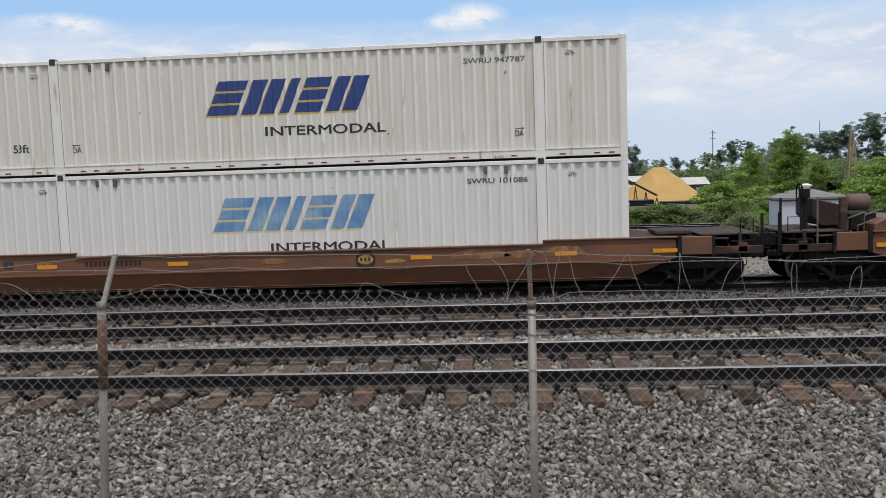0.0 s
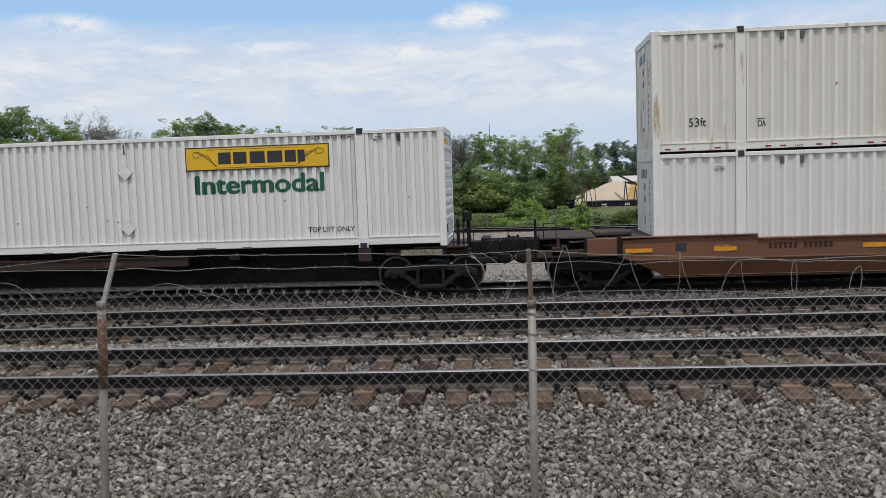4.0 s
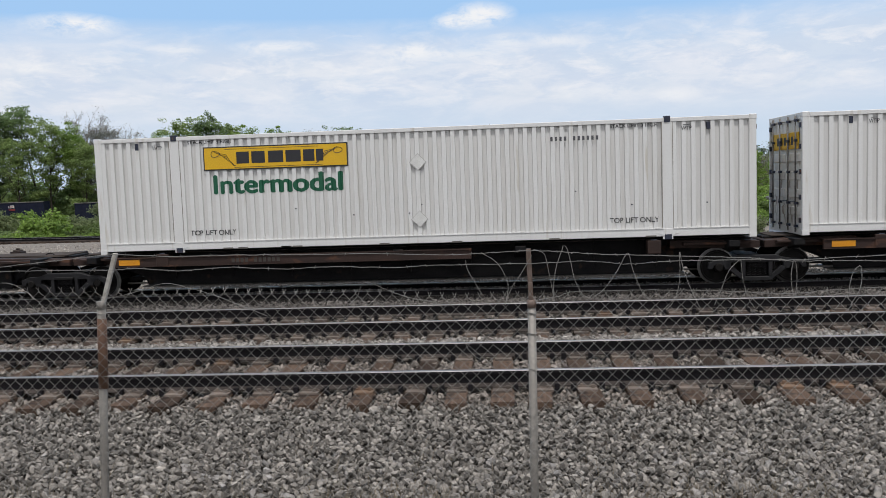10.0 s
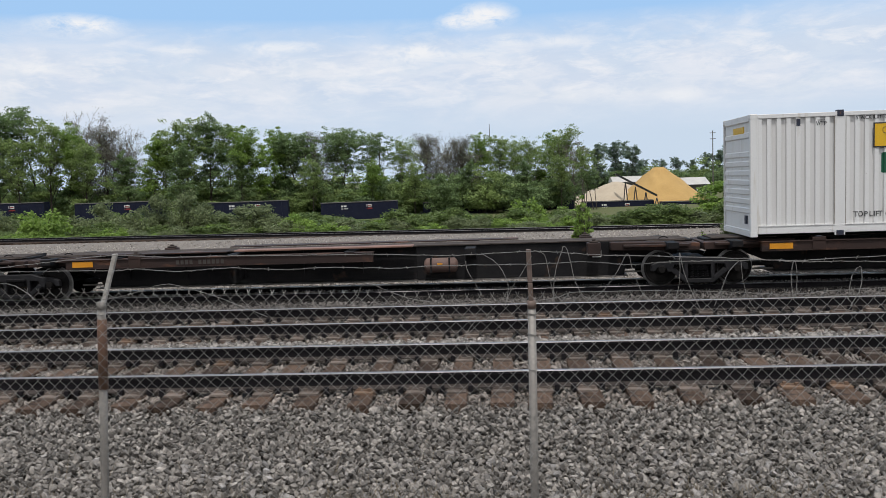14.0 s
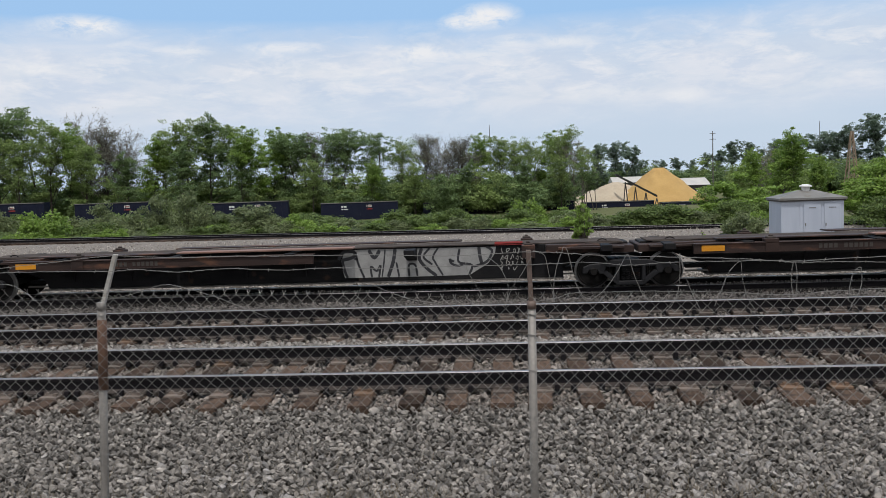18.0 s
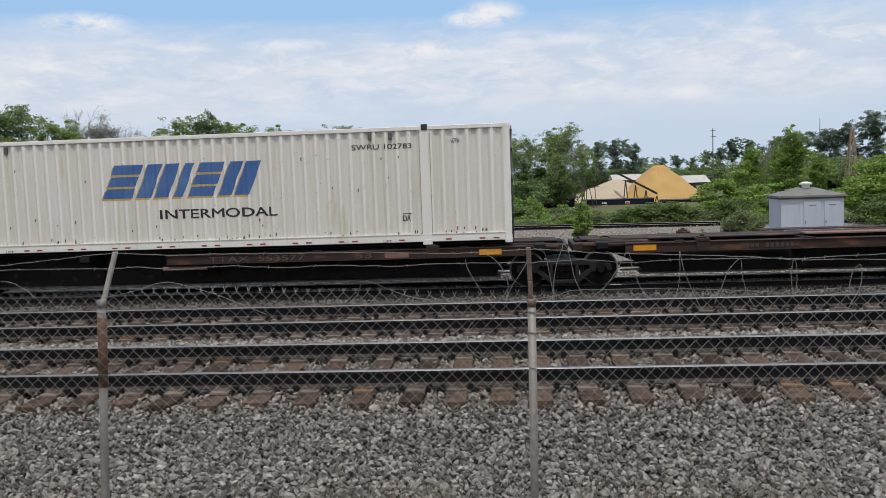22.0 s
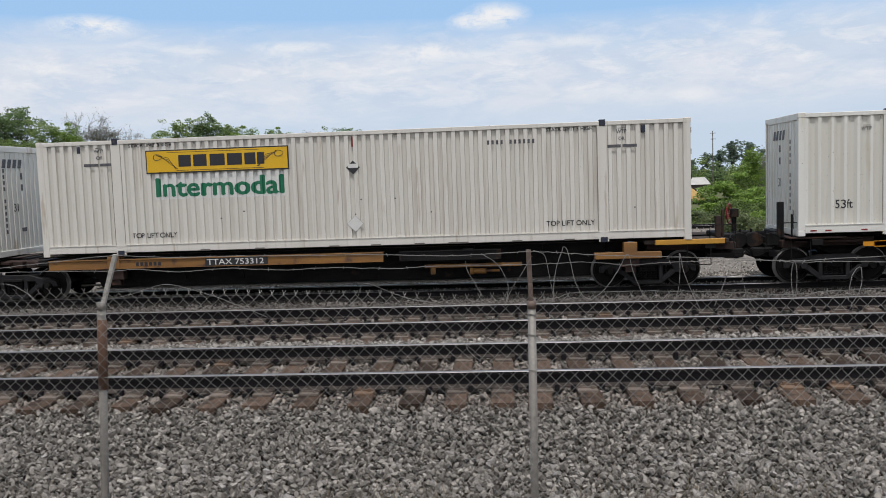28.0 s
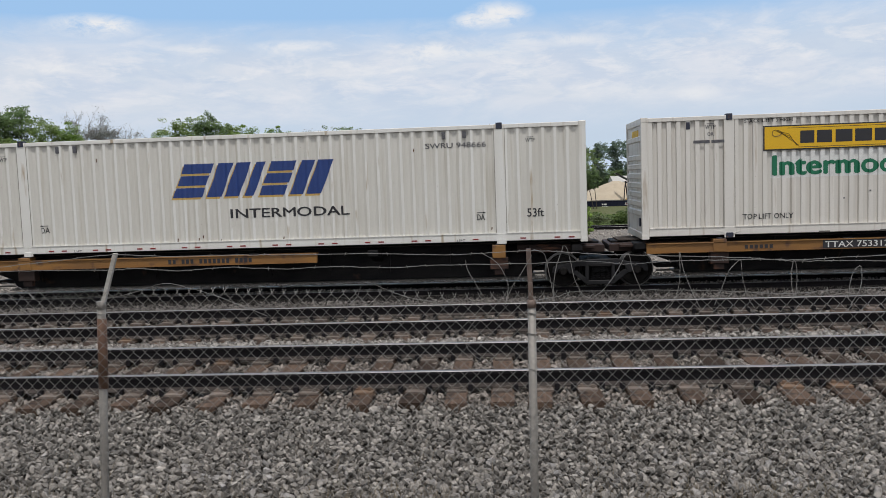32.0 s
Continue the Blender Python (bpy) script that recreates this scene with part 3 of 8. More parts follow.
def build_sky():
    """A bowed screen of sky 3 km off, from below the horizon to 40 degrees up."""
    sh, cols, rows, r = Shape(), 48, 24, 3000.0
    verts, uv = [], []
    for j in range(rows + 1):
        e = -4 + 44 * j / rows
        for i in range(cols + 1):
            a = -75 + 150 * i / cols
            verts.append((r * math.cos(radians(e)) * math.sin(radians(a)), r * math.cos(radians(e)) * math.cos(radians(a)), r * math.sin(radians(e))))
            uv.append((a / 10, e / 10))
    n = cols + 1
    sh.add(verts, [(j * n + i, (j + 1) * n + i, (j + 1) * n + i + 1, j * n + i + 1) for j in range(rows) for i in range(cols)])
    me = bpy.data.meshes.new("backdrop")
    me.from_pydata(sh.v, [], sh.f)
    layer = me.uv_layers.new()
    for loop in me.loops:
        layer.data[loop.index].uv = uv[loop.vertex_index]
    for p in me.polygons:
        p.use_smooth = True
    return tagged(part("backdrop", me, sky_material()), "pale blue sky with thin streaked white cloud", "sky", kind="structure")


# ---- tracks ----
RAIL_PROFILE = [(-0.07, -0.172), (0.07, -0.172), (0.07, -0.160), (0.012, -0.135), (0.010, -0.045), (0.036, -0.032), (0.036, -0.006),
                (0.030, 0.0), (-0.030, 0.0), (-0.036, -0.006), (-0.036, -0.032), (-0.010, -0.045), (-0.012, -0.135), (-0.07, -0.160)]


def rail_mesh(x0, x1, head=None):
    me = bpy.data.meshes.new("rail")
    n = len(RAIL_PROFILE)
    verts = [(x, y, z) for x in (x0, x1) for y, z in RAIL_PROFILE]
    faces = [(i, (i + 1) % n, (i + 1) % n + n, i + n) for i in range(n)] + [tuple(range(n - 1, -1, -1)), tuple(range(n, 2 * n))]
    me.from_pydata(verts, [], faces)
    me.materials.append(M_RAIL)
    me.materials.append(head or M_HEAD)
    me.materials.append(M_FOOT)
    me.polygons[7].material_index = me.polygons[8].material_index = 1
    for i in (1, 2, 12, 13):
        me.polygons[i].material_index = 2
    # the head's near side shares the painted sunlight
    if head:
        me.polygons[9].material_index = 1
    return me


def tie_mesh(seed, length=2.6):
    """A sawn timber with worn corners and a crack along its end."""
    rng = random.Random(seed)
    sh = Shape()
    w, h = 0.115 + rng.uniform(-0.008, 0.008), 0.17
    pts = []
    for y in (-length / 2, -length / 2 + 0.03, length / 2 - 0.03, length / 2):
        k = 0.93 if abs(y) > length / 2 - 0.01 else 1
        pts += [(-w * k + rng.uniform(-.005, .005), y, -h), (w * k + rng.uniform(-.005, .005), y, -h), (w * k, y, -0.012 * (2 - k)), (w * 0.9 * k, y, 0.0 + rng.uniform(-.006, 0)),
                (-w * 0.9 * k, y, 0.0 + rng.uniform(-.006, 0)), (-w * k, y, -0.012 * (2 - k))]
    faces = [(j * 6 + i, j * 6 + (i + 1) % 6, (j + 1) * 6 + (i + 1) % 6, (j + 1) * 6 + i) for j in range(3) for i in range(6)]
    faces += [(5, 4, 3, 2, 1, 0), tuple(range(18, 24))]
    sh.add(pts, faces)
    return sh.mesh("tie")


def plate_mesh():
    """A tie plate with its four spikes and shoulder ribs."""
    sh = Shape().box(-0.10, 0.10, -0.205, 0.205, -0.012, 0.010)
    sh.box(-0.095, 0.095, -0.10, -0.078, 0.010, 0.022).box(-0.095, 0.095, 0.078, 0.10, 0.010, 0.022)
    for x, y in ((-0.055, -0.085), (0.055, -0.125), (0.055, 0.085), (-0.055, 0.125)):
        sh.box(x - 0.017, x + 0.017, y - 0.02, y + 0.02, 0.008, 0.040)
    return sh.mesh("tie_plate")


def anchor_mesh():
    """A spring clip hooked under the rail's foot."""
    return Shape().box(-0.026, 0.026, -0.105, -0.05, -0.20, -0.135).box(-0.026, 0.026, 0.05, 0.105, -0.20, -0.135).mesh("rail_anchor")


TIE_MESHES = [tie_mesh(k) for k in range(6)]
for me in TIE_MESHES:
    me.materials.append(M_TIE)
PLATE, PLATE_NEW, ANCHOR = plate_mesh(), plate_mesh(), anchor_mesh()
PLATE.materials.append(M_PLATE), PLATE_NEW.materials.append(M_PLATE_NEW), ANCHOR.materials.append(M_RAIL)
TIES_1 = [-5.03, -4.60, -4.11, -3.64, -3.15, -2.69, -2.18, -1.60, -1.06, -0.63, -0.16, 0.26, 0.72, 1.23, 1.73, 2.26, 2.75, 3.23, 3.67]


NEAR_TIES = [-8.1, -7.6, -7.1, -6.55, -6.05, -5.55] + TIES_1 + [4.15, 4.65, 5.15, 5.65]


def jittered(x0, x1, step, seed):
    rng, out, x = random.Random(seed), [], x0
    while x < x1:
        out.append(x + rng.uniform(-0.05, 0.05))
        x += step
    return out


SECOND_TIES = jittered(-10.2, 7.4, 0.505, 2)


def build_track(name, centre, ties, rusty, x0, x1, label, z=0.0):
    tr = thing(name, label, "railway track", kind="structure", at=(0, centre, z))
    for side in (-1, 1):
        # only the far rail of the train's track gets the painted sunlit head
        part("rail", rail_mesh(x0, x1, M_HEAD_SUNLIT if z and side > 0 else None), M_RAIL, tr, "rusty rail with polished head", at=(0, side * GAUGE / 2, 0))
    rng = random.Random(name)
    for i, x in enumerate(ties):
        part("tie", rng.choice(TIE_MESHES), M_TIE, tr, at=pose(x, rng.uniform(-0.06, 0.06), -0.19 + rng.uniform(-0.008, 0.003), 0, 0, rng.uniform(-1.8, 1.8)))
        for side in (-1, 1):
            new_plate = (i in rusty and side < 0) or rng.random() < 0.04
            part("tie_plate", PLATE_NEW if new_plate else PLATE, M_PLATE, tr, at=pose(x, side * GAUGE / 2, -0.182, 0, 0, rng.uniform(-2, 2)))
            for dx in (-0.155, 0.155):
                if rng.random() < 0.8:
                    part("rail_anchor", ANCHOR, M_RAIL, tr, at=(x + dx + rng.uniform(-.015, .015), side * GAUGE / 2, 0))


# ---- crushed stone ----
def stone_form(points, seed):
    """A broken stone: the hull of a few points on a squashed ball, turned so that its corners stay sharp."""
    rng = np.random.default_rng(seed)
    while True:
        p = rng.normal(size=(points, 3))
        p /= np.linalg.norm(p, axis=1, keepdims=True)
        gaps = np.linalg.norm(p[:, None] - p[None], axis=2) + np.eye(points) * 9
        if gaps.min() > (0.75 if points < 8 else 0.62):
            break
    bm = bmesh.new()
    verts = [bm.verts.new(q) for q in p]
    bmesh.ops.convex_hull(bm, input=verts)
    bmesh.ops.triangulate(bm, faces=bm.faces)
    bmesh.ops.recalc_face_normals(bm, faces=bm.faces)
    bm.verts.index_update()
    faces = np.array([[v.index for v in f.verts] for f in bm.faces])
    v = np.array([v.co[:] for v in bm.verts])
    bm.free()
    v = v * rng.uniform(0.82, 1.15, (points, 1)) * np.array([1.3, 1.0, 0.78]) * rng.uniform(0.85, 1.15, (1, 3))
    return v, faces


FORMS = {n: [stone_form(n, 40 * n + k) for k in range(28)] for n in (6, 9)}


def stones(places, sizes, seed, points):
    """Angular stones at the places given, each with its own shape and turn, most of them lying rather flat."""
    rng = np.random.default_rng(seed)
    forms = FORMS[points]
    n = len(places)
    v0 = np.stack([f[0] for f in forms])
    f0 = np.stack([f[1] for f in forms])
    kind = rng.integers(0, len(forms), n)
    q = rng.normal(size=(n, 4)) * np.array([1.0, 0.8, 0.8, 1.3])
    q /= np.linalg.norm(q, axis=1, keepdims=True)
    w, x, y, z = q.T
    rot = np.stack([np.stack([1 - 2 * (y * y + z * z), 2 * (x * y - w * z), 2 * (x * z + w * y)], -1),
                    np.stack([2 * (x * y + w * z), 1 - 2 * (x * x + z * z), 2 * (y * z - w * x)], -1),
                    np.stack([2 * (x * z - w * y), 2 * (y * z + w * x), 1 - 2 * (x * x + y * y)], -1)], 1)
    v = np.einsum("nij,nkj->nki", rot, v0[kind] * sizes[:, None, None]) + places[:, None, :]
    tris = f0[kind] + (np.arange(n) * points)[:, None, None]
    return v.reshape(-1, 3), tris.reshape(-1, 3)


def build_ballast():
    rng = np.random.default_rng(5)

    def scatter(x_left, x_right, y0, y1, density, r, lift, name, material, label, keep=None, seed=0, points=6, deep=1.0):
        y = rng.uniform(y0, y1, int((y1 - y0) * (x_right(y1) - x_left(y1)) * density))
        x = rng.uniform(0, 1, len(y))
        x = x_left(y) + (x_right(y) - x_left(y)) * x
        size = r * rng.uniform(0.6, 1.35, len(y))
        z = np.array([ground_height(0, b) for b in y]) + lift + rng.uniform(-1.4, 1.1, len(y)) * size * deep
        if keep is not None:
            k = keep(x, y)
            x, y, z, size = x[k], y[k], z[k], size[k]
        v, t = stones(np.stack([x, y, z], 1), size, seed, points)
        tagged(part(name, raw_mesh(name, v, t, material), material), label, "ballast", kind="stuff")

    def left(y):
        return -0.635 * y - 0.5

    def right(y):
        return 0.425 * y + 0.5

    def off_ties(x, y):
        """Stones keep off the ties' tops and the rails, and lie on the shoulder or in the cribs."""
        clear, lucky = np.ones(len(x), bool), np.random.default_rng(17).uniform(0, 1, len(x))
        for centre, ties in ((TRACK_1, NEAR_TIES), (TRACK_2, SECOND_TIES)):
            d = np.min(np.abs(x[:, None] - np.array(ties)[None]), axis=1)
            clear &= ~((y - centre > -1.16) & (y - centre < 1.30) & (d < 0.125)) | (lucky < 0.10)
        for c in (TRACK_1, TRACK_2, TRACK_3):
            clear &= np.abs(np.abs(y - c) - GAUGE / 2) > 0.1
        return clear

    scatter(left, right, 5.9, 8.32, 1950, 0.0235, 0.006, "crushed_stone", M_STONE, "loose grey crushed stone shoulder below the near track", off_ties, 1, 9, 1.9)
    scatter(left, right, 8.25, 10.9, 900, 0.024, 0.012, "crib_stone", M_STONE_DIRTY, "brown-grey crushed stone between timber ties", off_ties, 2)
    scatter(left, right, 10.75, 11.5, 900, 0.028, 0.05, "heaped_stone", M_STONE_HEAP, "pale grey crushed stone heaped between two tracks", off_ties, 3)
    scatter(left, right, 11.4, 14.1, 600, 0.027, 0.016, "crib_stone", M_STONE_DIRTY, "brown-grey crushed stone between timber ties", off_ties, 4)
    scatter(left, right, 13.9, 17.5, 560, 0.029, 0.0, "crushed_stone", M_STONE_BROWN, "grey-brown crushed stone beside the train's track", off_ties, 6)
    # the nearest stones, one by one
    loose = random.Random(21)
    forms = []
    for v, faces in FORMS[9][:14]:
        forms.append(raw_mesh("stone", v, faces, M_STONE_LOOSE))
    for k in range(300):
        y = 6.15 + 1.15 * loose.random() ** 1.4
        x = loose.uniform(-0.60 * y, 0.42 * y)
        size = loose.uniform(0.022, 0.042)
        m = Matrix.LocRotScale((x, y, ground_height(x, y) + 0.03 + size * 0.4), Euler((loose.uniform(-1, 1), loose.uniform(-1, 1), loose.uniform(0, 6.28))), (size,) * 3)
        part("stone", loose.choice(forms), M_STONE_LOOSE, GROUND, at=m)
    scatter(left, right, 24.6, 46.5, 14, 0.036, 0.012, "gravel_stone", M_STONE_PALE, "pale loose stones on the gravel bed", None, 8)
    scatter(left, right, 17.5, 20.3, 340, 0.03, 0.004, "crushed_stone", M_STONE_BROWN, "dusty brown crushed stone beside the train's track", off_ties, 7)
    # a strip of near-black stone along the near rail
    scatter(left, right, 19.9, 21.25, 420, 0.028, -0.01, "crushed_stone", M_STONE_BLACK, "near-black crushed stone beside the train's rails", off_ties, 9)
    scatter(left, right, 22.75, 25.3, 260, 0.032, 0.01, "crushed_stone", M_STONE_PALE, "pale crushed stone behind the train's track", off_ties, 10)
    scatter(left, right, 21.42, 22.62, 230, 0.02, 0.02, "gravel_stone", M_STONE_PALE, "pale loose gravel between the train's rails", None, 11)


# ---- near fence ----
def build_fence():
    fy = 4.9
    fence = thing("chain_link_fence", "weathered chain-link fence with slack barbed wire on posts", "fence", at=(-0.188, fy, -0.08))
    half, rows = 0.036, 54
    sh = Shape()
    for k in range(172):
        x = -3.4 + k * half
        top = float(np.interp(x, (-3.2, -1.76, -.64, -.15, .64, 2.22), (1.52, 1.482, 1.445, 1.417, 1.415, 1.393))) + 0.003 * math.sin(x * 7)
        path = []
        for j in range(rows + 1):
            out = (j + k) % 2
            path.append((x + half * out + 0.004 * math.sin(j * 0.7 + x * 3), 0.005 * (1 if out else -1) + 0.02 * math.sin(x * 1.4 + j * 0.12), top - j * half))
        path.insert(0, (path[0][0] + (-0.010 if k % 2 else 0.010), 0, top + 0.024))
        sh.tube(path, 0.0019, 3)
    part("chain_link", sh, M_WIRE, fence, "slack galvanised wire mesh")
    for px, lean, cap in ((-2.305, -0.11, 1.42), (0.283, -0.02, 1.37)):
        post = Shape().tube([(px + lean, 0.03, -0.72), (px + lean * 0.5, 0.03, 0.3), (px, 0.03, cap)], 0.0245, 12)
        ob = part("post", post, M_GALV, fence, "grey steel fence post", smooth=True)
        if px < 0:
            part("rust_sleeve", Shape().tube([(px - 0.022, 0.03, cap - 0.52), (px - 0.004, 0.03, cap - 0.09)], 0.0285, 16), M_POST_RUST, ob, "rusted upper part", smooth=True)
            arm = [(px + 0.002, 0.03, cap - 0.02), (px + 0.028, 0.03, cap + 0.05), (px + 0.114, 0.02, cap + 0.305)]
        else:
            arm = [(px - 0.002, 0.03, cap - 0.02), (px - 0.006, 0.02, cap + 0.12), (px - 0.012, 0.0, cap + 0.315)]
        ax = Shape()
        for a, b in zip(arm, arm[1:]):
            ax.add([(p[0] + dx, p[1] + dy, p[2]) for p in (a, b) for dx, dy in ((-.014, -.012), (.014, -.012), (.014, .012), (-.014, .012))],
                   [(0, 1, 5, 4), (1, 2, 6, 5), (2, 3, 7, 6), (3, 0, 4, 7), (3, 2, 1, 0), (4, 5, 6, 7)])
        part("wire_arm", ax, M_RUST_ARM if px > 0 else M_ARM, fence, "bent steel arm for barbed wire", bevel=0.003)
        part("post_cap", Shape().tube([(px, 0.03, cap - 0.03), (px, 0.03, cap + 0.015)], 0.0275, 12), M_RUST_ARM if px > 0 else M_GALV, ob, "", smooth=True)
        for z in (cap - 0.06, cap - 0.18, 0.98, 0.5):
            part("tie_wire", Shape().tube([(px + 0.028 * math.cos(a), 0.03 + 0.028 * math.sin(a), z + 0.004 * math.sin(a * 2)) for a in np.linspace(0, 6.0, 9)], 0.0022, 4), M_WIRE, ob)

    rng = random.Random(4)

    def strand(name, pts, r=0.0019, barbs=True):
        """A slack strand through the points, with small barbs every hand's width."""
        pts = [Vector(p) for p in pts]
        fine = []
        for i in range(len(pts) - 1):
            a, b = pts[i], pts[i + 1]
            pa, pb = pts[max(i - 1, 0)], pts[min(i + 2, len(pts) - 1)]
            for s in np.linspace(0, 1, 9)[:-1]:
                fine.append(0.5 * ((2 * a) + (b - pa) * s + (2 * pa - 5 * a + 4 * b - pb) * s * s + (3 * a - pa - 3 * b + pb) * s ** 3))
        fine.append(pts[-1])
        fine = [p + Vector((0, rng.uniform(-.002, .002), rng.uniform(-.002, .002))) for p in fine]
        sh = Shape().tube(fine, r, 4)
        if barbs:
            for p in fine[2::4]:
                d = Vector((rng.uniform(-1, 1), rng.uniform(-1, 1), rng.uniform(0.3, 1))).normalized() * 0.011
                sh.tube([p - d, p + d], 0.0016, 3)
        part(name, sh, M_WIRE, fence, "slack barbed wire strand" if barbs else "loose bent wire")

    strand("barbed_wire", [(-3.13, -.03, 1.646), (-2.73, -.03, 1.677), (-2.48, -.03, 1.698), (-2.19, -.03, 1.72), (-1.85, -.03, 1.701), (-1.51, -.03, 1.698), (-1.17, -.03, 1.693), (-0.66, -.03, 1.685), (-0.23, -.03, 1.667), (0, -.03, 1.668), (0.28, -.03, 1.676), (0.48, -.03, 1.664), (0.67, -.03, 1.646), (1.11, -.03, 1.624), (1.43, -.03, 1.606), (1.74, -.03, 1.585), (1.98, -.03, 1.591), (2.4, -.03, 1.605)], 0.0025)
    strand("barbed_wire", [(-3.13, -.01, 1.632), (-2.66, -.01, 1.634), (-2.22, -.01, 1.626), (-2.06, -.01, 1.632), (-1.79, -.01, 1.612), (-1.51, -.01, 1.625), (-1.17, -.01, 1.606), (-0.9, -.01, 1.612), (-0.5, -.01, 1.598), (-0.24, -.01, 1.605), (0.29, -.01, 1.601), (0.61, -.01, 1.606), (0.83, -.01, 1.583), (1.01, -.01, 1.592), (1.27, -.01, 1.594), (1.64, -.01, 1.588), (1.74, -.01, 1.576), (2.04, -.01, 1.571), (2.4, -.01, 1.558)], 0.0025)
    strand("loose_wire", [(0.28, .012, 1.378), (0.43, .012, 1.401), (0.52, .012, 1.428), (0.8, .012, 1.429), (1.06, .012, 1.426), (1.43, .012, 1.41), (1.74, .012, 1.39), (1.98, .012, 1.407), (2.41, .012, 1.416)], 0.0022, False)
    strand("loose_wire", [(0, -.018, 1.674), (0.09, -.018, 1.609), (0.14, -.018, 1.523), (0.15, -.018, 1.457), (0.13, -.018, 1.372)], 0.0021, False)
    strand("loose_wire", [(-0.09, -.018, 1.627), (-0.08, -.018, 1.574), (-0.04, -.018, 1.501), (0, -.018, 1.428)], 0.0021, False)
    strand("loose_wire", [(0.29, -.018, 1.65), (0.23, -.018, 1.55), (0.17, -.018, 1.463), (0.13, -.018, 1.365)], 0.0021, False)
    strand("loose_wire", [(0.3, -.018, 1.682), (0.36, -.018, 1.654), (0.38, -.018, 1.572), (0.4, -.018, 1.458), (0.41, -.018, 1.382), (0.41, -.018, 1.474), (0.43, -.018, 1.587), (0.46, -.018, 1.668), (0.47, -.018, 1.697), (0.49, -.018, 1.68), (0.51, -.018, 1.602), (0.53, -.018, 1.503), (0.57, -.018, 1.421), (0.61, -.018, 1.397)], 0.0021, False)
    strand("loose_wire", [(0.62, -.018, 1.387), (0.7, -.018, 1.45), (0.77, -.018, 1.546), (0.83, -.018, 1.645), (0.86, -.018, 1.544), (0.91, -.018, 1.419), (0.95, -.018, 1.373)], 0.0021, False)
    strand("loose_wire", [(1.04, -.018, 1.319), (1.08, -.018, 1.36), (1.11, -.018, 1.44), (1.12, -.018, 1.537), (1.12, -.018, 1.643), (1.14, -.018, 1.543), (1.18, -.018, 1.432), (1.23, -.018, 1.324)], 0.0021, False)
    strand("loose_wire", [(1.31, -.018, 1.339), (1.35, -.018, 1.435), (1.39, -.018, 1.53), (1.45, -.018, 1.59), (1.46, -.018, 1.544), (1.47, -.018, 1.464), (1.5, -.018, 1.367), (1.53, -.018, 1.318)], 0.0021, False)
    strand("loose_wire", [(1.74, -.018, 1.387), (1.73, -.018, 1.49), (1.74, -.018, 1.566), (1.75, -.018, 1.582), (1.76, -.018, 1.537), (1.76, -.018, 1.441), (1.75, -.018, 1.38)], 0.0021, False)
    strand("loose_wire", [(2.04, -.018, 1.354), (2.05, -.018, 1.45), (2.07, -.018, 1.513), (2.1, -.018, 1.541), (2.11, -.018, 1.518), (2.11, -.018, 1.448), (2.09, -.018, 1.385), (2.05, -.018, 1.322)], 0.0021, False)
    strand("loose_wire", [(-3.06, -.018, 1.547), (-2.92, -.018, 1.565), (-2.83, -.018, 1.556), (-2.74, -.018, 1.505), (-2.7, -.018, 1.463)], 0.0021, False)
    strand("loose_wire", [(-2.27, -.018, 1.453), (-2.16, -.018, 1.471), (-2.04, -.018, 1.499), (-1.88, -.018, 1.539), (-1.71, -.018, 1.501), (-1.52, -.018, 1.436), (-1.27, -.018, 1.329)], 0.0021, False)
    strand("loose_wire", [(-0.78, -.018, 1.385), (-0.73, -.018, 1.435), (-0.68, -.018, 1.517), (-0.54, -.018, 1.463), (-0.41, -.018, 1.417), (-0.29, -.018, 1.395)], 0.0021, False)
    strand("loose_wire", [(-.02, 0, 1.30), (-.09, 0, 1.22), (-.10, 0, 1.12), (-.02, 0, 1.04)], 0.0020, False)


def build_weeds():
    """Tufts of dead grass and bare stems at the foot of the fence."""
    rng = np.random.default_rng(11)
    verts, tris = [], []

    def blade(x, y, z, h, w):
        a, lean = rng.uniform(0, 6.28), rng.uniform(0.1, 0.7)
        dx, dy = math.cos(a) * lean * h, math.sin(a) * lean * h
        n = len(verts)
        verts.extend([(x - w, y, z), (x + w, y, z), (x + dx * .5 - w * .7, y + dy * .5, z + h * .6), (x + dx * .5 + w * .7, y + dy * .5, z + h * .6), (x + dx, y + dy, z + h)])
        tris.extend([(n, n + 1, n + 3), (n, n + 3, n + 2), (n + 2, n + 3, n + 4)])

    for cx, cy, count, spread in ((-1.05, 6.3, 320, .3), (-3.9, 6.25, 200, .4), (1.05, 6.3, 260, .45), (2.0, 6.35, 200, .4), (-.5, 6.2, 120, .3), (-2.6, 6.2, 140, .4), (-1.7, 6.25, 100, .3)):
        for _ in range(count):
            x, y = cx + rng.normal() * spread, cy + rng.normal() * 0.15
            blade(x, y, ground_height(x, y) - 0.01, rng.uniform(0.06, 0.22), 0.002)
    for _ in range(900):
        x, y = rng.uniform(-4.2, 3.2), 6.1 + abs(rng.normal()) * 0.12
        blade(x, y, ground_height(x, y) - .01, rng.uniform(0.03, 0.14), 0.0016)
    for _ in range(90):
        x, y = rng.uniform(-4, 3), rng.uniform(6.2, 7.2)
        blade(x, y, ground_height(x, y), rng.uniform(0.1, 0.32), 0.002)
    me = raw_mesh("dead_grass", verts, tris, M_DRY)
    tagged(part("dead_grass", me, M_DRY), "dry brown grass and weed stems in the stone", "dead grass", kind="stuff")


GROUND = build_ground()
SKY = build_sky()


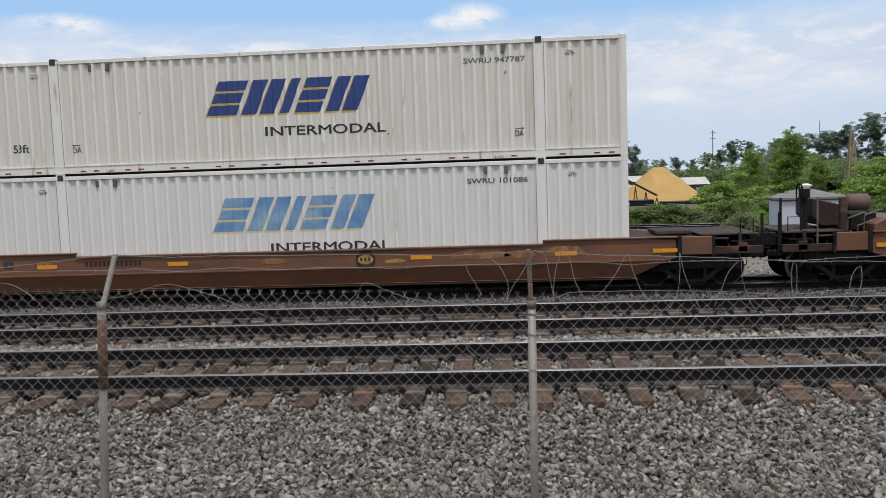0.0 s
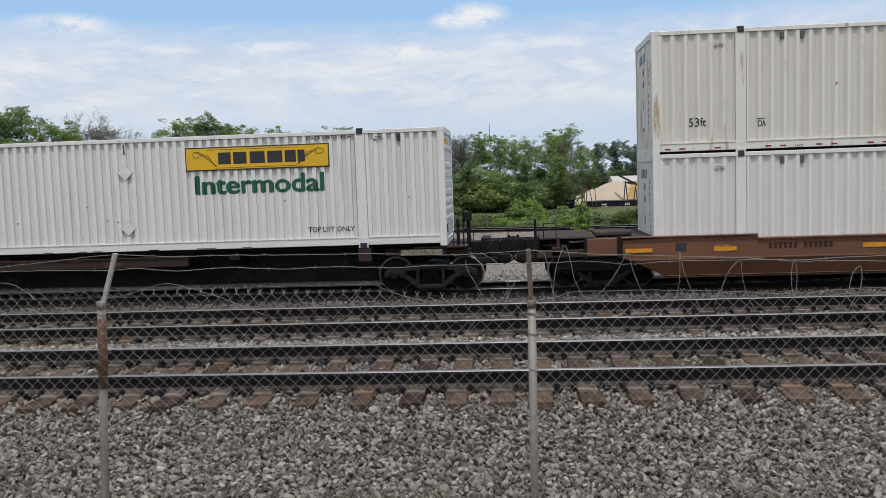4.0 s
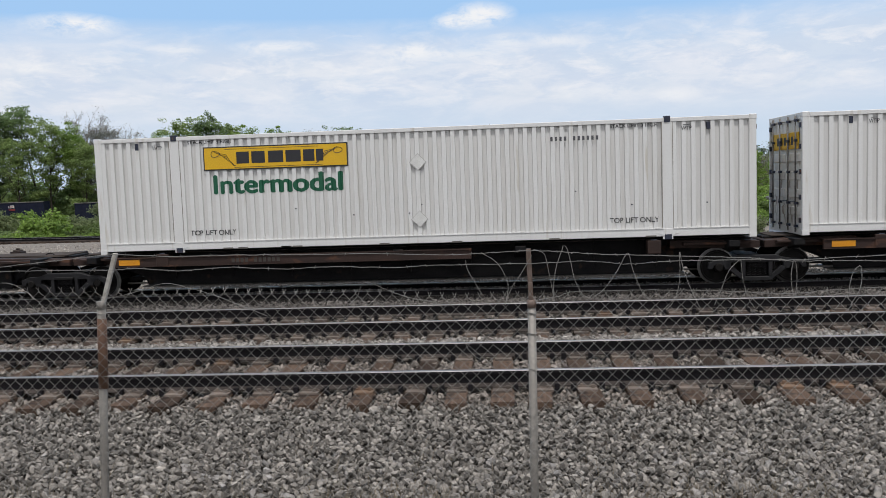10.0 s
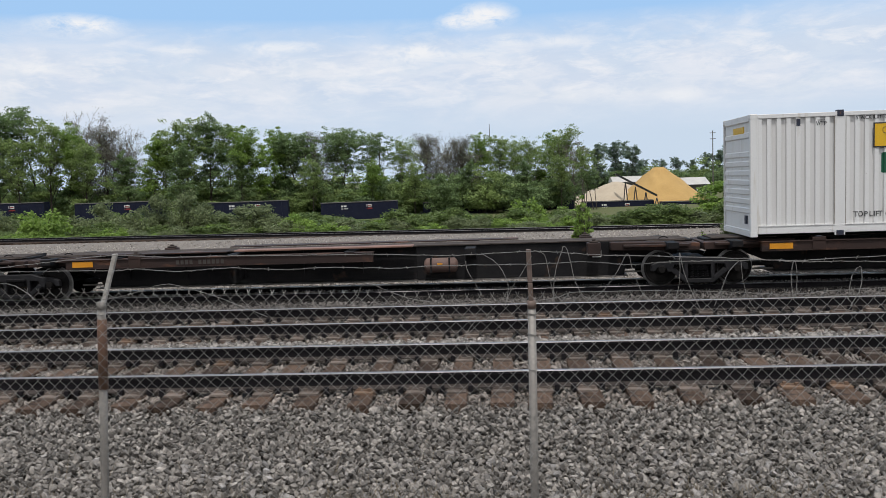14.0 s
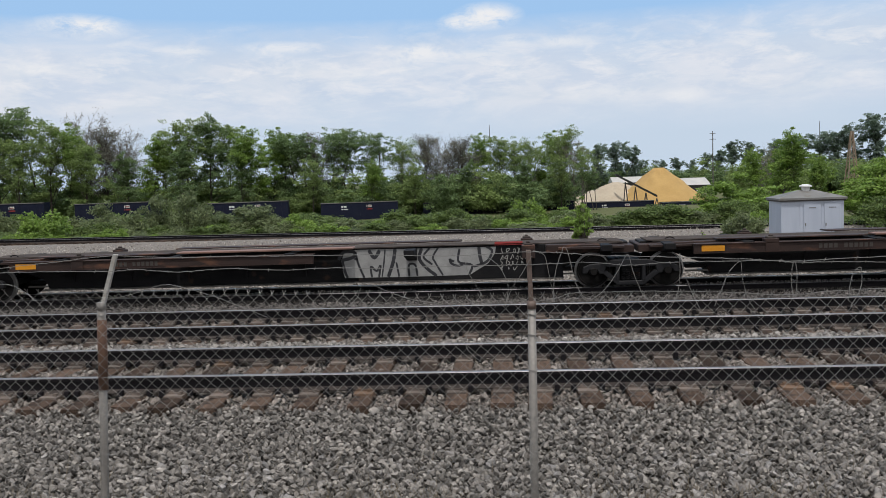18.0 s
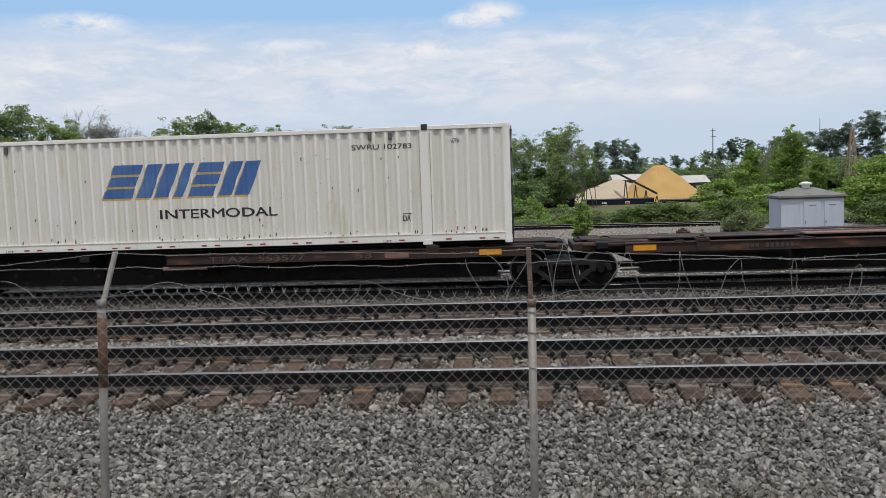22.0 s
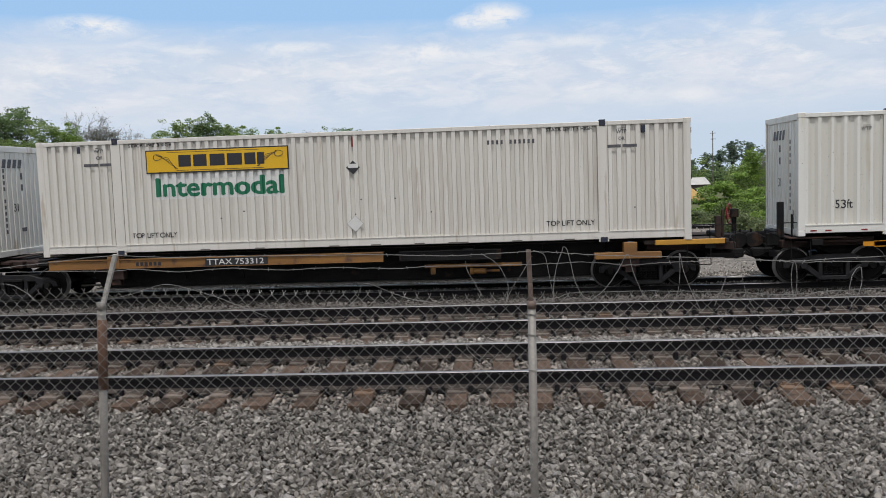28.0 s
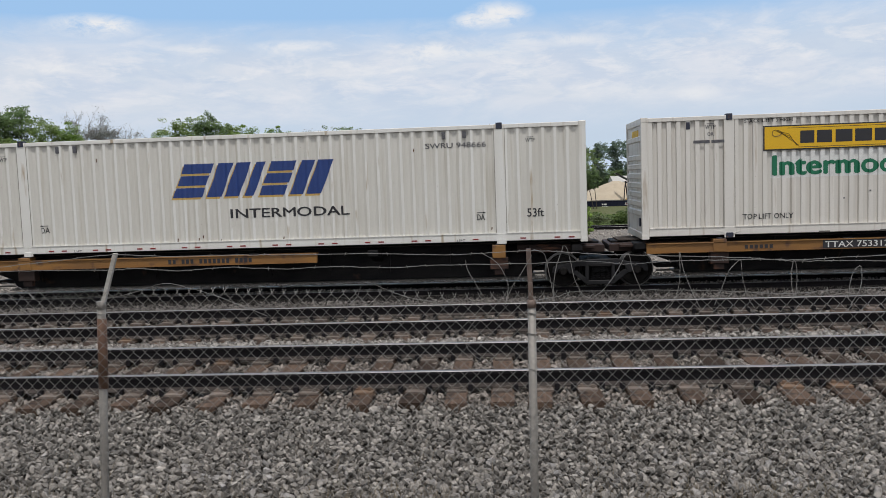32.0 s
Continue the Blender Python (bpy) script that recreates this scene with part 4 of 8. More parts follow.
# ---- writing and marks ----
def text_mesh(words, material, width=None, height=None, bold=0.0):
    """Words as a flat mesh facing -y, its lower left corner at the origin, fitted to a width and a height."""
    cu = bpy.data.curves.new("words", "FONT")
    cu.body, cu.resolution_u, cu.offset = words, 3, 0.0
    ob = bpy.data.objects.new("words", cu)
    scene.collection.objects.link(ob)
    bpy.context.view_layer.update()
    me = bpy.data.meshes.new_from_object(ob.evaluated_get(bpy.context.evaluated_depsgraph_get()))
    bpy.data.objects.remove(ob)
    co = np.empty(len(me.vertices) * 3)
    me.vertices.foreach_get("co", co)
    co = co.reshape(-1, 3)
    lo, hi = co.min(0), co.max(0)
    sx = (width / (hi[0] - lo[0])) if width else None
    sz = (height / (hi[1] - lo[1])) if height else sx
    sx = sx or sz
    out = np.stack([(co[:, 0] - lo[0]) * sx, np.zeros(len(co)), (co[:, 1] - lo[1]) * sz], 1)
    # heavier strokes: the same letters laid over one another, a little apart
    tall = (hi[1] - lo[1]) * sz
    h = (0.035 if tall > 0.2 else 0.016) * tall * (1 + bold)
    faces = [tuple(p.vertices) for p in me.polygons]
    verts, all_faces = [], []
    for k, (dx, dz) in enumerate(((0, 0), (h, 0), (-h, 0), (0, h * .6), (0, -h * .6))):
        all_faces += [tuple(i + len(out) * k for i in f) for f in faces]
        verts.append(out + np.array([dx, -0.0004 * k, dz]))
    bpy.data.meshes.remove(me)
    me = bpy.data.meshes.new("lettering")
    me.from_pydata(np.concatenate(verts).tolist(), [], all_faces)
    me.materials.append(material)
    me.update()
    return me


TEXTS = {}


def words(parent, text, x, z, y, material, width=None, height=None, name="lettering", facing=0, bold=0.0):
    key = (text, material.name, width, height)
    if key not in TEXTS:
        TEXTS[key] = text_mesh(text, material, width, height, bold)
    at = pose(x, y, z) if not facing else pose(x, y, z, 0, 0, facing)
    return part(name, TEXTS[key], material, parent, at=at)


def slanted_bars(bars, y, lean=0.42):
    """Flat slanted bars given as x0, x1, z0, z1."""
    sh = Shape()
    for x0, x1, z0, z1 in bars:
        sh.add([(x0 + z0 * lean, y, z0), (x1 + z0 * lean, y, z0), (x1 + z1 * lean, y, z1), (x0 + z1 * lean, y, z1)], [(0, 1, 2, 3)])
    return sh


# a wide emblem of five slanted blocks with cut lines, about 4.1 m by 0.83 m
EMBLEM = [(0.0, 0.74, 0.0, 0.24), (0.0, 0.74, 0.295, 0.535), (0.0, 0.74, 0.59, 0.83), (0.87, 1.24, 0.0, 0.83), (1.32, 1.69, 0.0, 0.83),
          (1.82, 2.06, 0.0, 0.83), (2.20, 2.84, 0.0, 0.24), (2.20, 2.84, 0.295, 0.535), (2.20, 2.84, 0.59, 0.83), (2.97, 3.30, 0.0, 0.83), (3.38, 3.76, 0.0, 0.83)]


# ---- containers ----
CL, CW, CH = 16.154, 1.295, 2.896
POSTS = (2.05, 14.09)


def corrugated(x0, x1, z0, z1, y, style, inward):
    """A wall of vertical folds between x0 and x1. inward: +1 when the wall's inner side lies towards +y."""
    period, depth, flat, slope = (0.288, 0.045, 0.22, 0.24) if style == "wide" else (0.2185, 0.046, 0.44, 0.075)
    count = max(1, round((x1 - x0) / period))
    p = (x1 - x0) / count
    line = []
    for i in range(count):
        b = x0 + i * p
        line += [(b, 0), (b + p * flat, 0), (b + p * (flat + slope), depth), (b + p * (1 - slope), depth)]
    line.append((x1, 0))
    sh = Shape()
    n = len(line)
    sh.add([(x, y + inward * d, z) for z in (z0, z1) for x, d in line], [(i, i + 1, n + i + 1, n + i) for i in range(n - 1)])
    return sh


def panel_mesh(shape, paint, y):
    """The folds' inner faces take a darker paint that has their shade in its colour."""
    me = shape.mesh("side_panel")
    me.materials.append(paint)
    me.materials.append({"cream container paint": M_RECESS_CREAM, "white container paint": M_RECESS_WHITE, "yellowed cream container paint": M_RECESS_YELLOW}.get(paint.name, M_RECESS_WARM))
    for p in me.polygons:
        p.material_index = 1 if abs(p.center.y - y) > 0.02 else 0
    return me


def fold_lines(style):
    """The folds of a whole side: x and depth at each crease, posts included."""
    period, depth, flat, slope = (0.288, 0.045, 0.22, 0.24) if style == "wide" else (0.2185, 0.046, 0.44, 0.075)
    xs, ds = [], []
    for x0, x1 in ((0.17, POSTS[0] - 0.12), (POSTS[0] + 0.12, POSTS[1] - 0.12), (POSTS[1] + 0.12, CL - 0.17)):
        count = max(1, round((x1 - x0) / period))
        p = (x1 - x0) / count
        for i in range(count):
            b = x0 + i * p
            xs += [b, b + p * flat, b + p * (flat + slope), b + p * (1 - slope)]
            ds += [0, 0, depth, depth]
        xs.append(x1), ds.append(0)
    return xs, ds


FOLDS = {"wide": fold_lines("wide"), "narrow": fold_lines("narrow")}
PAINTED = {}


def painted_on(ob, x, style, lift):
    """Bends flat lettering into the wall's folds, so that it lies on them like paint."""
    key = (ob.data.name, round(x, 3), style, lift)
    if key not in PAINTED:
        xs, ds = FOLDS[style]
        bm = bmesh.new()
        bm.from_mesh(ob.data)
        lo, hi = min(v.co.x for v in bm.verts), max(v.co.x for v in bm.verts)
        for c in xs:
            if lo < c - x < hi:
                bmesh.ops.bisect_plane(bm, geom=bm.verts[:] + bm.edges[:] + bm.faces[:], plane_co=(c - x, 0, 0), plane_no=(1, 0, 0), dist=1e-5)
        for v in bm.verts:
            v.co.y += float(np.interp(v.co.x + x, xs, ds)) - lift
        me = bpy.data.meshes.new(ob.data.name)
        bm.to_mesh(me)
        bm.free()
        me.materials.append(ob.data.materials[0])
        PAINTED[key] = me
    ob.data = PAINTED[key]


def wall_mesh(key, make, store={}):
    if key not in store:
        store[key] = make()
    return store[key]


def container(s, zb, paint, style, marks, right_end, left_end, label):
    """A 53-foot container whose lower left near corner is at the train's place s. Its own x runs from end to end."""
    c = thing("shipping_container", label, "container", "containers on the train", at=pose(s, TRACK_3, zb + LOW))
    top, bottom = CH - 0.11, 0.26
    bounds = [(0.17, POSTS[0] - 0.12), (POSTS[0] + 0.12, POSTS[1] - 0.12), (POSTS[1] + 0.12, CL - 0.17)]
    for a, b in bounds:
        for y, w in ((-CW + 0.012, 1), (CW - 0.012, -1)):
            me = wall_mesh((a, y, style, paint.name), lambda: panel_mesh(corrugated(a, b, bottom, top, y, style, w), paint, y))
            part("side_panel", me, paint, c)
    part("roof", Shape().box(0.05, CL - 0.05, -CW + 0.03, CW - 0.03, CH - 0.05, CH - 0.015), paint, c)
    part("floor", Shape().box(0.05, CL - 0.05, -CW + 0.04, CW - 0.04, 0.05, 0.15), M_BLACK_STEEL, c)
    for y in (-CW, CW - 0.06):
        near = y < 0
        part("top_rail", Shape().box(0.17, CL - 0.17, y, y + 0.06, top, CH - 0.012), paint, c, bevel=0.008)
        part("bottom_rail", Shape().box(0.17, CL - 0.17, y, y + 0.06, 0.07, bottom), paint, c, bevel=0.006)
        if near:
            part("rail_lip", Shape().box(0.17, POSTS[0] - .11, y - 0.012, y + 0.01, bottom - 0.012, bottom + 0.006).box(POSTS[0] + .11, POSTS[1] - .11, y - 0.012, y + 0.01, bottom - 0.012, bottom + 0.006)
                 .box(POSTS[1] + .11, CL - .17, y - 0.012, y + 0.01, bottom - 0.012, bottom + 0.006), paint, c)
        for x in (0.0, CL - 0.17):
            part("corner_post", Shape().box(x, x + 0.17, y - 0.002, y + 0.13 if near else y + 0.062, 0.0, CH), paint, c, bevel=0.012)
        for x in POSTS:
            post = part("lift_post", Shape().box(x - 0.12, x + 0.12, y + (0.004 if near else 0.0), y + 0.06, 0.0, CH - 0.01), paint, c, bevel=0.008)
            part("lift_casting", Shape().box(x - 0.075, x + 0.075, y - 0.012 if near else y + 0.02, y + 0.15 if near else y + 0.075, CH - 0.12, CH + 0.03), M_CASTING, post, "dark steel lifting block", bevel=0.01)
            if near:
                for sx in (-0.128, 0.128):
                    part("post_seam", Shape().box(x + sx - 0.006, x + sx + 0.006, y + 0.006, y + 0.03, 0.10, CH - 0.12), M_SEAM, post, "dark seam beside the post")
                part("lower_casting", Shape().box(x - 0.085, x + 0.085, y - 0.008, y + 0.09, -0.006, 0.12), M_CASTING if style == "narrow" else paint, post, bevel=0.008)
                if style == "narrow":
                    for sgn in (-1, 1):
                        part("brace", Shape().tube([(x + sgn * .1, y - .004, .10), (x + sgn * .24, y - .004, .155)], .006, 4), paint, post)
    for x in (0.0, CL):
        for y in (-CW, CW):
            sx, sy = (1 if x == 0 else -1), (1 if y < 0 else -1)
            for z in (0, CH - 0.12):
                part("corner_casting", Shape().box(min(x - sx * .006, x + sx * .16), max(x - sx * .006, x + sx * .16), min(y - sy * .006, y + sy * .15), max(y - sy * .006, y + sy * .15), z - (0 if z else .004), z + 0.12 + (.004 if z else 0)), paint, c, bevel=0.012)
    ends(c, 0.0, -1, left_end, paint, marks)
    ends(c, CL, 1, right_end, paint, marks)
    f = -CW + 0.007
    for x in (3.0, 3.45, 12.75, 13.25) if style == "wide" else (1.1, CL - 1.1):
        part("lashing_slot", Shape().box(x - 0.045, x + 0.045, f - 0.002, f + 0.05, top - 0.20, top - 0.03), M_GREY_INK if style == "wide" else M_CASTING, c, "dark recessed slot", bevel=0.004)
    if style == "wide":
        wide_marks(c, f, marks)
    else:
        narrow_marks(c, f, marks)
    for ob in c.children:
        if ob.name.startswith(("lettering", "emblem_bar", "white_panel")) and ob.location.z > 0.2:
            ob.location.y = -CW + 0.012
            for gold in ob.children:
                gold.location.y = 0
                painted_on(gold, ob.location.x + gold.location.x, style, 0.0025)
            painted_on(ob, ob.location.x, style, 0.002 if ob.name.startswith("white_panel") else 0.005)
    return c


def ends(c, x, way, kind, paint, marks):
    """The end wall: ribbed, or a pair of doors with their rods and hinges. way: +1 for the end towards +x."""
    inner = x - way * 0.05
    part("end_sill", Shape().box(min(x, x - way * .1), max(x, x - way * .1), -CW + 0.16, CW - 0.16, 0.0, 0.16), paint, c, bevel=0.01)
    part("end_header", Shape().box(min(x, x - way * .1), max(x, x - way * .1), -CW + 0.16, CW - 0.16, CH - 0.16, CH), paint, c, bevel=0.01)
    face = inner + way * 0.03
    if kind == "ribs":
        part("end_wall", Shape().box(min(inner - .01, inner + .01), max(inner - .01, inner + .01), -CW + 0.1, CW - 0.1, 0.14, CH - 0.14), paint, c)
        for k in range(9):
            z = 0.62 + k * 0.225
            if k in (7,):
                continue
            part("end_rib", Shape().add([(inner + way * d, y, z + h) for y in (-CW + .17, CW - .17) for d, h in ((0, -.085), (.045, -.05), (.045, .05), (0, .085))],
                                        [(0, 4, 5, 1), (1, 5, 6, 2), (2, 6, 7, 3), (0, 1, 2, 3), (7, 6, 5, 4)]), paint, c)
        part("vent_box", Shape().box(min(inner, inner + way * .05), max(inner, inner + way * .05), -0.9, -0.75, 0.3, 0.5), M_CASTING, c)
        if marks["sign"] != "emblem":
            part("end_sign", Shape().box(min(inner, inner + way * .03), max(inner, inner + way * .03), -0.62, 0.34, 2.36, 2.64), M_YELLOW, c, "small yellow sign")
        else:
            part("end_emblem", Shape().add([(inner + way * .055, y0 + z * .3, z0 + z) for y0, z0 in ((-.8, 2.2), (-.55, 2.2), (-.3, 2.2), (-.05, 2.2), (.2, 2.2)) for z in (0, .2) for y0 in (y0, y0 + .16)],
                                           [(k * 4, k * 4 + 1, k * 4 + 3, k * 4 + 2) for k in range(5)]), M_GREY_INK, c)
    elif kind == "plain":
        part("end_wall", Shape().box(min(inner - .01, inner + .01), max(inner - .01, inner + .01), -CW + 0.1, CW - 0.1, 0.14, CH - 0.14), paint, c, "flat end wall with stains")
        for k in range(11):
            y = -1.1 + k * .22
            part("end_stud", Shape().box(min(inner, inner + way * .028), max(inner, inner + way * .028), y - .055, y + .055, 0.16, CH - 0.16), paint, c, bevel=0.01)
        out = inner + way * .030
        for k in range(4):
            y = (-.70 + k * .24) * way
            part("emblem_bar", Shape().add([(out, y, 2.32), (out, y + .16 * way, 2.32), (out, y + .23 * way, 2.55), (out, y + .07 * way, 2.55)], [(0, 1, 2, 3)]), M_GREY_INK, c, "dark slanted bar" if k == 0 else "")
        for k in range(11):
            if k != 4:
                part("number_bar", Shape().box(min(inner, out), max(inner, out), -.68, -.60, 2.20 - k * .16, 2.30 - k * .16), M_GREY_INK, c)
        for z in (2.02, 1.72):
            part("print_bar", Shape().box(min(inner, out), max(inner, out), .16, .22, z, z + .17), M_GREY_INK, c)
        words(c, "31", out + way * .002, 1.16, .26 if way < 0 else -.26, M_GREY_INK, .20, .22, "end_number", facing=90 * way)
        part("print_bar", Shape().box(min(inner, out), max(inner, out), .05, .27, .62, .72), M_GREY_INK, c)
    elif kind == "doors":
        for side in (-1, 1):
            y0, y1 = (-CW + .14, -.012) if side < 0 else (.012, CW - .14)
            d = part("door", Shape().box(min(inner - .012, inner + .012), max(inner - .012, inner + .012), y0, y1, 0.15, CH - 0.15), M_DOOR, c, "rust-streaked container door")
            for z in (0.55, 0.98, 1.41, 1.84):
                part("door_rib", Shape().box(min(inner, face + way * .012), max(inner, face + way * .012), y0 + .05, y1 - .05, z - .11, z + .11), M_DOOR, d, bevel=0.02)
            for yy in ((-.88, -.32) if side < 0 else (.32, .88)):
                part("lock_rod", Shape().tube([(face + way * .05, yy, 0.06), (face + way * .05, yy, CH - .06)], 0.019, 8), M_GREY_STEEL, d, "steel locking rod", smooth=True)
                for z in (.2, .75, 1.5, 2.25, 2.72):
                    part("rod_bracket", Shape().box(min(face, face + way * .075), max(face, face + way * .075), yy - .05, yy + .05, z - .03, z + .03), M_CASTING, d)
                part("door_handle", Shape().tube([(face + way * .075, yy, 0.80), (face + way * .085, yy + .32 * (1 if yy < 0 else -1), 0.78)], 0.014, 6), M_CASTING, d)
            for z in (.35, .9, 1.5, 2.1, 2.6):
                y = side * (CW - .13)
                part("hinge", Shape().box(min(face, face + way * .05), max(face, face + way * .05), y - .05, y + .05, z - .06, z + .06), M_CASTING, d)
            part("label_plate", Shape().box(min(face, face + way * .02), max(face, face + way * .02), side * .62 - .14, side * .62 + .14, 1.13, 1.28), M_PALE, d)
        if marks["sign"] == "emblem":
            sh = Shape()
            for k in range(5):
                y = (-.85 + k * .36) * way
                sh.add([(face + way * .016, y, 2.28), (face + way * .016, y + .2 * way, 2.28), (face + way * .016, y + .3 * way, 2.62), (face + way * .016, y + .1 * way, 2.62)], [(0, 1, 2, 3)])
            part("end_emblem", sh, M_BLUE, c, "blue slanted bars on the doors")
            bars = Shape()
            for k, z in enumerate((2.08, 1.98, 1.86, 1.76)):
                for y in (-.7, .45):
                    bars.box(min(face + .012 * way, face + .016 * way), max(face + .012 * way, face + .016 * way), y - .3, y + .25, z, z + .04)
            part("fine_print", bars, M_GREY_INK, c)
        else:
            part("end_sign", Shape().box(min(face, face + way * .02), max(face, face + way * .02), -1.0, 1.0, 2.05, 2.45), M_YELLOW, c, "yellow sign across the doors", bevel=0.003)
            for k in range(5):
                part("sign_bar", Shape().box(min(face, face + way * .024), max(face, face + way * .024), -.62 + k * .27, -.47 + k * .27, 2.15, 2.35), M_INK, c)


def wide_marks(c, f, marks):
    ink, gold = marks["ink"], marks["gold"]
    ex, ez = 5.92, 1.37
    for k, bar in enumerate(EMBLEM):
        b = part("emblem_bar", wall_mesh(("ink", k, ink.name), lambda: slanted_bars([bar], 0).mesh("emblem_bar")), ink, c, "slanted bar of the blue emblem", at=(ex, f - 0.003, ez))
        part("gold_edge", wall_mesh(("gold", k, gold.name), lambda: slanted_bars([bar], 0).mesh("gold_edge")), gold, b, at=(-0.045, 0.003, -0.05))
    words(c, "INTERMODAL", 7.38, 0.825, f - 0.001, M_INK, 2.98, 0.225)
    words(c, marks["number"], 12.30, 2.36, f - 0.001, M_GREY_INK if marks["worn"] else M_INK, 1.47, 0.125)
    for x, arrow in ((2.44, -1), (13.50, 1)):
        words(c, "DA", x, 0.59, f - 0.001, M_INK, 0.19, 0.14)
        part("arrow", Shape().box(x, x + .19, f - .002, f, .765, .782).slab([(x - .03 + (.25 if arrow > 0 else 0), .773), (x + .03 + (.13 if arrow > 0 else 0), .75), (x + .03 + (.13 if arrow > 0 else 0), .797)], f - .002, f), M_INK, c)
    words(c, "53ft", marks["size_at"], 0.64, f - 0.001, M_INK, 0.40, 0.20)
    for x in (1.44, 14.72):
        words(c, "WTP", x, 2.44, f - 0.001, M_GREY_INK, 0.22, 0.085)
        part("bar", Shape().box(x + .03, x + .19, f - .002, f, 2.55, 2.562), M_GREY_INK, c)
    words(c, "LIFT", 3.28, 0.075, -CW - 0.004, M_GREY_INK, 0.20, 0.06)
    words(c, "LIFT", 13.0, 0.075, -CW - 0.004, M_GREY_INK, 0.20, 0.06)
    x = 0.35
    while x < CL - 0.5:
        for k in (0, 0.34):
            if min(abs(x + k - p) for p in POSTS) > 0.25 and abs(x + k - 3.3) > .25 and abs(x + k - 13.05) > .25:
                part("reflector", wall_mesh("tape", lambda: Shape().box(-0.07, 0.07, -0.004, 0, -0.017, 0.017).mesh("reflector")), M_RED, c, "red reflective tape", at=(x + k, -CW - 0.0005, 0.125))
        x += 1.16
    rng = random.Random(marks["number"])
    scuffs = Shape()
    for _ in range(marks["scuffs"]):
        x, z, h = rng.uniform(2.6, 15.6), rng.uniform(.19, .35) if rng.random() < .6 else rng.uniform(.3, 2.4), rng.uniform(.03, .10)
        scuffs.add([(x, f - .0005, z), (x + .03, f - .0005, z + .01), (x + .035, f - .0005, z + h), (x + .008, f - .0005, z + h * .9)], [(0, 1, 2, 3)])
    if marks["scuffs"]:
        tagged(part("rust_staining", scuffs, M_POST_RUST, c, "small rust scars"), kind="stuff")


def diamond(c, x, z, f, dark=False):
    h = 0.17 if dark else 0.21
    frame_ = part("placard_holder", Shape().slab([(x, z - h), (x + h, z), (x, z + h), (x - h, z)], f - .006, f), M_GREY_INK if dark else M_HOLDER, c, "diamond placard holder")
    k = h - 0.014
    part("placard", Shape().slab([(x, z - k), (x + k, z), (x, z + k), (x - k, z)], f - .009, f - .004), M_PALE if not dark else M_INK, frame_)
    if dark:
        part("placard_band", Shape().box(x - .13, x + .13, f - .012, f - .006, z - .01, z + .09), M_PALE, frame_)


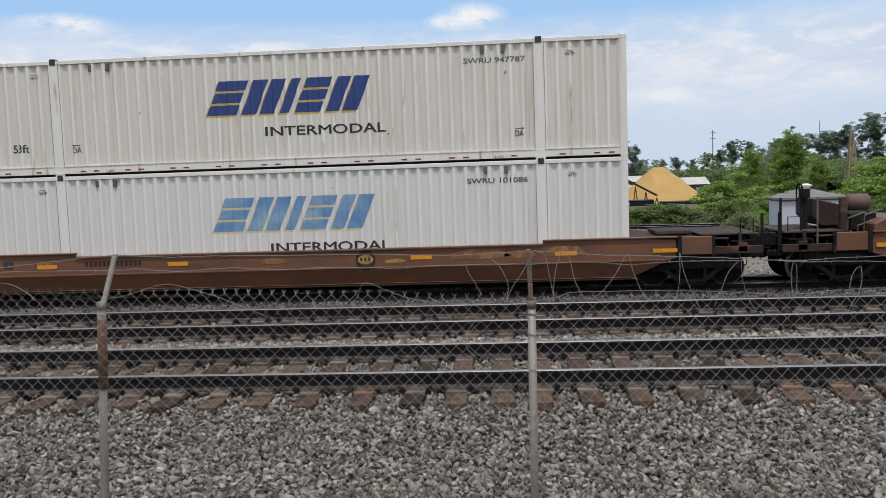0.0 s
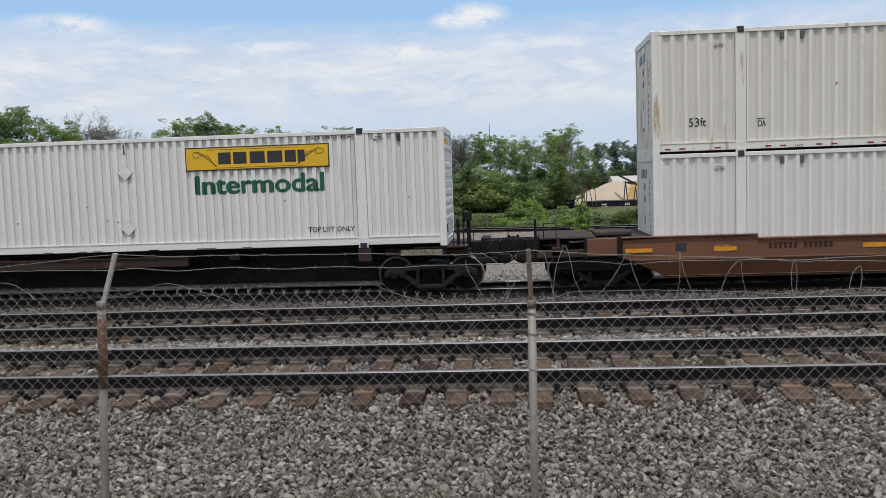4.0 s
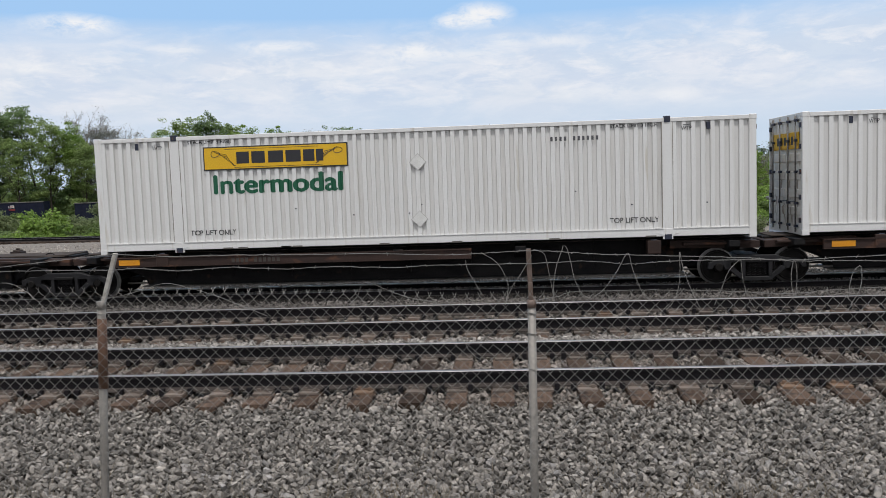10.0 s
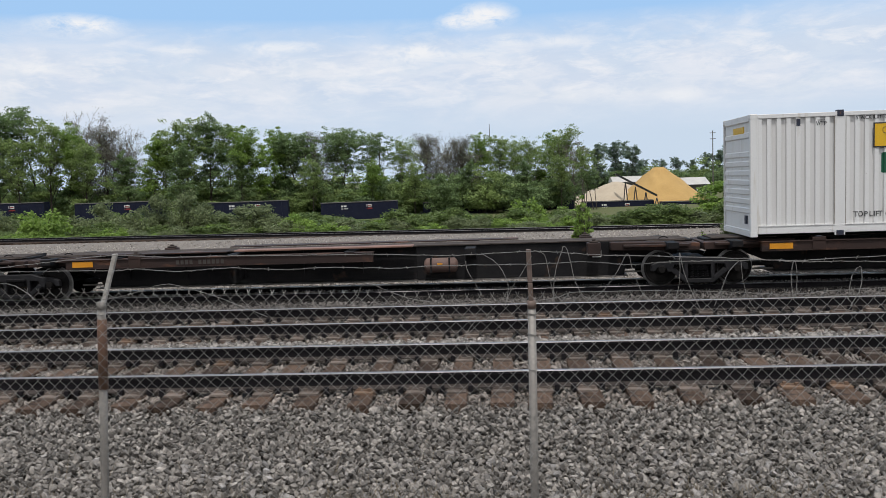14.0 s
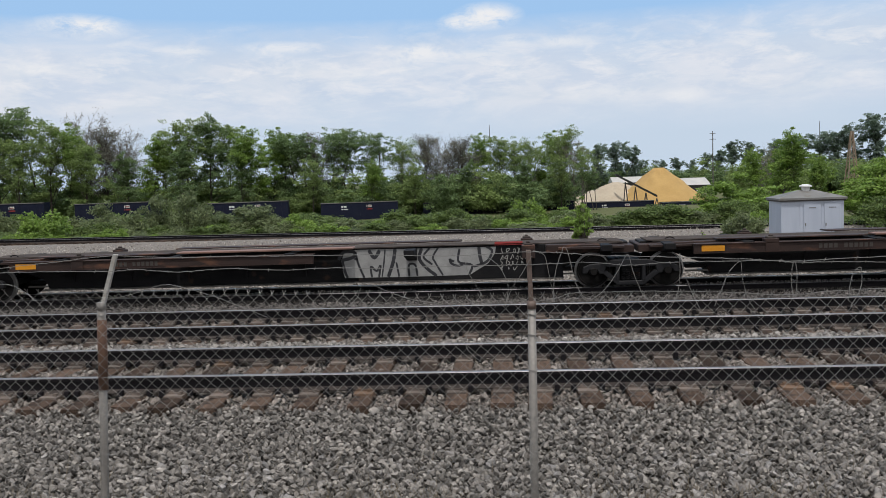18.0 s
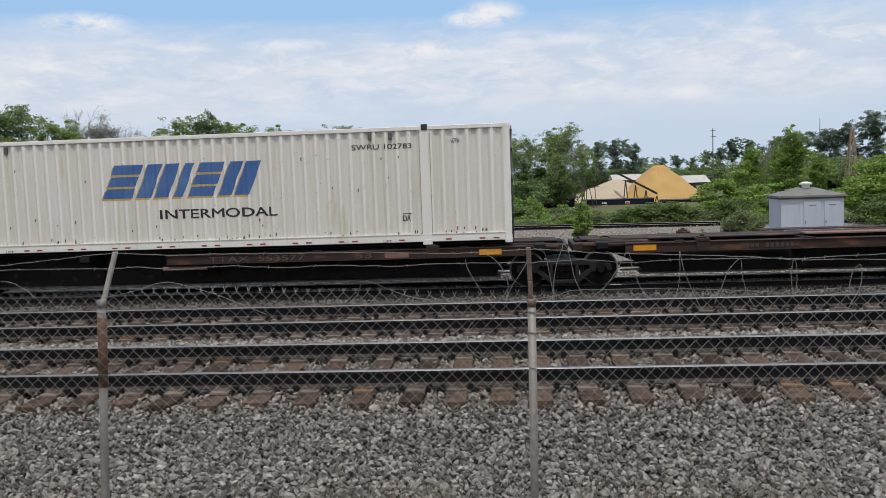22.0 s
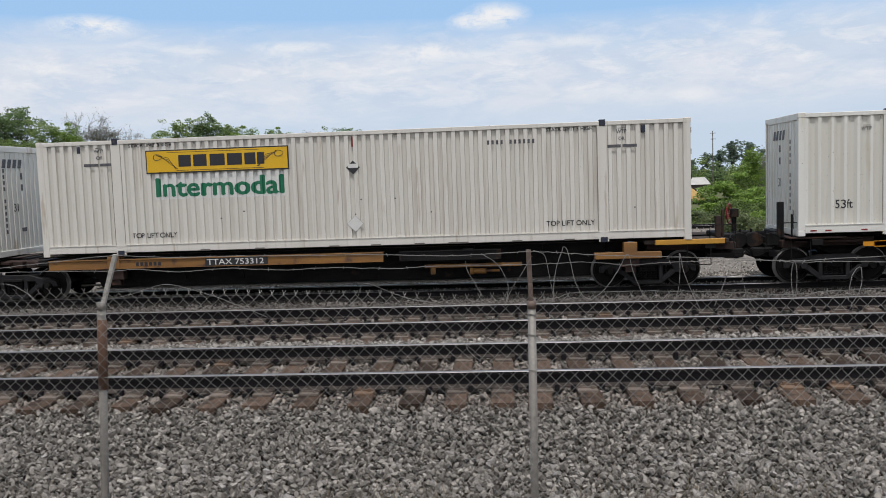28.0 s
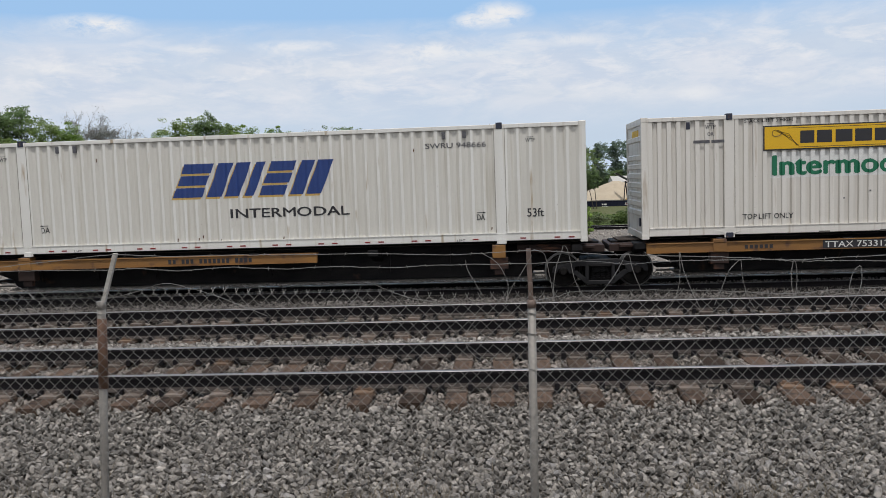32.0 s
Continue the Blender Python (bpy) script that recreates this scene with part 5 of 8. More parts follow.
def narrow_marks(c, f, marks):
    px = marks["panel_at"]
    sign = part("yellow_sign", Shape().box(px, px + 3.63, f - 0.008, f + 0.005, 2.02, 2.60), M_INK, c, "yellow sign with a black border and black bars", bevel=0.003)
    part("sign_face", Shape().box(px + .03, px + 3.60, f - 0.012, f - 0.006, 2.05, 2.57), M_YELLOW, sign)
    for a, b in ((.84, 1.16), (1.22, 1.56), (1.64, 2.02), (2.08, 2.46), (2.52, 2.80), (2.84, 3.02)):
        part("sign_bar", Shape().box(px + a, px + b, f - .0135, f - .0125, 2.17, 2.46), M_INK, sign, "plain black bar")
    part("sign_line", Shape().box(px + .78, px + 3.0, f - .0135, f - .0125, 2.075, 2.087), M_INK, sign)
    part("sign_line", Shape().box(px + .55, px + 2.9, f - .0135, f - .0125, 2.525, 2.535), M_INK, sign)
    scroll = Shape()
    for sgn, x0 in ((1, px + .28), (-1, px + 3.36)):
        for k in range(4):
            scroll.tube([(x0 + sgn * .05 * k, f - .013, 2.47 - .02 * k), (x0 + sgn * (.30 + .03 * k), f - .013, 2.40 - .06 * k), (x0 + sgn * (.48 + .02 * k), f - .013, 2.12)], .006, 3)
        scroll.tube([(x0 + .11 * math.cos(a) * (1 + .3 * math.cos(a)), f - .013, 2.42 + .075 * math.sin(a)) for a in np.linspace(0, 6.28, 13)], .008, 3)
    part("scroll", scroll, M_INK, sign, "thin drawn scrolls")
    if marks["pin"]:
        part("white_panel", slanted_bars([(0, 3.32, 0, .60)], 0, 0).mesh("white_panel"), M_PALE, c, "clean white patch behind the lettering", at=(px + .17, f - .001, 1.37))
    words(c, "Intermodal", px + .23, 1.44, f - 0.001, marks["ink"], 3.22, 0.45, bold=0.7)
    for x in (2.36, 12.72):
        words(c, "TOP LIFT ONLY", x, 0.42, f - 0.001, M_INK, 1.16, 0.125)
        words(c, "STACK LIMIT 3 HIGH", x + .04, 2.69, f - 0.001, M_INK, 1.10, 0.085)
    for x in (1.50, 14.42):
        words(c, "WTP", x, 2.58, f - 0.001, M_GREY_INK, 0.24, 0.095)
        part("bar", Shape().box(x + .04, x + .2, f - .002, f, 2.70, 2.712), M_GREY_INK, c)
        if marks["pin"]:
            words(c, "OR", x + .05, 2.42, f - 0.001, M_GREY_INK, 0.15, 0.085)
            part("small_print", Shape().box(x - .28, x + .1, f - .002, f, 2.25, 2.32).box(x + .14, x + .48, f - .002, f, 2.25, 2.32), M_GREY_INK, c)
    nx = marks["number_at"]
    digits = Shape()
    for k in range(11):
        if k != 4:
            digits.box(nx + k * .108, nx + k * .108 + .055, f - .002, f, 2.43, 2.53)
    part("worn_number", digits, M_GREY_INK, c, "worn number")
    for z in ((2.05, 0.66) if not marks["pin"] else (2.0, 0.62)):
        diamond(c, marks["diamond_at"], z, f, marks["pin"] and z > 1)
    part("red_mark", Shape().box(marks["diamond_at"] - .02, marks["diamond_at"] + .02, f - .004, f, 2.5, 2.75), M_RED, c, "red paint mark") if marks["pin"] or marks["red"] else None
    rng = random.Random(int(px * 100))
    for k in range(9):
        x = rng.uniform(2.6, 13.6)
        part("tape_patch", Shape().box(x, x + .25, -CW - .003, -CW + .001, .06, .10), M_GREY_STEEL, c, "dull tape patch")
    dots = Shape()
    for _ in range(7):
        x, z = rng.uniform(2.8, 15.5), rng.choice((.8, .84, 1.0, 1.2))
        dots.box(x, x + .035, f - .003, f, z, z + .03)
    part("small_vents", dots, M_CASTING, c)


# ---- railway cars ----
WHEEL_R = 0.424
plain_part = part
WHEELS = []          # wheelset and its place on its car


def wheelset_mesh():
    sh = Shape()
    for side in (-1, 1):
        y = side * 0.755
        sh.spin([(y - side * .07, .0), (y - side * .07, WHEEL_R + .025), (y - side * .035, WHEEL_R + .022), (y - side * .03, WHEEL_R), (y + side * .0, WHEEL_R - .001), (y + side * .062, WHEEL_R - .021), (y + side * .06, WHEEL_R - .06),
                 (y + side * .015, WHEEL_R - .075), (y + side * .02, .15), (y + side * .06, .11), (y + side * .06, 0)], 28)
    sh.spin([(-1.0, 0), (-1.0, .075), (1.0, .075), (1.0, 0)], 12)
    me = sh.mesh("wheelset", smooth=False)
    me.materials.append(M_WHEEL)
    me.materials.append(M_TREAD)
    for p in me.polygons:
        c = p.center
        if math.hypot(c.x, c.z) > WHEEL_R - 0.027:
            p.material_index = 1
    return me


WHEELSET = wheelset_mesh()


def truck(car, x):
    """A two-axle freight truck: cast side frames, springs, bearing caps, bolster and two wheelsets."""
    def part(name, sh, material, parent, label="", **more):
        sh.v = [(vx, vy, vz * 1.06 - DROP) for vx, vy, vz in sh.v]
        return plain_part(name, sh, material, parent, label, **more)

    for side in (-1, 1):
        y = side * 1.0
        fr = Shape()
        # upper chord, pedestal jaws, diagonals and lower chord leave the windows open
        for a in ([(-1.16, .36), (-1.05, .36), (-1.0, .44), (-.80, .44), (-.76, .34), (-.64, .34), (-.60, .50), (.60, .50), (.64, .34), (.76, .34), (.80, .44), (1.0, .44), (1.05, .36), (1.16, .36),
                   (1.14, .50), (.95, .57), (.7, .58), (.42, .66), (-.42, .66), (-.7, .58), (-.95, .57), (-1.14, .50)],
                  [(-.70, .36), (-.34, .09), (-.26, .16), (-.58, .42)], [(.70, .36), (.58, .42), (.26, .16), (.34, .09)],
                  [(-.36, .08), (.36, .08), (.30, .17), (-.30, .17)], [(-.36, .17), (-.27, .17), (-.27, .52), (-.36, .52)], [(.27, .17), (.36, .17), (.36, .52), (.27, .52)]):
            fr.slab([(x + px, pz) for px, pz in a], y - .07, y + .07)
        frame_ = part("side_frame", fr, M_TRUCK, car, "cast steel truck side frame", bevel=0.012)
        for wx in (-.89, .89):
            part("bearing_cap", Shape().spin([(y + side * .10, 0), (y + side * .10, .075), (y + side * .06, .10), (y - side * .05, .11), (y - side * .05, 0)], 14, at=(x + wx, 0, .40)), M_WHEEL, frame_, smooth=False)
        for sx in (-.18, -.06, .06, .18):
            part("spring", Shape().tube([(x + sx + .048 * math.cos(a), y + .048 * math.sin(a), .175 + a * .0085) for a in np.linspace(0, 6 * math.tau, 49)], .011, 4), M_BLACK_STEEL, frame_)
        part("spring_seat", Shape().box(x - .26, x + .26, y - .12, y + .12, .50, .56), M_BLACK_STEEL, frame_, bevel=0.01)
        for sx in (-.45, .45):
            part("brake_shoe", Shape().box(x + sx - .03, x + sx + .03, y * .75 - .06, y * .75 + .06, .28, .52), M_WHEEL, frame_)
    part("transom", Shape().box(x - .37, x + .37, -.9, .9, .14, .58), M_BLACK_STEEL, car, "dark brake rigging between the frames", bevel=0.02)
    part("brake_beam", Shape().box(x - .62, x - .50, -.80, .80, .26, .40).box(x + .50, x + .62, -.80, .80, .26, .40), M_BLACK_STEEL, car, bevel=0.015)
    part("bolster", Shape().box(x - .2, x + .2, -1.02, 1.02, .36, .60), M_BLACK_STEEL, car, bevel=0.02)
    for wx in (-.89, .89):
        WHEELS.append((plain_part("wheelset", WHEELSET, M_WHEEL, car, at=pose(x + wx, 0, WHEEL_R - DROP)), x + wx))


def hose(parent, pts):
    part("air_hose", Shape().tube(pts, 0.02, 6), M_BLACK_STEEL, parent, "black rubber air hose", smooth=True)


def coupler(car, x, way):
    """A draft gear, coupler head, cut lever and hanging hose at a car's end."""
    part("draft_gear", Shape().box(min(x - way * .9, x), max(x - way * .9, x), -.28, .28, .62, .92), M_BLACK_STEEL, car, bevel=0.015)
    part("coupler_shank", Shape().box(min(x, x + way * .42), max(x, x + way * .42), -.09, .09, .70, .86), M_WHEEL, car, bevel=0.02)
    head = part("coupler_head", Shape().slab([(x + way * a, b) for a, b in ((.30, .66), (.42, .60), (.60, .58), (.68, .63), (.72, .70), (.72, .88), (.66, .96), (.52, .99), (.40, .95), (.30, .89))][:: 1 if way > 0 else -1], -.19, .17), M_BLACK_STEEL, car, "worn steel coupler head", bevel=0.025)
    part("striker", Shape().box(min(x - way * .12, x + way * .10), max(x - way * .12, x + way * .10), -.48, .48, .52, 1.02).box(min(x, x + way * .34), max(x, x + way * .34), -.62, -.50, .66, .98).box(min(x, x + way * .5), max(x, x + way * .5), .3, .45, .6, .95), M_BLACK_STEEL, car, bevel=0.02)
    part("knuckle", Shape().spin([(.55, 0), (.55, .10), (.58, .13), (.97, .13), (1.01, .09), (1.01, 0)], 12, "z", (x + way * .66, .10, 0)), M_BLACK_STEEL, head, "rounded coupler knuckle")
    part("knuckle_pin", Shape().spin([(.52, 0), (.52, .03), (1.06, .03), (1.06, 0)], 8, "z", (x + way * .58, -.12, 0)), M_WHEEL, head)
    part("yoke", Shape().box(min(x - way * .75, x + way * .62), max(x - way * .75, x + way * .62), -.34, .34, .36, .60).box(min(x - way * .4, x + way * .3), max(x - way * .4, x + way * .3), -.75, -.60, .40, .56), M_BLACK_STEEL, car, "dark draft yoke under the coupler", bevel=0.03)
    part("carrier", Shape().box(min(x + way * .05, x + way * .30), max(x + way * .05, x + way * .30), -.30, .30, .60, .68), M_BLACK_STEEL, car, bevel=0.01)
    part("lock_lift", Shape().tube([(x + way * .5, -.05, .58), (x + way * .5, -.05, .36), (x + way * .44, -.05, .30)], .022, 6), M_WHEEL, head)
    part("cut_lever", Shape().tube([(x + way * .45, -.1, .98), (x + way * .30, -.45, 1.0), (x + way * .12, -1.0, .92), (x + way * .12, -1.28, .92), (x + way * .16, -1.3, .70)], .014, 6), M_WHEEL, car, "thin steel uncoupling lever")
    hose(car, [(x, -.35, .70), (x + way * .2, -.40, .52), (x + way * .42, -.32, .40), (x + way * .62, -.2, .46), (x + way * .7, -.1, .56)])
    hose(car, [(x + way * .1, -.22, .66), (x + way * .22, -.26, .44), (x + way * .48, -.22, .34), (x + way * .66, -.15, .42), (x + way * .74, -.10, .52)])
    part("chain", Shape().tube([(x + way * .1, -.5, .62), (x + way * .25, -.45, .50), (x + way * .5, -.4, .48), (x + way * .7, -.35, .60)], .012, 5), M_WHEEL, car, "sagging safety chain")
    hose(car, [(x, .3, .72), (x + way * .25, .3, .56), (x + way * .6, .15, .48)])


def brake_stand(car, x, red=False, height=1.0, y=-.56, turn=0.0):
    post = part("brake_stand", Shape().box(x - .05, x + .05, y - .06, y + .06, .9, .9 + height).box(x - .09, x + .09, y - .12, y + .12, .78 + height, 1.0 + height), M_BLACK_STEEL, car, "hand brake stand", bevel=0.01)
    c, s_ = math.cos(turn), math.sin(turn)

    def at(u, v):
        return (x - .12 + s_ * u, y + c * u, .88 + height + v)

    wheel = Shape().tube([at(.25 * math.cos(a), .25 * math.sin(a)) for a in np.linspace(0, math.tau, 21)[:-1]], .018, 6, closed=True)
    for k in range(4):
        a = k * math.pi / 4
        wheel.tube([at(-.24 * math.cos(a), -.24 * math.sin(a)), at(.24 * math.cos(a), .24 * math.sin(a))], .010, 4)
    part("hand_wheel", wheel, M_RED if red else M_WHEEL, post, "round spoked brake wheel")


def grab_rails(car, x, z0, z1, ys, w=.35):
    for y in ys:
        part("grab_rail", Shape().tube([(x - w / 2, y, z0), (x - w / 2, y, z1), (x + w / 2, y, z1), (x + w / 2, y, z0)], .014, 6), M_WHEEL, car, "bent steel grab rail")


def spine_unit(car, x0, x1, paint, beam, strips, loaded=True, post=2.64):
    """One unit of a spine car: a deep middle sill, side beams, cross arms, deck plates and amber strips between the pivots x0 and x1 (x0 < x1)."""
    deep = [(x0 + .15, .62), (x0 + .95, .56), (x0 + 1.75, .25), (x0 + 1.85, .02), (x1 - 1.85, .02), (x1 - 1.75, .25), (x1 - .95, .56), (x1 - .15, .62), (x1 - .15, .86), (x0 + .15, .86)]
    sill = part("centre_sill", Shape().slab(deep, -.42, .42), M_BLACK_STEEL, car, "deep black steel middle sill", bevel=0.015)
    part("sill_flange", Shape().box(x0 + .3, x1 - .3, -.52, .52, .862, .89), M_DUST, car, bevel=0.005)
    part("lower_flange", Shape().box(x0 + 1.75, x1 - 1.75, -.60, .60, -.012, .016), M_GREY_STEEL, car)
    for a, b in ((x0 + 1.28, x0 + 1.86), (x1 - 1.86, x1 - 1.28)):
        part("sill_shoe", Shape().box(a, b, -.30, .30, .14, .235), M_BLACK_STEEL, sill, bevel=0.01)
        part("brake_pipe", Shape().box(a - .02, b + .1, -.40, -.32, .06, .10), M_GREY_STEEL, sill)
    for x in np.arange(x0 + 2.6, x1 - 2.2, 1.55):
        part("stiffener", Shape().box(x - .012, x + .012, -.47, -.42, .19, .84), M_BLACK_STEEL, sill)
    # cross arms under the container's posts and ends
    for x in (x0 + .75, x0 + 2.6, x0 + 5.6, x0 + 8.6, x0 + 11.6, x1 - 2.6, x1 - .75):
        for s in (-1, 1):
            part("cross_arm", Shape().add([(x + dx, s * y, z) for dx in (-.13, .13) for y, z in ((.42, .50), (.42, .85), (1.26, .85), (1.26, .70))], [(0, 1, 2, 3), (7, 6, 5, 4), (0, 3, 7, 4), (3, 2, 6, 7), (2, 1, 5, 6), (1, 0, 4, 5)]), M_BLACK_STEEL, car, bevel=0.01)
    for x in (x0 + (2.62 if loaded else 3.12), x1 - post):
        for s in (-1, 1):
            ped = part("support_bracket", Shape().box(x - .16, x + .16, min(s * 1.30, s * 1.0), max(s * 1.30, s * 1.0), .58, .90), paint, car, "steel container bracket", bevel=0.012)
            if paint is M_AMBER_STEEL:
                part("bracket_foot", Shape().box(x - .22, x + .22, min(s * 1.24, s * 1.0), max(s * 1.24, s * 1.0), .30, .58).box(x - .12, x + .12, min(s * 1.20, s * 1.05), max(s * 1.20, s * 1.05), .16, .30), M_BROWN_STEEL, ped, "dark brown bracket foot", bevel=0.012)
            if loaded:
                part("cone", Shape().box(x - .07, x + .07, min(s * 1.28, s * 1.14), max(s * 1.28, s * 1.14), .90, .925), M_CASTING, ped, bevel=0.01)
            if not loaded:
                part("lock_box", Shape().box(x - .11, x + .11, min(s * 1.26, s * 1.06), max(s * 1.26, s * 1.06), .90, .945).box(x - .05, x + .05, min(s * 1.2, s * 1.12), max(s * 1.2, s * 1.12), .945, .99), M_DUST, ped, bevel=0.015)
    # side beams
    for a, b, *tone in beam:
        for s in (-1, 1):
            y0, y1 = sorted((s * 1.27, s * 1.15))
            hue = tone[0] if tone else paint
            side = part("side_beam", Shape().box(x0 + a, x0 + b, y0, y1, .60, .80), hue, car, "steel side beam", bevel=0.004)
            part("top_flange", Shape().box(x0 + a, x0 + b, *sorted((s * 1.30, s * 1.0)), .80, .822), hue, side, bevel=0.004)
            part("lower_lip", Shape().box(x0 + a, x0 + b, *sorted((s * 1.30, s * 1.15)), .585, .60), hue, side)
    for a in strips:
        part("amber_strip", Shape().box(x0 + a - .27, x0 + a + .27, -1.283, -1.272, .635, .775), M_ORANGE, car, "amber reflective strip")
    for x, s in ((x0, 1), (x1, -1)):
        # decks over the pivots
        part("end_platform", Shape().slab([(x + s * .05, .62), (x + s * 2.2, .66), (x + s * 2.2, .86), (x + s * .9, .84), (x + s * .05, .80)][::s], -.85, .85), M_BROWN_STEEL, car, bevel=0.015)
        part("platform_lip", Shape().box(min(x + s * .3, x + s * 1.9), max(x + s * .3, x + s * 1.9), -1.02, -.83, .74, .80), M_BROWN_STEEL, car, bevel=0.008)


def spine_car(s, name_label, units, trucks):
    """Articulated units that share their trucks. s: the train's place of the car's own origin."""
    car = thing("spine_car", name_label, "railway car", "cars of the train", at=pose(s, TRACK_3, LOW))
    for u in units:
        spine_unit(car, **u)
    for x in trucks:
        truck(car, x - s)
    return car


def well_car(s0, s1, label):
    """A rust-brown well car: high side sills that drop between the trucks, end platforms and bulkheads."""
    s = (s0 + s1) / 2
    car = thing("well_car", label, "railway car", "cars of the train", at=pose(s, TRACK_3, LOW))
    a, b = s0 - s, s1 - s
    outline = [(a + 2.05, .50), (a + 2.25, .44), (b - 2.25, .44), (b - 2.05, .50), (b - 2.05, .93), (b - 3.2, .98), (b - 5.2, 1.0), (b - 5.2, .90),
               (a + 5.2, .90), (a + 5.2, 1.0), (a + 3.2, .98), (a + 2.05, .93)]
    for side in (-1, 1):
        y0, y1 = sorted((side * 1.36, side * 1.45))
        sill = part("side_sill", Shape().slab(outline, y0, y1), M_WELL, car, "rust-brown steel side sill", bevel=0.006)
        part("top_chord", Shape().box(a + 5.2, b - 5.2, *sorted((side * 1.33, side * 1.50)), .885, .925).box(a + 2.0, a + 5.2, *sorted((side * 1.33, side * 1.50)), .985, 1.015).box(b - 5.2, b - 2.0, *sorted((side * 1.33, side * 1.50)), .985, 1.015), M_WELL, sill, bevel=0.006)
        skirt = Shape().add([(x, side * y, z) for y, z in ((1.45, .45), (1.31, .03), (1.25, .03), (1.37, .45)) for x in ((a + 2.25, b - 2.25) if z > .1 else (a + 3.1, b - 3.1))],
                            [(0, 1, 3, 2), (2, 3, 5, 4), (4, 5, 7, 6), (6, 7, 1, 0), (0, 2, 4, 6), (1, 7, 5, 3)])
        part("skirt_plate", skirt, M_WELL, sill, "darker lower side plate leaning inward")
        part("belt_rib", Shape().box(a + 2.3, b - 2.3, *sorted((side * 1.45, side * 1.475)), .44, .475), M_WELL, sill, bevel=0.004)
        part("lower_chord", Shape().box(a + 3.1, b - 3.1, *sorted((side * 1.25, side * 1.35)), .0, .06), M_WELL, sill, bevel=0.006)
    part("well_floor", Shape().box(a + 3.1, b - 3.1, -1.36, 1.36, .03, .055), M_BLACK_STEEL, car)
    for x, k in ((a, 1), (b, -1)):
        part("end_sill", Shape().box(min(x + k * .5, x + k * 3.6), max(x + k * .5, x + k * 3.6), -.45, .45, .52, .90), M_BROWN_STEEL, car, bevel=0.015)
        part("end_plate", Shape().slab([(x + k * .8, .90), (x + k * 3.4, .96), (x + k * 3.4, 1.00), (x + k * .8, .94)][::k], -1.33, 1.33), M_DUST, car, bevel=0.005)
        part("end_beam", Shape().box(min(x + k * .38, x + k * .6), max(x + k * .38, x + k * .6), -1.40, 1.40, .60, .82), M_BROWN_STEEL, car, "brown end beam", bevel=0.012)
        def span(p, q):
            return sorted((x + k * p, x + k * q))

        part("end_box", Shape().box(*span(1.20, 1.95), -1.47, -1.38, .57, 1.0), M_WELL, car, "worn rust-brown box on the end sill", bevel=0.012)
        for p, q in ((1.16, 1.22), (1.93, 2.03)):
            part("box_rib", Shape().box(*span(p, q), -1.50, -1.40, .52, 1.04), M_BLACK_STEEL, car, bevel=0.008)
        for side in (-1, 1):
            part("end_rail", Shape().box(*span(.02, 2.05), *sorted((side * 1.40, side * 1.28)), .56, .74), M_BROWN_STEEL, car, "thin brown end rail", bevel=0.01)
            # black sheet added for the darkness in front of the truck
            part("truck_shroud", Shape().slab([(x + k * p, z) for p, z in ((.55, .42), (.75, .20), (2.9, .20), (2.3, .56), (.55, .56))][::k], *sorted((side * 1.16, side * 1.12))), M_BLACK_STEEL, car)
        part("corner_post", Shape().box(*span(.50, .58), -1.36, -1.28, .56, 1.06), M_BROWN_STEEL, car, bevel=0.008)
        part("corner_post", Shape().box(*span(-.03, .03), -1.24, -1.18, .46, 1.5), M_BLACK_STEEL, car, bevel=0.012)
        part("deck_grating", Shape().box(*span(.10, 1.45), -1.28, 1.28, 1.00, 1.04), M_DUST, car, bevel=0.006)
        for p in (.3, .75, 1.1, 1.6):
            part("deck_strut", Shape().tube([(x + k * p, -1.2, .72), (x + k * (p + .12), -1.0, 1.0)], .03, 5), M_BROWN_STEEL, car)
        part("post_plate", Shape().box(min(x + k * 1.5, x + k * 2.4), max(x + k * 1.5, x + k * 2.4), -.6, .6, 1.0, 1.10), M_DUST, car, bevel=0.02)
        part("tread_plate", Shape().box(min(x + k * .2, x + k * .75), max(x + k * .2, x + k * .75), -1.35, -.35, .84, .87), M_BLACK_STEEL, car)
        coupler(car, x + k * .16, -k)
        grab_rails(car, x + k * .35, 1.04, 1.38, (-1.2,), .3)
        part("step", Shape().tube([(x + k * .42, -1.4, .6), (x + k * .42, -1.42, .30), (x + k * .80, -1.42, .30), (x + k * .80, -1.4, .6)], .014, 6), M_WHEEL, car)
        part("amber_strip", Shape().box(*span(2.12 if k > 0 else 1.96, 2.75 if k > 0 else 2.6), -1.482, -1.472, .64, .735), M_ORANGE, car, "amber reflective strip")
        truck(car, x + k * 1.62)
    for x in (-3.2, -6.6, 2.9, 6.4):
        part("amber_strip", Shape().box(x - .26, x + .26, -1.462, -1.452, .63, .73), M_ORANGE, car, "amber reflective strip")
    part("data_plate", Shape().box(a + 3.3, a + 3.55, -1.462, -1.452, .66, .84), M_CASTING, car)
    return car


# numbers and letters on the worn beams
def stencil(car, x, z, bars, material, h=.11, y=-1.275, w=.075, gap=.115, depth=.004):
    me = wall_mesh(("bar", w, h, material.name), lambda: Shape().box(0, w, -depth, 0, 0, h).mesh("stencil_bar"))
    for k, ch in enumerate(bars):
        if ch == "#":
            part("stencil_bar", me, material, car, at=(x + k * gap, y, z))


TRAIN = []          # things that roll with the train, with their place at the start

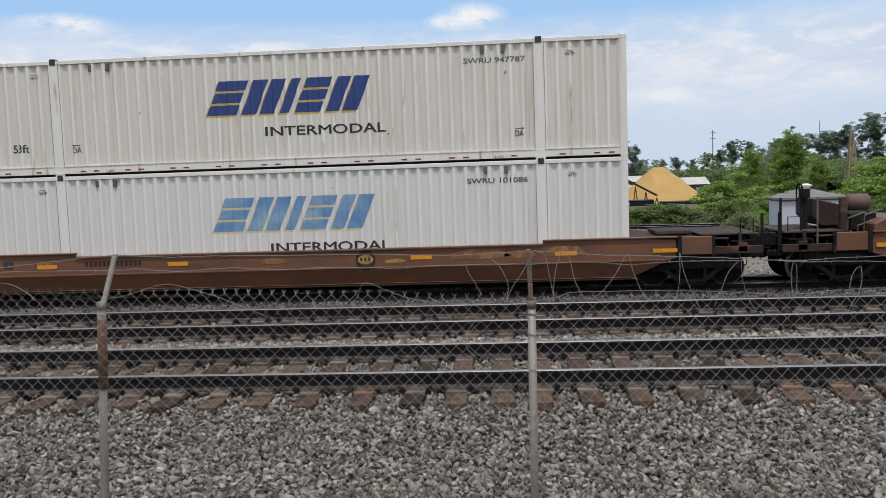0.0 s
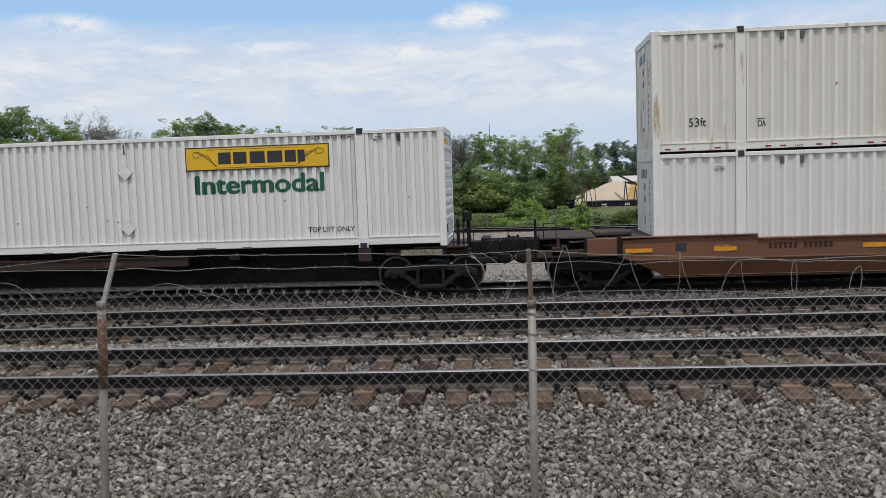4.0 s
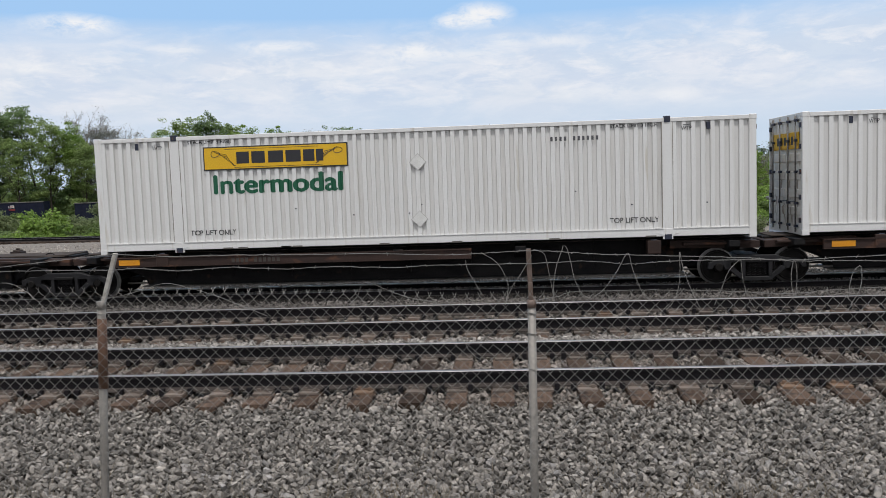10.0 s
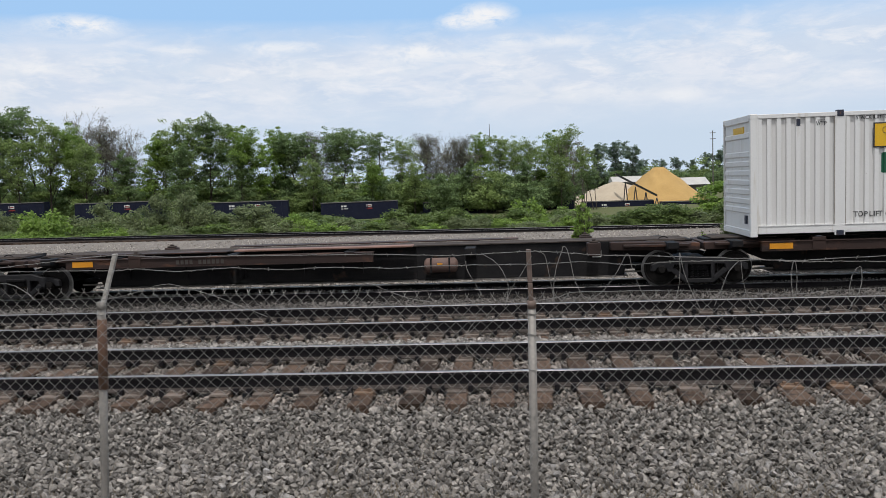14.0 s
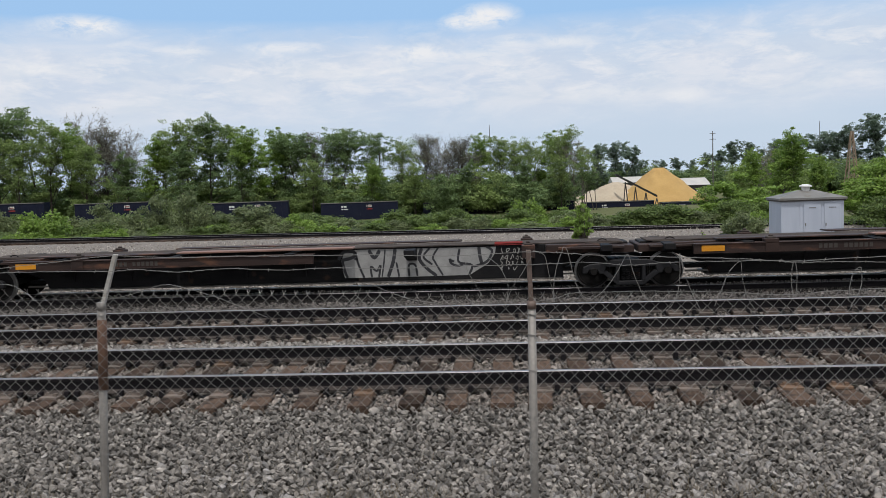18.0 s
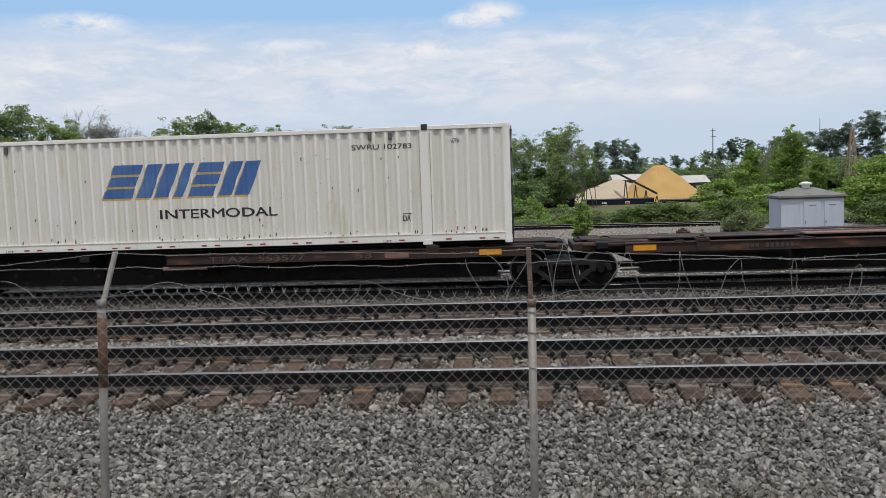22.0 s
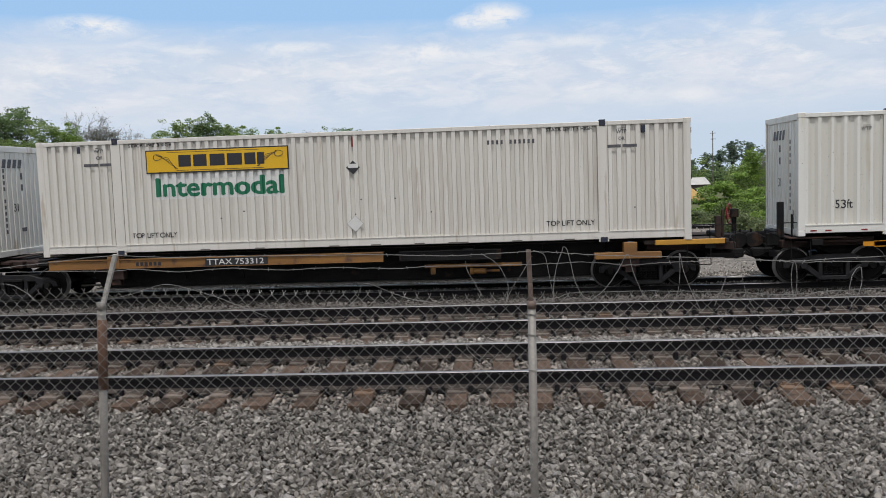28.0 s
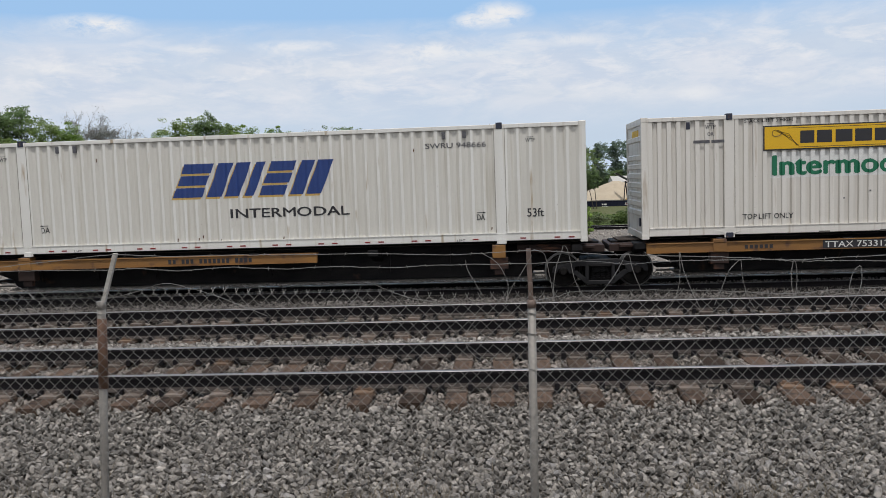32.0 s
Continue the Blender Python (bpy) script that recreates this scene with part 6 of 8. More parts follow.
PALE_MARKS = dict(ink=M_PALE_BLUE, gold=M_PALE_GOLD, number="SWRU 101086", worn=False, size_at=0.86, scuffs=10, sign="emblem")
DARK_MARKS = dict(ink=M_BLUE, gold=M_GOLD, number="SWRU 947787", worn=True, size_at=0.86, scuffs=6, sign="emblem")
MID_MARKS = dict(ink=M_MID_BLUE, gold=M_GOLD, number="SWRU 102783", worn=False, size_at=0.86, scuffs=70, sign="emblem")
LAST_MARKS = dict(ink=M_BLUE, gold=M_GOLD, number="SWRU 948666", worn=True, size_at=14.72, scuffs=8, sign="emblem")
BOXES = [
    (-13.38, 2.935, M_CREAM, "wide", DARK_MARKS, "plain", "plain", "white ribbed container with blue emblem, stacked on another container"),
    (-13.38, 0.06, M_WHITE, "wide", PALE_MARKS, "plain", "plain", "white ribbed container with faded blue emblem, seated in a well car"),
    (-34.50, 0.925, M_WHITE, "narrow", dict(panel_at=9.70, ink=M_GREEN_INK, pin=False, red=True, number_at=3.73, diamond_at=8.13, sign="panel"), "ribs", "doors",
     "white ribbed container with yellow sign and green lettering"),
    (-51.70, 0.925, M_WHITE, "narrow", dict(panel_at=2.79, ink=M_GREEN_INK, pin=False, red=False, number_at=11.34, diamond_at=8.13, sign="panel"), "doors", "ribs",
     "bright white ribbed container with yellow sign and two diamond placards"),
    (-104.72, 0.925, M_YELLOWED, "wide", MID_MARKS, "doors", "plain", "yellowed cream container with worn blue emblem and rust scars"),
    (-123.34, 0.925, M_WARM, "narrow", dict(panel_at=2.83, ink=M_TEAL_INK, pin=True, red=True, number_at=11.34, diamond_at=8.05, sign="panel"), "doors", "ribs",
     "dusty white ribbed container with yellow sign and green lettering"),
    (-140.79, 0.925, M_CREAM, "wide", LAST_MARKS, "plain", "plain", "clean cream container with dark blue emblem on an amber spine car"),
]


def build_train():
    for b in BOXES:
        TRAIN.append((container(*b), b[0], b[1]))
    # five black and brown units
    s = -60.0
    cuts = [-17.75, -35.30, -52.74, -69.98, -87.15, -105.01]
    units = []
    for i in range(5):
        hi, lo = cuts[i] - s, cuts[i + 1] - s
        loaded = i in (0, 1, 4)
        units.append(dict(x0=lo, x1=hi, paint=M_BROWN_STEEL, beam=((7.76, 16.75),) if i == 4 else ((1.3, 10.4),) if loaded else ((1.3, 9.2),), strips=(1.75,) if i < 4 else (2.3, 15.9), loaded=loaded, post=3.37 if i == 4 else 2.64))
    car = spine_car(s, "black and brown five-unit spine car, partly empty", units, (-18.81, -35.48, -52.85, -70.15, -87.32, -103.81))
    for i in (2, 3):
        lo = cuts[i + 1] - s
        part("deck_plate", Shape().box(lo + 5.6, lo + 10.15, -.98, -.56, .895, .935), M_DECK, car, "rust-red deck plate", bevel=0.006)
        part("deck_plate", Shape().box(lo + 1.9, lo + 5.4, -.98, -.58, .885, .915), M_BROWN_STEEL, car, bevel=0.006)
        part("deck_plate", Shape().box(lo + 5.0, lo + 12.8, .5, .98, .90, .93), M_BROWN_STEEL, car, bevel=0.006)
        part("gutter", Shape().box(lo + 10.2, lo + 14.8, -.60, -.3, .88, .905), M_DUST, car)
        part("deep_panel", Shape().box(lo + 10.2, lo + 15.4, -.56, -.44, .02, .86), M_BLACK_STEEL, car, "smooth deep side panel", bevel=0.01)
        for x in (lo + .9, lo + 16.4):
            part("lifting_ring", Shape().tube([(x + .13 * math.cos(a), -.35, .85 + .085 * math.sin(a)) for a in np.linspace(0, math.pi, 9)], .014, 6), M_WHEEL, car)
            part("top_plate", Shape().box(x - .45, x + .5, -.6, .2, .845, .865), M_DUST, car, bevel=0.006)
    # air reservoir on the first empty unit
    tank_x = -59.15 - s
    tank = part("air_reservoir", Shape().spin([(tank_x - .42, 0), (tank_x - .40, .12), (tank_x - .34, .185), (tank_x + .36, .185), (tank_x + .42, .12), (tank_x + .44, 0)], 20, "x", (0, -.80, .41)), M_TANK, car, "dull rust-brown air tank", smooth=True)
    part("tank_label", Shape().box(tank_x - .07, tank_x + .06, -.992, -.983, .44, .475), M_ORANGE, tank)
    part("tank_strap", Shape().box(tank_x - .25, tank_x - .21, -.99, -.44, .24, .60).box(tank_x + .21, tank_x + .25, -.99, -.44, .24, .60), M_BLACK_STEEL, tank)
    part("tank_pipe", Shape().tube([(tank_x + .42, -.8, .42), (tank_x + .6, -.8, .44), (tank_x + .62, -.7, .60), (tank_x + .9, -.6, .62)], .018, 6), M_BLACK_STEEL, car)
    part("white_plate", Shape().box(-55.36 - s, -55.14 - s, -.575, -.562, .48, .66), M_PALE, car, "small white plate")
    # painted scrawl on the second empty unit
    gx = -77.40 - s
    panel = part("scrawl_ground", Shape().slab([(gx + .02, .55), (gx + .06, .30), (gx + .10, .13), (gx + 1.6, .12), (gx + 3.3, .13), (gx + 3.45, .22), (gx + 3.78, .42), (gx + 3.95, .66), (gx + 3.98, .83),
                                                (gx + .45, .845), (gx + .12, .82)], -.567, -.562), M_SILVER, car, "silver painted scrawl")

    def stroke(pts, w, y):
        """A flat brush stroke through the points, rounded at its ends."""
        pts, fine = [Vector((px, 0, pz)) for px, pz in pts], []
        for i in range(len(pts) - 1):
            p0, p1, p2, p3 = pts[max(i - 1, 0)], pts[i], pts[i + 1], pts[min(i + 2, len(pts) - 1)]
            for q in np.linspace(0, 1, 6)[:-1]:
                fine.append(0.5 * ((2 * p1) + (p2 - p0) * q + (2 * p0 - 5 * p1 + 4 * p2 - p3) * q * q + (3 * p1 - p0 - 3 * p2 + p3) * q ** 3))
        fine.append(pts[-1])
        sh, n = Shape(), len(fine)
        rim = []
        for i, p in enumerate(fine):
            d = (fine[min(i + 1, n - 1)] - fine[max(i - 1, 0)]).normalized()
            k = w / 2 * (0.75 if i in (0, n - 1) else 1)
            rim += [(gx + p.x - d.z * k, y, p.z + d.x * k), (gx + p.x + d.z * k, y, p.z - d.x * k)]
        return sh.add(rim, [(2 * i, 2 * i + 1, 2 * i + 3, 2 * i + 2) for i in range(n - 1)])

    letters = (((-.05, .60), (.10, .80), (.36, .79), (.33, .66), (.02, .58)), .085), (((.05, .56), (.10, .32), (.17, .13)), .07), (((.40, .80), (.44, .55), (.52, .32), (.60, .13)), .055), (((.36, .62), (.46, .60)), .05), \
        (((.74, .83), (.88, .63), (1.02, .82)), .09), (((.80, .13), (.78, .40), (.93, .29), (1.03, .43), (.98, .13)), .055), (((1.16, .83), (1.12, .5), (1.06, .14)), .04), \
        (((1.42, .84), (1.36, .52), (1.22, .13)), .09), (((1.44, .5), (1.50, .13)), .05), (((1.66, .62), (1.76, .73), (1.88, .62), (1.68, .58)), .05), (((1.76, .13), (1.76, .42), (1.92, .42), (1.97, .13)), .055), \
        (((2.10, .84), (2.03, .58), (2.20, .34), (2.46, .13)), .085), (((2.30, .84), (2.14, .62), (2.36, .42)), .055), (((2.52, .84), (2.38, .62), (2.44, .46), (2.62, .14)), .05), \
        (((2.80, .56), (2.84, .44), (3.00, .37), (3.14, .40)), .06), (((2.82, .52), (2.92, .48)), .06), (((3.06, .80), (3.03, .47), (3.36, .38), (3.28, .13)), .06), (((3.55, .84), (3.57, .60), (3.62, .40)), .085), \
        (((3.74, .84), (3.88, .72), (3.74, .46), (3.40, .34)), .065)
    for k, (pts, w) in enumerate(letters):
        part("scrawl_stroke", stroke(pts, w, -.569), M_INK, panel, "black painted stroke" if k == 0 else "")
    rng = random.Random(9)
    for z, n_, w_, h_ in ((.66, 5, .14, .12), (.50, 6, .12, .10), (.36, 5, .13, .09), (.24, 3, .16, .08)):
        for k in range(n_):
            x0 = 4.08 + k * w_ + rng.uniform(-.02, .02)
            pts = [(x0 + rng.uniform(0, .75) * w_, z + h_ * q + rng.uniform(-.02, .02)) for q in rng.choice(((0, 1, .45, 0), (1, .5, .6, 0), (1, 0, .5, 1), (0, .9, 1, .1), (.5, 1, 0, .4)))]
            part("small_scrawl", stroke(pts, .017, -.569), M_TAG, car)
    part("red_patch", Shape().box(gx + 3.95, gx + 4.65, -.60, -.57, .87, .95), M_RED_PATCH, car, "red painted patch")
    for i, x in ((0, 4.0), (1, 4.4), (2, 4.2), (3, 4.0), (4, 6.2)):
        if i == 4:
            words(car, "TTAX  553577", -96.16 - s, .625, -1.279, M_DIM, 2.44, .14)
            words(car, "53", -92.44 - s, .625, -1.279, M_DIM, .40, .14)
            part("rusty_patch", Shape().box(-91.71 - s, -91.12 - s, -1.276, -1.268, .62, .73), M_DECK, car, "rusty bare patch on the beam")
            part("low_plate", Shape().box(-97.4 - s, -96.25 - s, -1.20, -1.12, .44, .53), M_DECK, car, "rust-red plate below the beam", bevel=0.006)
        else:
            stencil(car, cuts[i + 1] - s + x, .645, "#### ###### ", M_STENCIL)
    coupler(car, cuts[0] - s + .32, 1)
    coupler(car, cuts[5] - s + .1, -1)
    for x, k in ((cuts[0] - s, 1), (cuts[5] - s, -1)):
        part("end_deck", Shape().box(min(x - k * .1, x - k * 1.4), max(x - k * .1, x - k * 1.4), -1.25, 1.25, .86, .90), M_BROWN_STEEL, car, bevel=0.008)
        part("end_post", Shape().box(x - k * .35 - .04, x - k * .35 + .04, -.90, -.82, .9, 1.55).box(x - k * .2 - .02, x - k * .2 + .02, -1.13, -1.09, .9, 1.45), M_BLACK_STEEL, car, bevel=0.01)
        if k < 0:
            part("amber_strip", Shape().box(x - k * 2.2 - .42, x - k * 2.2 + .42, -1.283, -1.272, .655, .76), M_ORANGE, car, "amber reflective strip")
        else:
            part("marked_plate", Shape().box(x - 1.75, x - .72, -1.283, -1.272, .70, .84), M_SCRAWLED, car, "pale plate covered in small scrawl")
        grab_rails(car, x - k * .2, .90, 1.25, (-1.2,), .5)
        part("step", Shape().tube([(x - k * .15, -1.2, .86), (x - k * .15, -1.25, .32), (x - k * .6, -1.25, .32), (x - k * .6, -1.2, .86)], .014, 6), M_WHEEL, car)
    part("end_post", Shape().box(cuts[5] - s - .14, cuts[5] - s, -1.18, -1.06, .9, 1.75), M_BLACK_STEEL, car, "tall dark end post", bevel=0.01)
    brake_stand(car, cuts[0] - s - .1, False, .7)
    TRAIN.append((car, s, 0.0))
    # two amber units behind
    s = -122.29
    cuts = [-105.99, -124.14, -141.49]
    units = [dict(x0=cuts[1] - s, x1=cuts[0] - s, paint=M_AMBER_STEEL, beam=((.9, 9.5), (9.9, 12.4, M_BLACK_STEEL)), strips=(), loaded=True),
             dict(x0=cuts[2] - s, x1=cuts[1] - s, paint=M_AMBER_STEEL, beam=((1.6, 10.2),), strips=(), loaded=True)]
    car = spine_car(s, "amber and black spine car with worn paint", units, (-108.2, -124.33))
    x = cuts[1] - s
    plate = part("data_panel", Shape().box(x + 5.0, x + 6.6, -1.285, -1.274, .605, .80), M_INK, car, "black lettered panel")
    words(plate, "TTAX 753312", x + 5.05, .63, -1.289, M_PALE, 1.45, .14)
    stencil(car, cuts[2] - s + 6.4, .64, "## ### ####### ####", M_INK)
    stencil(car, x + 3.2, .645, "######", M_INK, .09)
    part("low_beam", Shape().box(x + 10.5, x + 12.9, -1.10, -1.0, .38, .47).box(x + 10.65, x + 10.77, -1.10, -1.0, .22, .40), M_AMBER_STEEL, car, "amber brake beam", bevel=0.008)
    part("brake_cylinder", Shape().spin([(x + 11.62, 0), (x + 11.62, .085), (x + 11.70, .085), (x + 11.71, .07), (x + 12.02, .07), (x + 12.03, .03), (x + 12.35, .03), (x + 12.35, 0)], 14, "x", (0, -1.0, .27)), M_AMBER_STEEL, car, "small amber brake cylinder")
    xe = cuts[0] - s
    part("end_deck", Shape().box(xe - 2.3, xe - .3, -1.18, 1.28, .82, .92), M_DUST, car, "dusty end deck", bevel=0.01)
    part("deck_edge", Shape().box(xe - 2.05, xe - .42, -1.29, -1.183, .81, .93), M_AMBER_BRIGHT, car, "bright amber deck edge", bevel=0.008)
    part("end_post", Shape().box(xe - .55, xe - .43, -.95, -.80, .93, 1.45).box(xe - .35, xe - .29, -.7, -.6, .93, 1.6), M_BROWN_STEEL, car, bevel=0.01)
    part("side_bracket", Shape().box(xe - 3.5, xe - 1.9, -1.29, -1.12, .50, .66), M_AMBER_STEEL, car, bevel=0.012)
    part("step", Shape().tube([(xe - 1.3, -1.25, .86), (xe - 1.3, -1.3, .32), (xe - .75, -1.3, .32), (xe - .75, -1.25, .86)], .016, 6), M_WHEEL, car)
    coupler(car, xe - .35, 1)
    grab_rails(car, xe - .45, .93, 1.25, (-1.2,), .6)
    brake_stand(car, xe + .18, True, .56, .25, .5)
    part("stand_arm", Shape().box(xe - .3, xe + .2, .15, .35, .86, .93), M_BROWN_STEEL, car)
    TRAIN.append((car, s, 0.0))
    # well cars
    car = well_car(-16.20, 5.90, "rust-brown well car with amber reflective strips")
    part("round_patch", Shape().spin([(-1.456, 0), (-1.456, .25), (-1.451, .25), (-1.451, 0)], 24, at=(1.53, 0, .64)), M_BROWN_STEEL, car, "dark round patch with a worn yellow centre")
    part("patch_centre", Shape().slab([(1.53 + .19 * math.cos(a), .66 + .12 * math.sin(a)) for a in np.linspace(0, math.tau, 17)[:-1]], -1.460, -1.455), M_FADED_GOLD, car)
    for k in range(3):
        part("patch_bar", Shape().box(1.40 + k * .10, 1.45 + k * .10, -1.463, -1.459, .62, .71), M_BROWN_STEEL, car)
    part("pale_patch", Shape().slab([(2.0, .56), (2.45, .57), (2.52, .62), (2.3, .66), (2.02, .63)], -1.457, -1.452), M_FADED_GOLD, car, "worn yellow smear")
    for px, w, h in ((-6.9, .5, .16), (3.6, 1.5, .2), (4.9, .8, .15), (5.9, 1.0, .22), (-1.1, .7, .12)):
        part("worn_marking", Shape().slab([(px, .62), (px + w * .6, .60), (px + w, .66), (px + w * .8, .62 + h), (px + w * .3, .64 + h), (px + .04, .60 + h * .8)], -1.4575, -1.4515), M_SMEAR, car, "worn yellow and rust painted marking")
    stencil(car, -5.6, .66, "###### ###### ", M_BROWN_STEEL, .13, -1.452)
    TRAIN.append((car, -5.15, 0.0))
    car = well_car(6.30, 28.40, "rust-brown well car with brake platform at its end")
    x = 6.30 - 17.35
    part("tall_post", Shape().box(x + .0, x + .05, -1.25, -1.19, .9, 1.84), M_BLACK_STEEL, car, bevel=0.01)
    part("tall_post", Shape().box(x + .64, x + .70, -.74, -.68, 1.04, 1.93), M_BLACK_STEEL, car, bevel=0.01)
    part("tall_post", Shape().box(x + 1.42, x + 1.58, -1.18, -1.02, .61, 1.81), M_BROWN_STEEL, car, bevel=0.015)
    part("thin_post", Shape().tube([(x + .84, -1.32, .53), (x + .84, -1.32, 1.84)], .022, 6), M_GREY_STEEL, car, "pale thin post")
    brake_stand(car, x + .80, False, 1.02)
    part("bulkhead", Shape().slab([(x + 1.15, 1.12), (x + 1.67, 1.12), (x + 1.67, 1.60), (x + .92, 1.78), (x + .92, 1.36)], -.7, .5), M_BROWN_STEEL, car, "dark brown steel bulkhead", bevel=0.015)
    part("air_reservoir", Shape().spin([(x + 1.77, 0), (x + 1.79, .15), (x + 1.84, .20), (x + 2.26, .20), (x + 2.31, .15), (x + 2.33, 0)], 18, "x", (0, -.55, 1.66)), M_TANK, car, "grimy dark air tank", smooth=True)
    part("valve_box", Shape().box(x + 1.75, x + 2.35, -.9, .2, 1.0, 1.40), M_BLACK_STEEL, car, bevel=0.02)
    part("end_body", Shape().slab([(x + 2.08, .51), (x + 3.4, .51), (x + 3.4, 1.28), (x + 2.35, 1.30), (x + 2.08, 1.18)], -1.44, 1.3), M_WELL, car, "rust-brown raised end body", bevel=0.02)
    for p, q in ((1.62, 1.30), (1.85, 1.12), (2.0, 1.36)):
        part("air_pipe", Shape().tube([(x + p, -1.05, .85), (x + p, -1.08, q), (x + p + .35, -1.06, q + .12), (x + p + .5, -.9, q + .1)], .02, 6), M_GREY_STEEL, car)
    TRAIN.append((car, 17.35, 0.0))


def motions():
    for ob, s, z in TRAIN:
        walk(ob, [(t, pose(s + d, TRACK_3, z + LOW)) for t, d in ROLLED])
    ts, ds = [r[0] for r in ROLLED], [r[1] for r in ROLLED]
    for ob, x in WHEELS:
        rows = []
        for k in range(0, 321):
            t = k / 10
            d = float(np.interp(t, ts, ds))
            rows.append((t, pose(x, 0, WHEEL_R - DROP, 0, math.degrees(d / WHEEL_R) % 360, 0)))
        walk(ob, rows)
    walk(SKY, [(0, pose(0, 0, 0, 0, 0, 0.8)), (32, pose(0, 0, 0, 0, 0, -0.95))])


# ---- plants ----
def leaf_cloud(clumps, size, rng, flat=0.6, squash=0.5):
    """Leaf sprays scattered through flattened clumps given as (centre, radius, count): two triangles each, bent at the middle, most of them spread level."""
    c = np.concatenate([np.repeat(np.array([k[0]], float), k[2], 0) for k in clumps])
    r = np.concatenate([np.full(k[2], k[1]) for k in clumps])
    n = len(c)
    d = rng.normal(size=(n, 3))
    d /= np.linalg.norm(d, axis=1, keepdims=True)
    p = c + d * (r * rng.uniform(0.2, 1.0, n) ** 0.6)[:, None] * np.array([1.1, 1.1, squash])
    a = rng.normal(size=(n, 3)) * np.array([1, 1, 0.45])
    a /= np.linalg.norm(a, axis=1, keepdims=True)
    up = rng.normal(size=(n, 3)) * 0.6 + np.array([0, 0, 1.0]) + d * 0.5
    b = np.cross(a, up)
    b /= np.linalg.norm(b, axis=1, keepdims=True)
    s = (size * rng.uniform(0.6, 1.4, n))[:, None]
    v = np.stack([p - a * s, p - b * s * flat, p + a * s, p + b * s * flat + np.cross(a, b) * s * 0.3], 1).reshape(-1, 3)
    i = np.arange(n) * 4
    t = np.concatenate([np.stack([i, i + 1, i + 2], 1), np.stack([i, i + 2, i + 3], 1)])
    return v, t


def tree(seed, height, spread, leaf, bark, leaves, leaf_size, low=0.25, label="", bare=False, name="tree", stems=1):
    """A tapered trunk that forks into limbs and twigs, with leaves in uneven clumps round the twig ends."""
    rng = np.random.default_rng(seed)
    t = thing(name, label, "tree")
    wood, clumps = Shape(), []

    def grow(p, d, length, r, depth):
        pts = [p]
        for k in range(3):
            d = (d + Vector(rng.normal(0, 0.13, 3)) + Vector((0, 0, 0.09))).normalized()
            p = p + d * length / 3
            pts.append(p)
        wood.tube(pts, max(r, .03) if bare else r, 6 if depth < 2 else 4 if depth < 3 else 3, max(r * 0.6, .02) if bare else r * 0.55)
        if depth >= 2:
            clumps.append((tuple(p), spread * rng.uniform(0.05, 0.115), int(leaves * rng.uniform(0.3, 2.3))))
            if rng.random() < 0.5:
                clumps.append((tuple(pts[1]), spread * rng.uniform(0.04, 0.09), int(leaves * rng.uniform(0.2, 0.8))))
        if depth < (4 if bare else 3):
            for k in range(3 if depth else 0):
                side = Vector(rng.normal(0, 1, 3))
                side = (side - d * side.dot(d)).normalized()
                q = pts[1 + int(rng.integers(0, 3))]
                grow(q, (d * rng.uniform(0.5, 0.9) + side * rng.uniform(0.4, 0.75)).normalized(), length * rng.uniform(0.5, 0.75), r * 0.5, depth + 1)

    for k in range(stems):
        base = Vector((rng.normal(0, .35), rng.normal(0, .35), -0.2)) if stems > 1 else Vector((0, 0, -0.2))
        lean = Vector((rng.normal(0, .07 * stems), rng.normal(0, .07), 1)).normalized()
        trunk = [base + lean * (height * f) + Vector((rng.normal(0, .015) * height * f, rng.normal(0, .015) * height * f, 0)) for f in (0, .22, .45, .68, .88)]
        r0 = height * 0.012
        wood.tube(trunk, r0, 8, r0 * 0.25)
        limbs = int((22 if bare else 15) / stems) + 3
        for i in range(limbs):
            f = low + (0.88 - low) * (i + rng.uniform(0, .9)) / limbs
            q = base + lean * height * f
            a = i * 2.4 + rng.uniform(-.5, .5)
            up = 0.85 + 1.7 * (f - low) / (0.88 - low) * rng.uniform(.7, 1.3)
            d = Vector((math.cos(a), math.sin(a), up)).normalized()
            reach = spread * (0.66 - 0.42 * abs(f - 0.5)) * rng.uniform(0.45, 1.05)
            grow(q, d, reach * 0.75, r0 * 0.42 * (1.1 - f), 1)
        clumps.append((tuple(trunk[-1]), spread * 0.10, leaves * 2))
    part("trunk", wood, bark, t, "branching trunk")
    v, tr = leaf_cloud(clumps, leaf_size, rng, 0.6, 0.4 if stems == 2 else 0.55)
    part("crown", raw_mesh("crown", v, tr, leaf), leaf, t, "leafy crown")
    return t


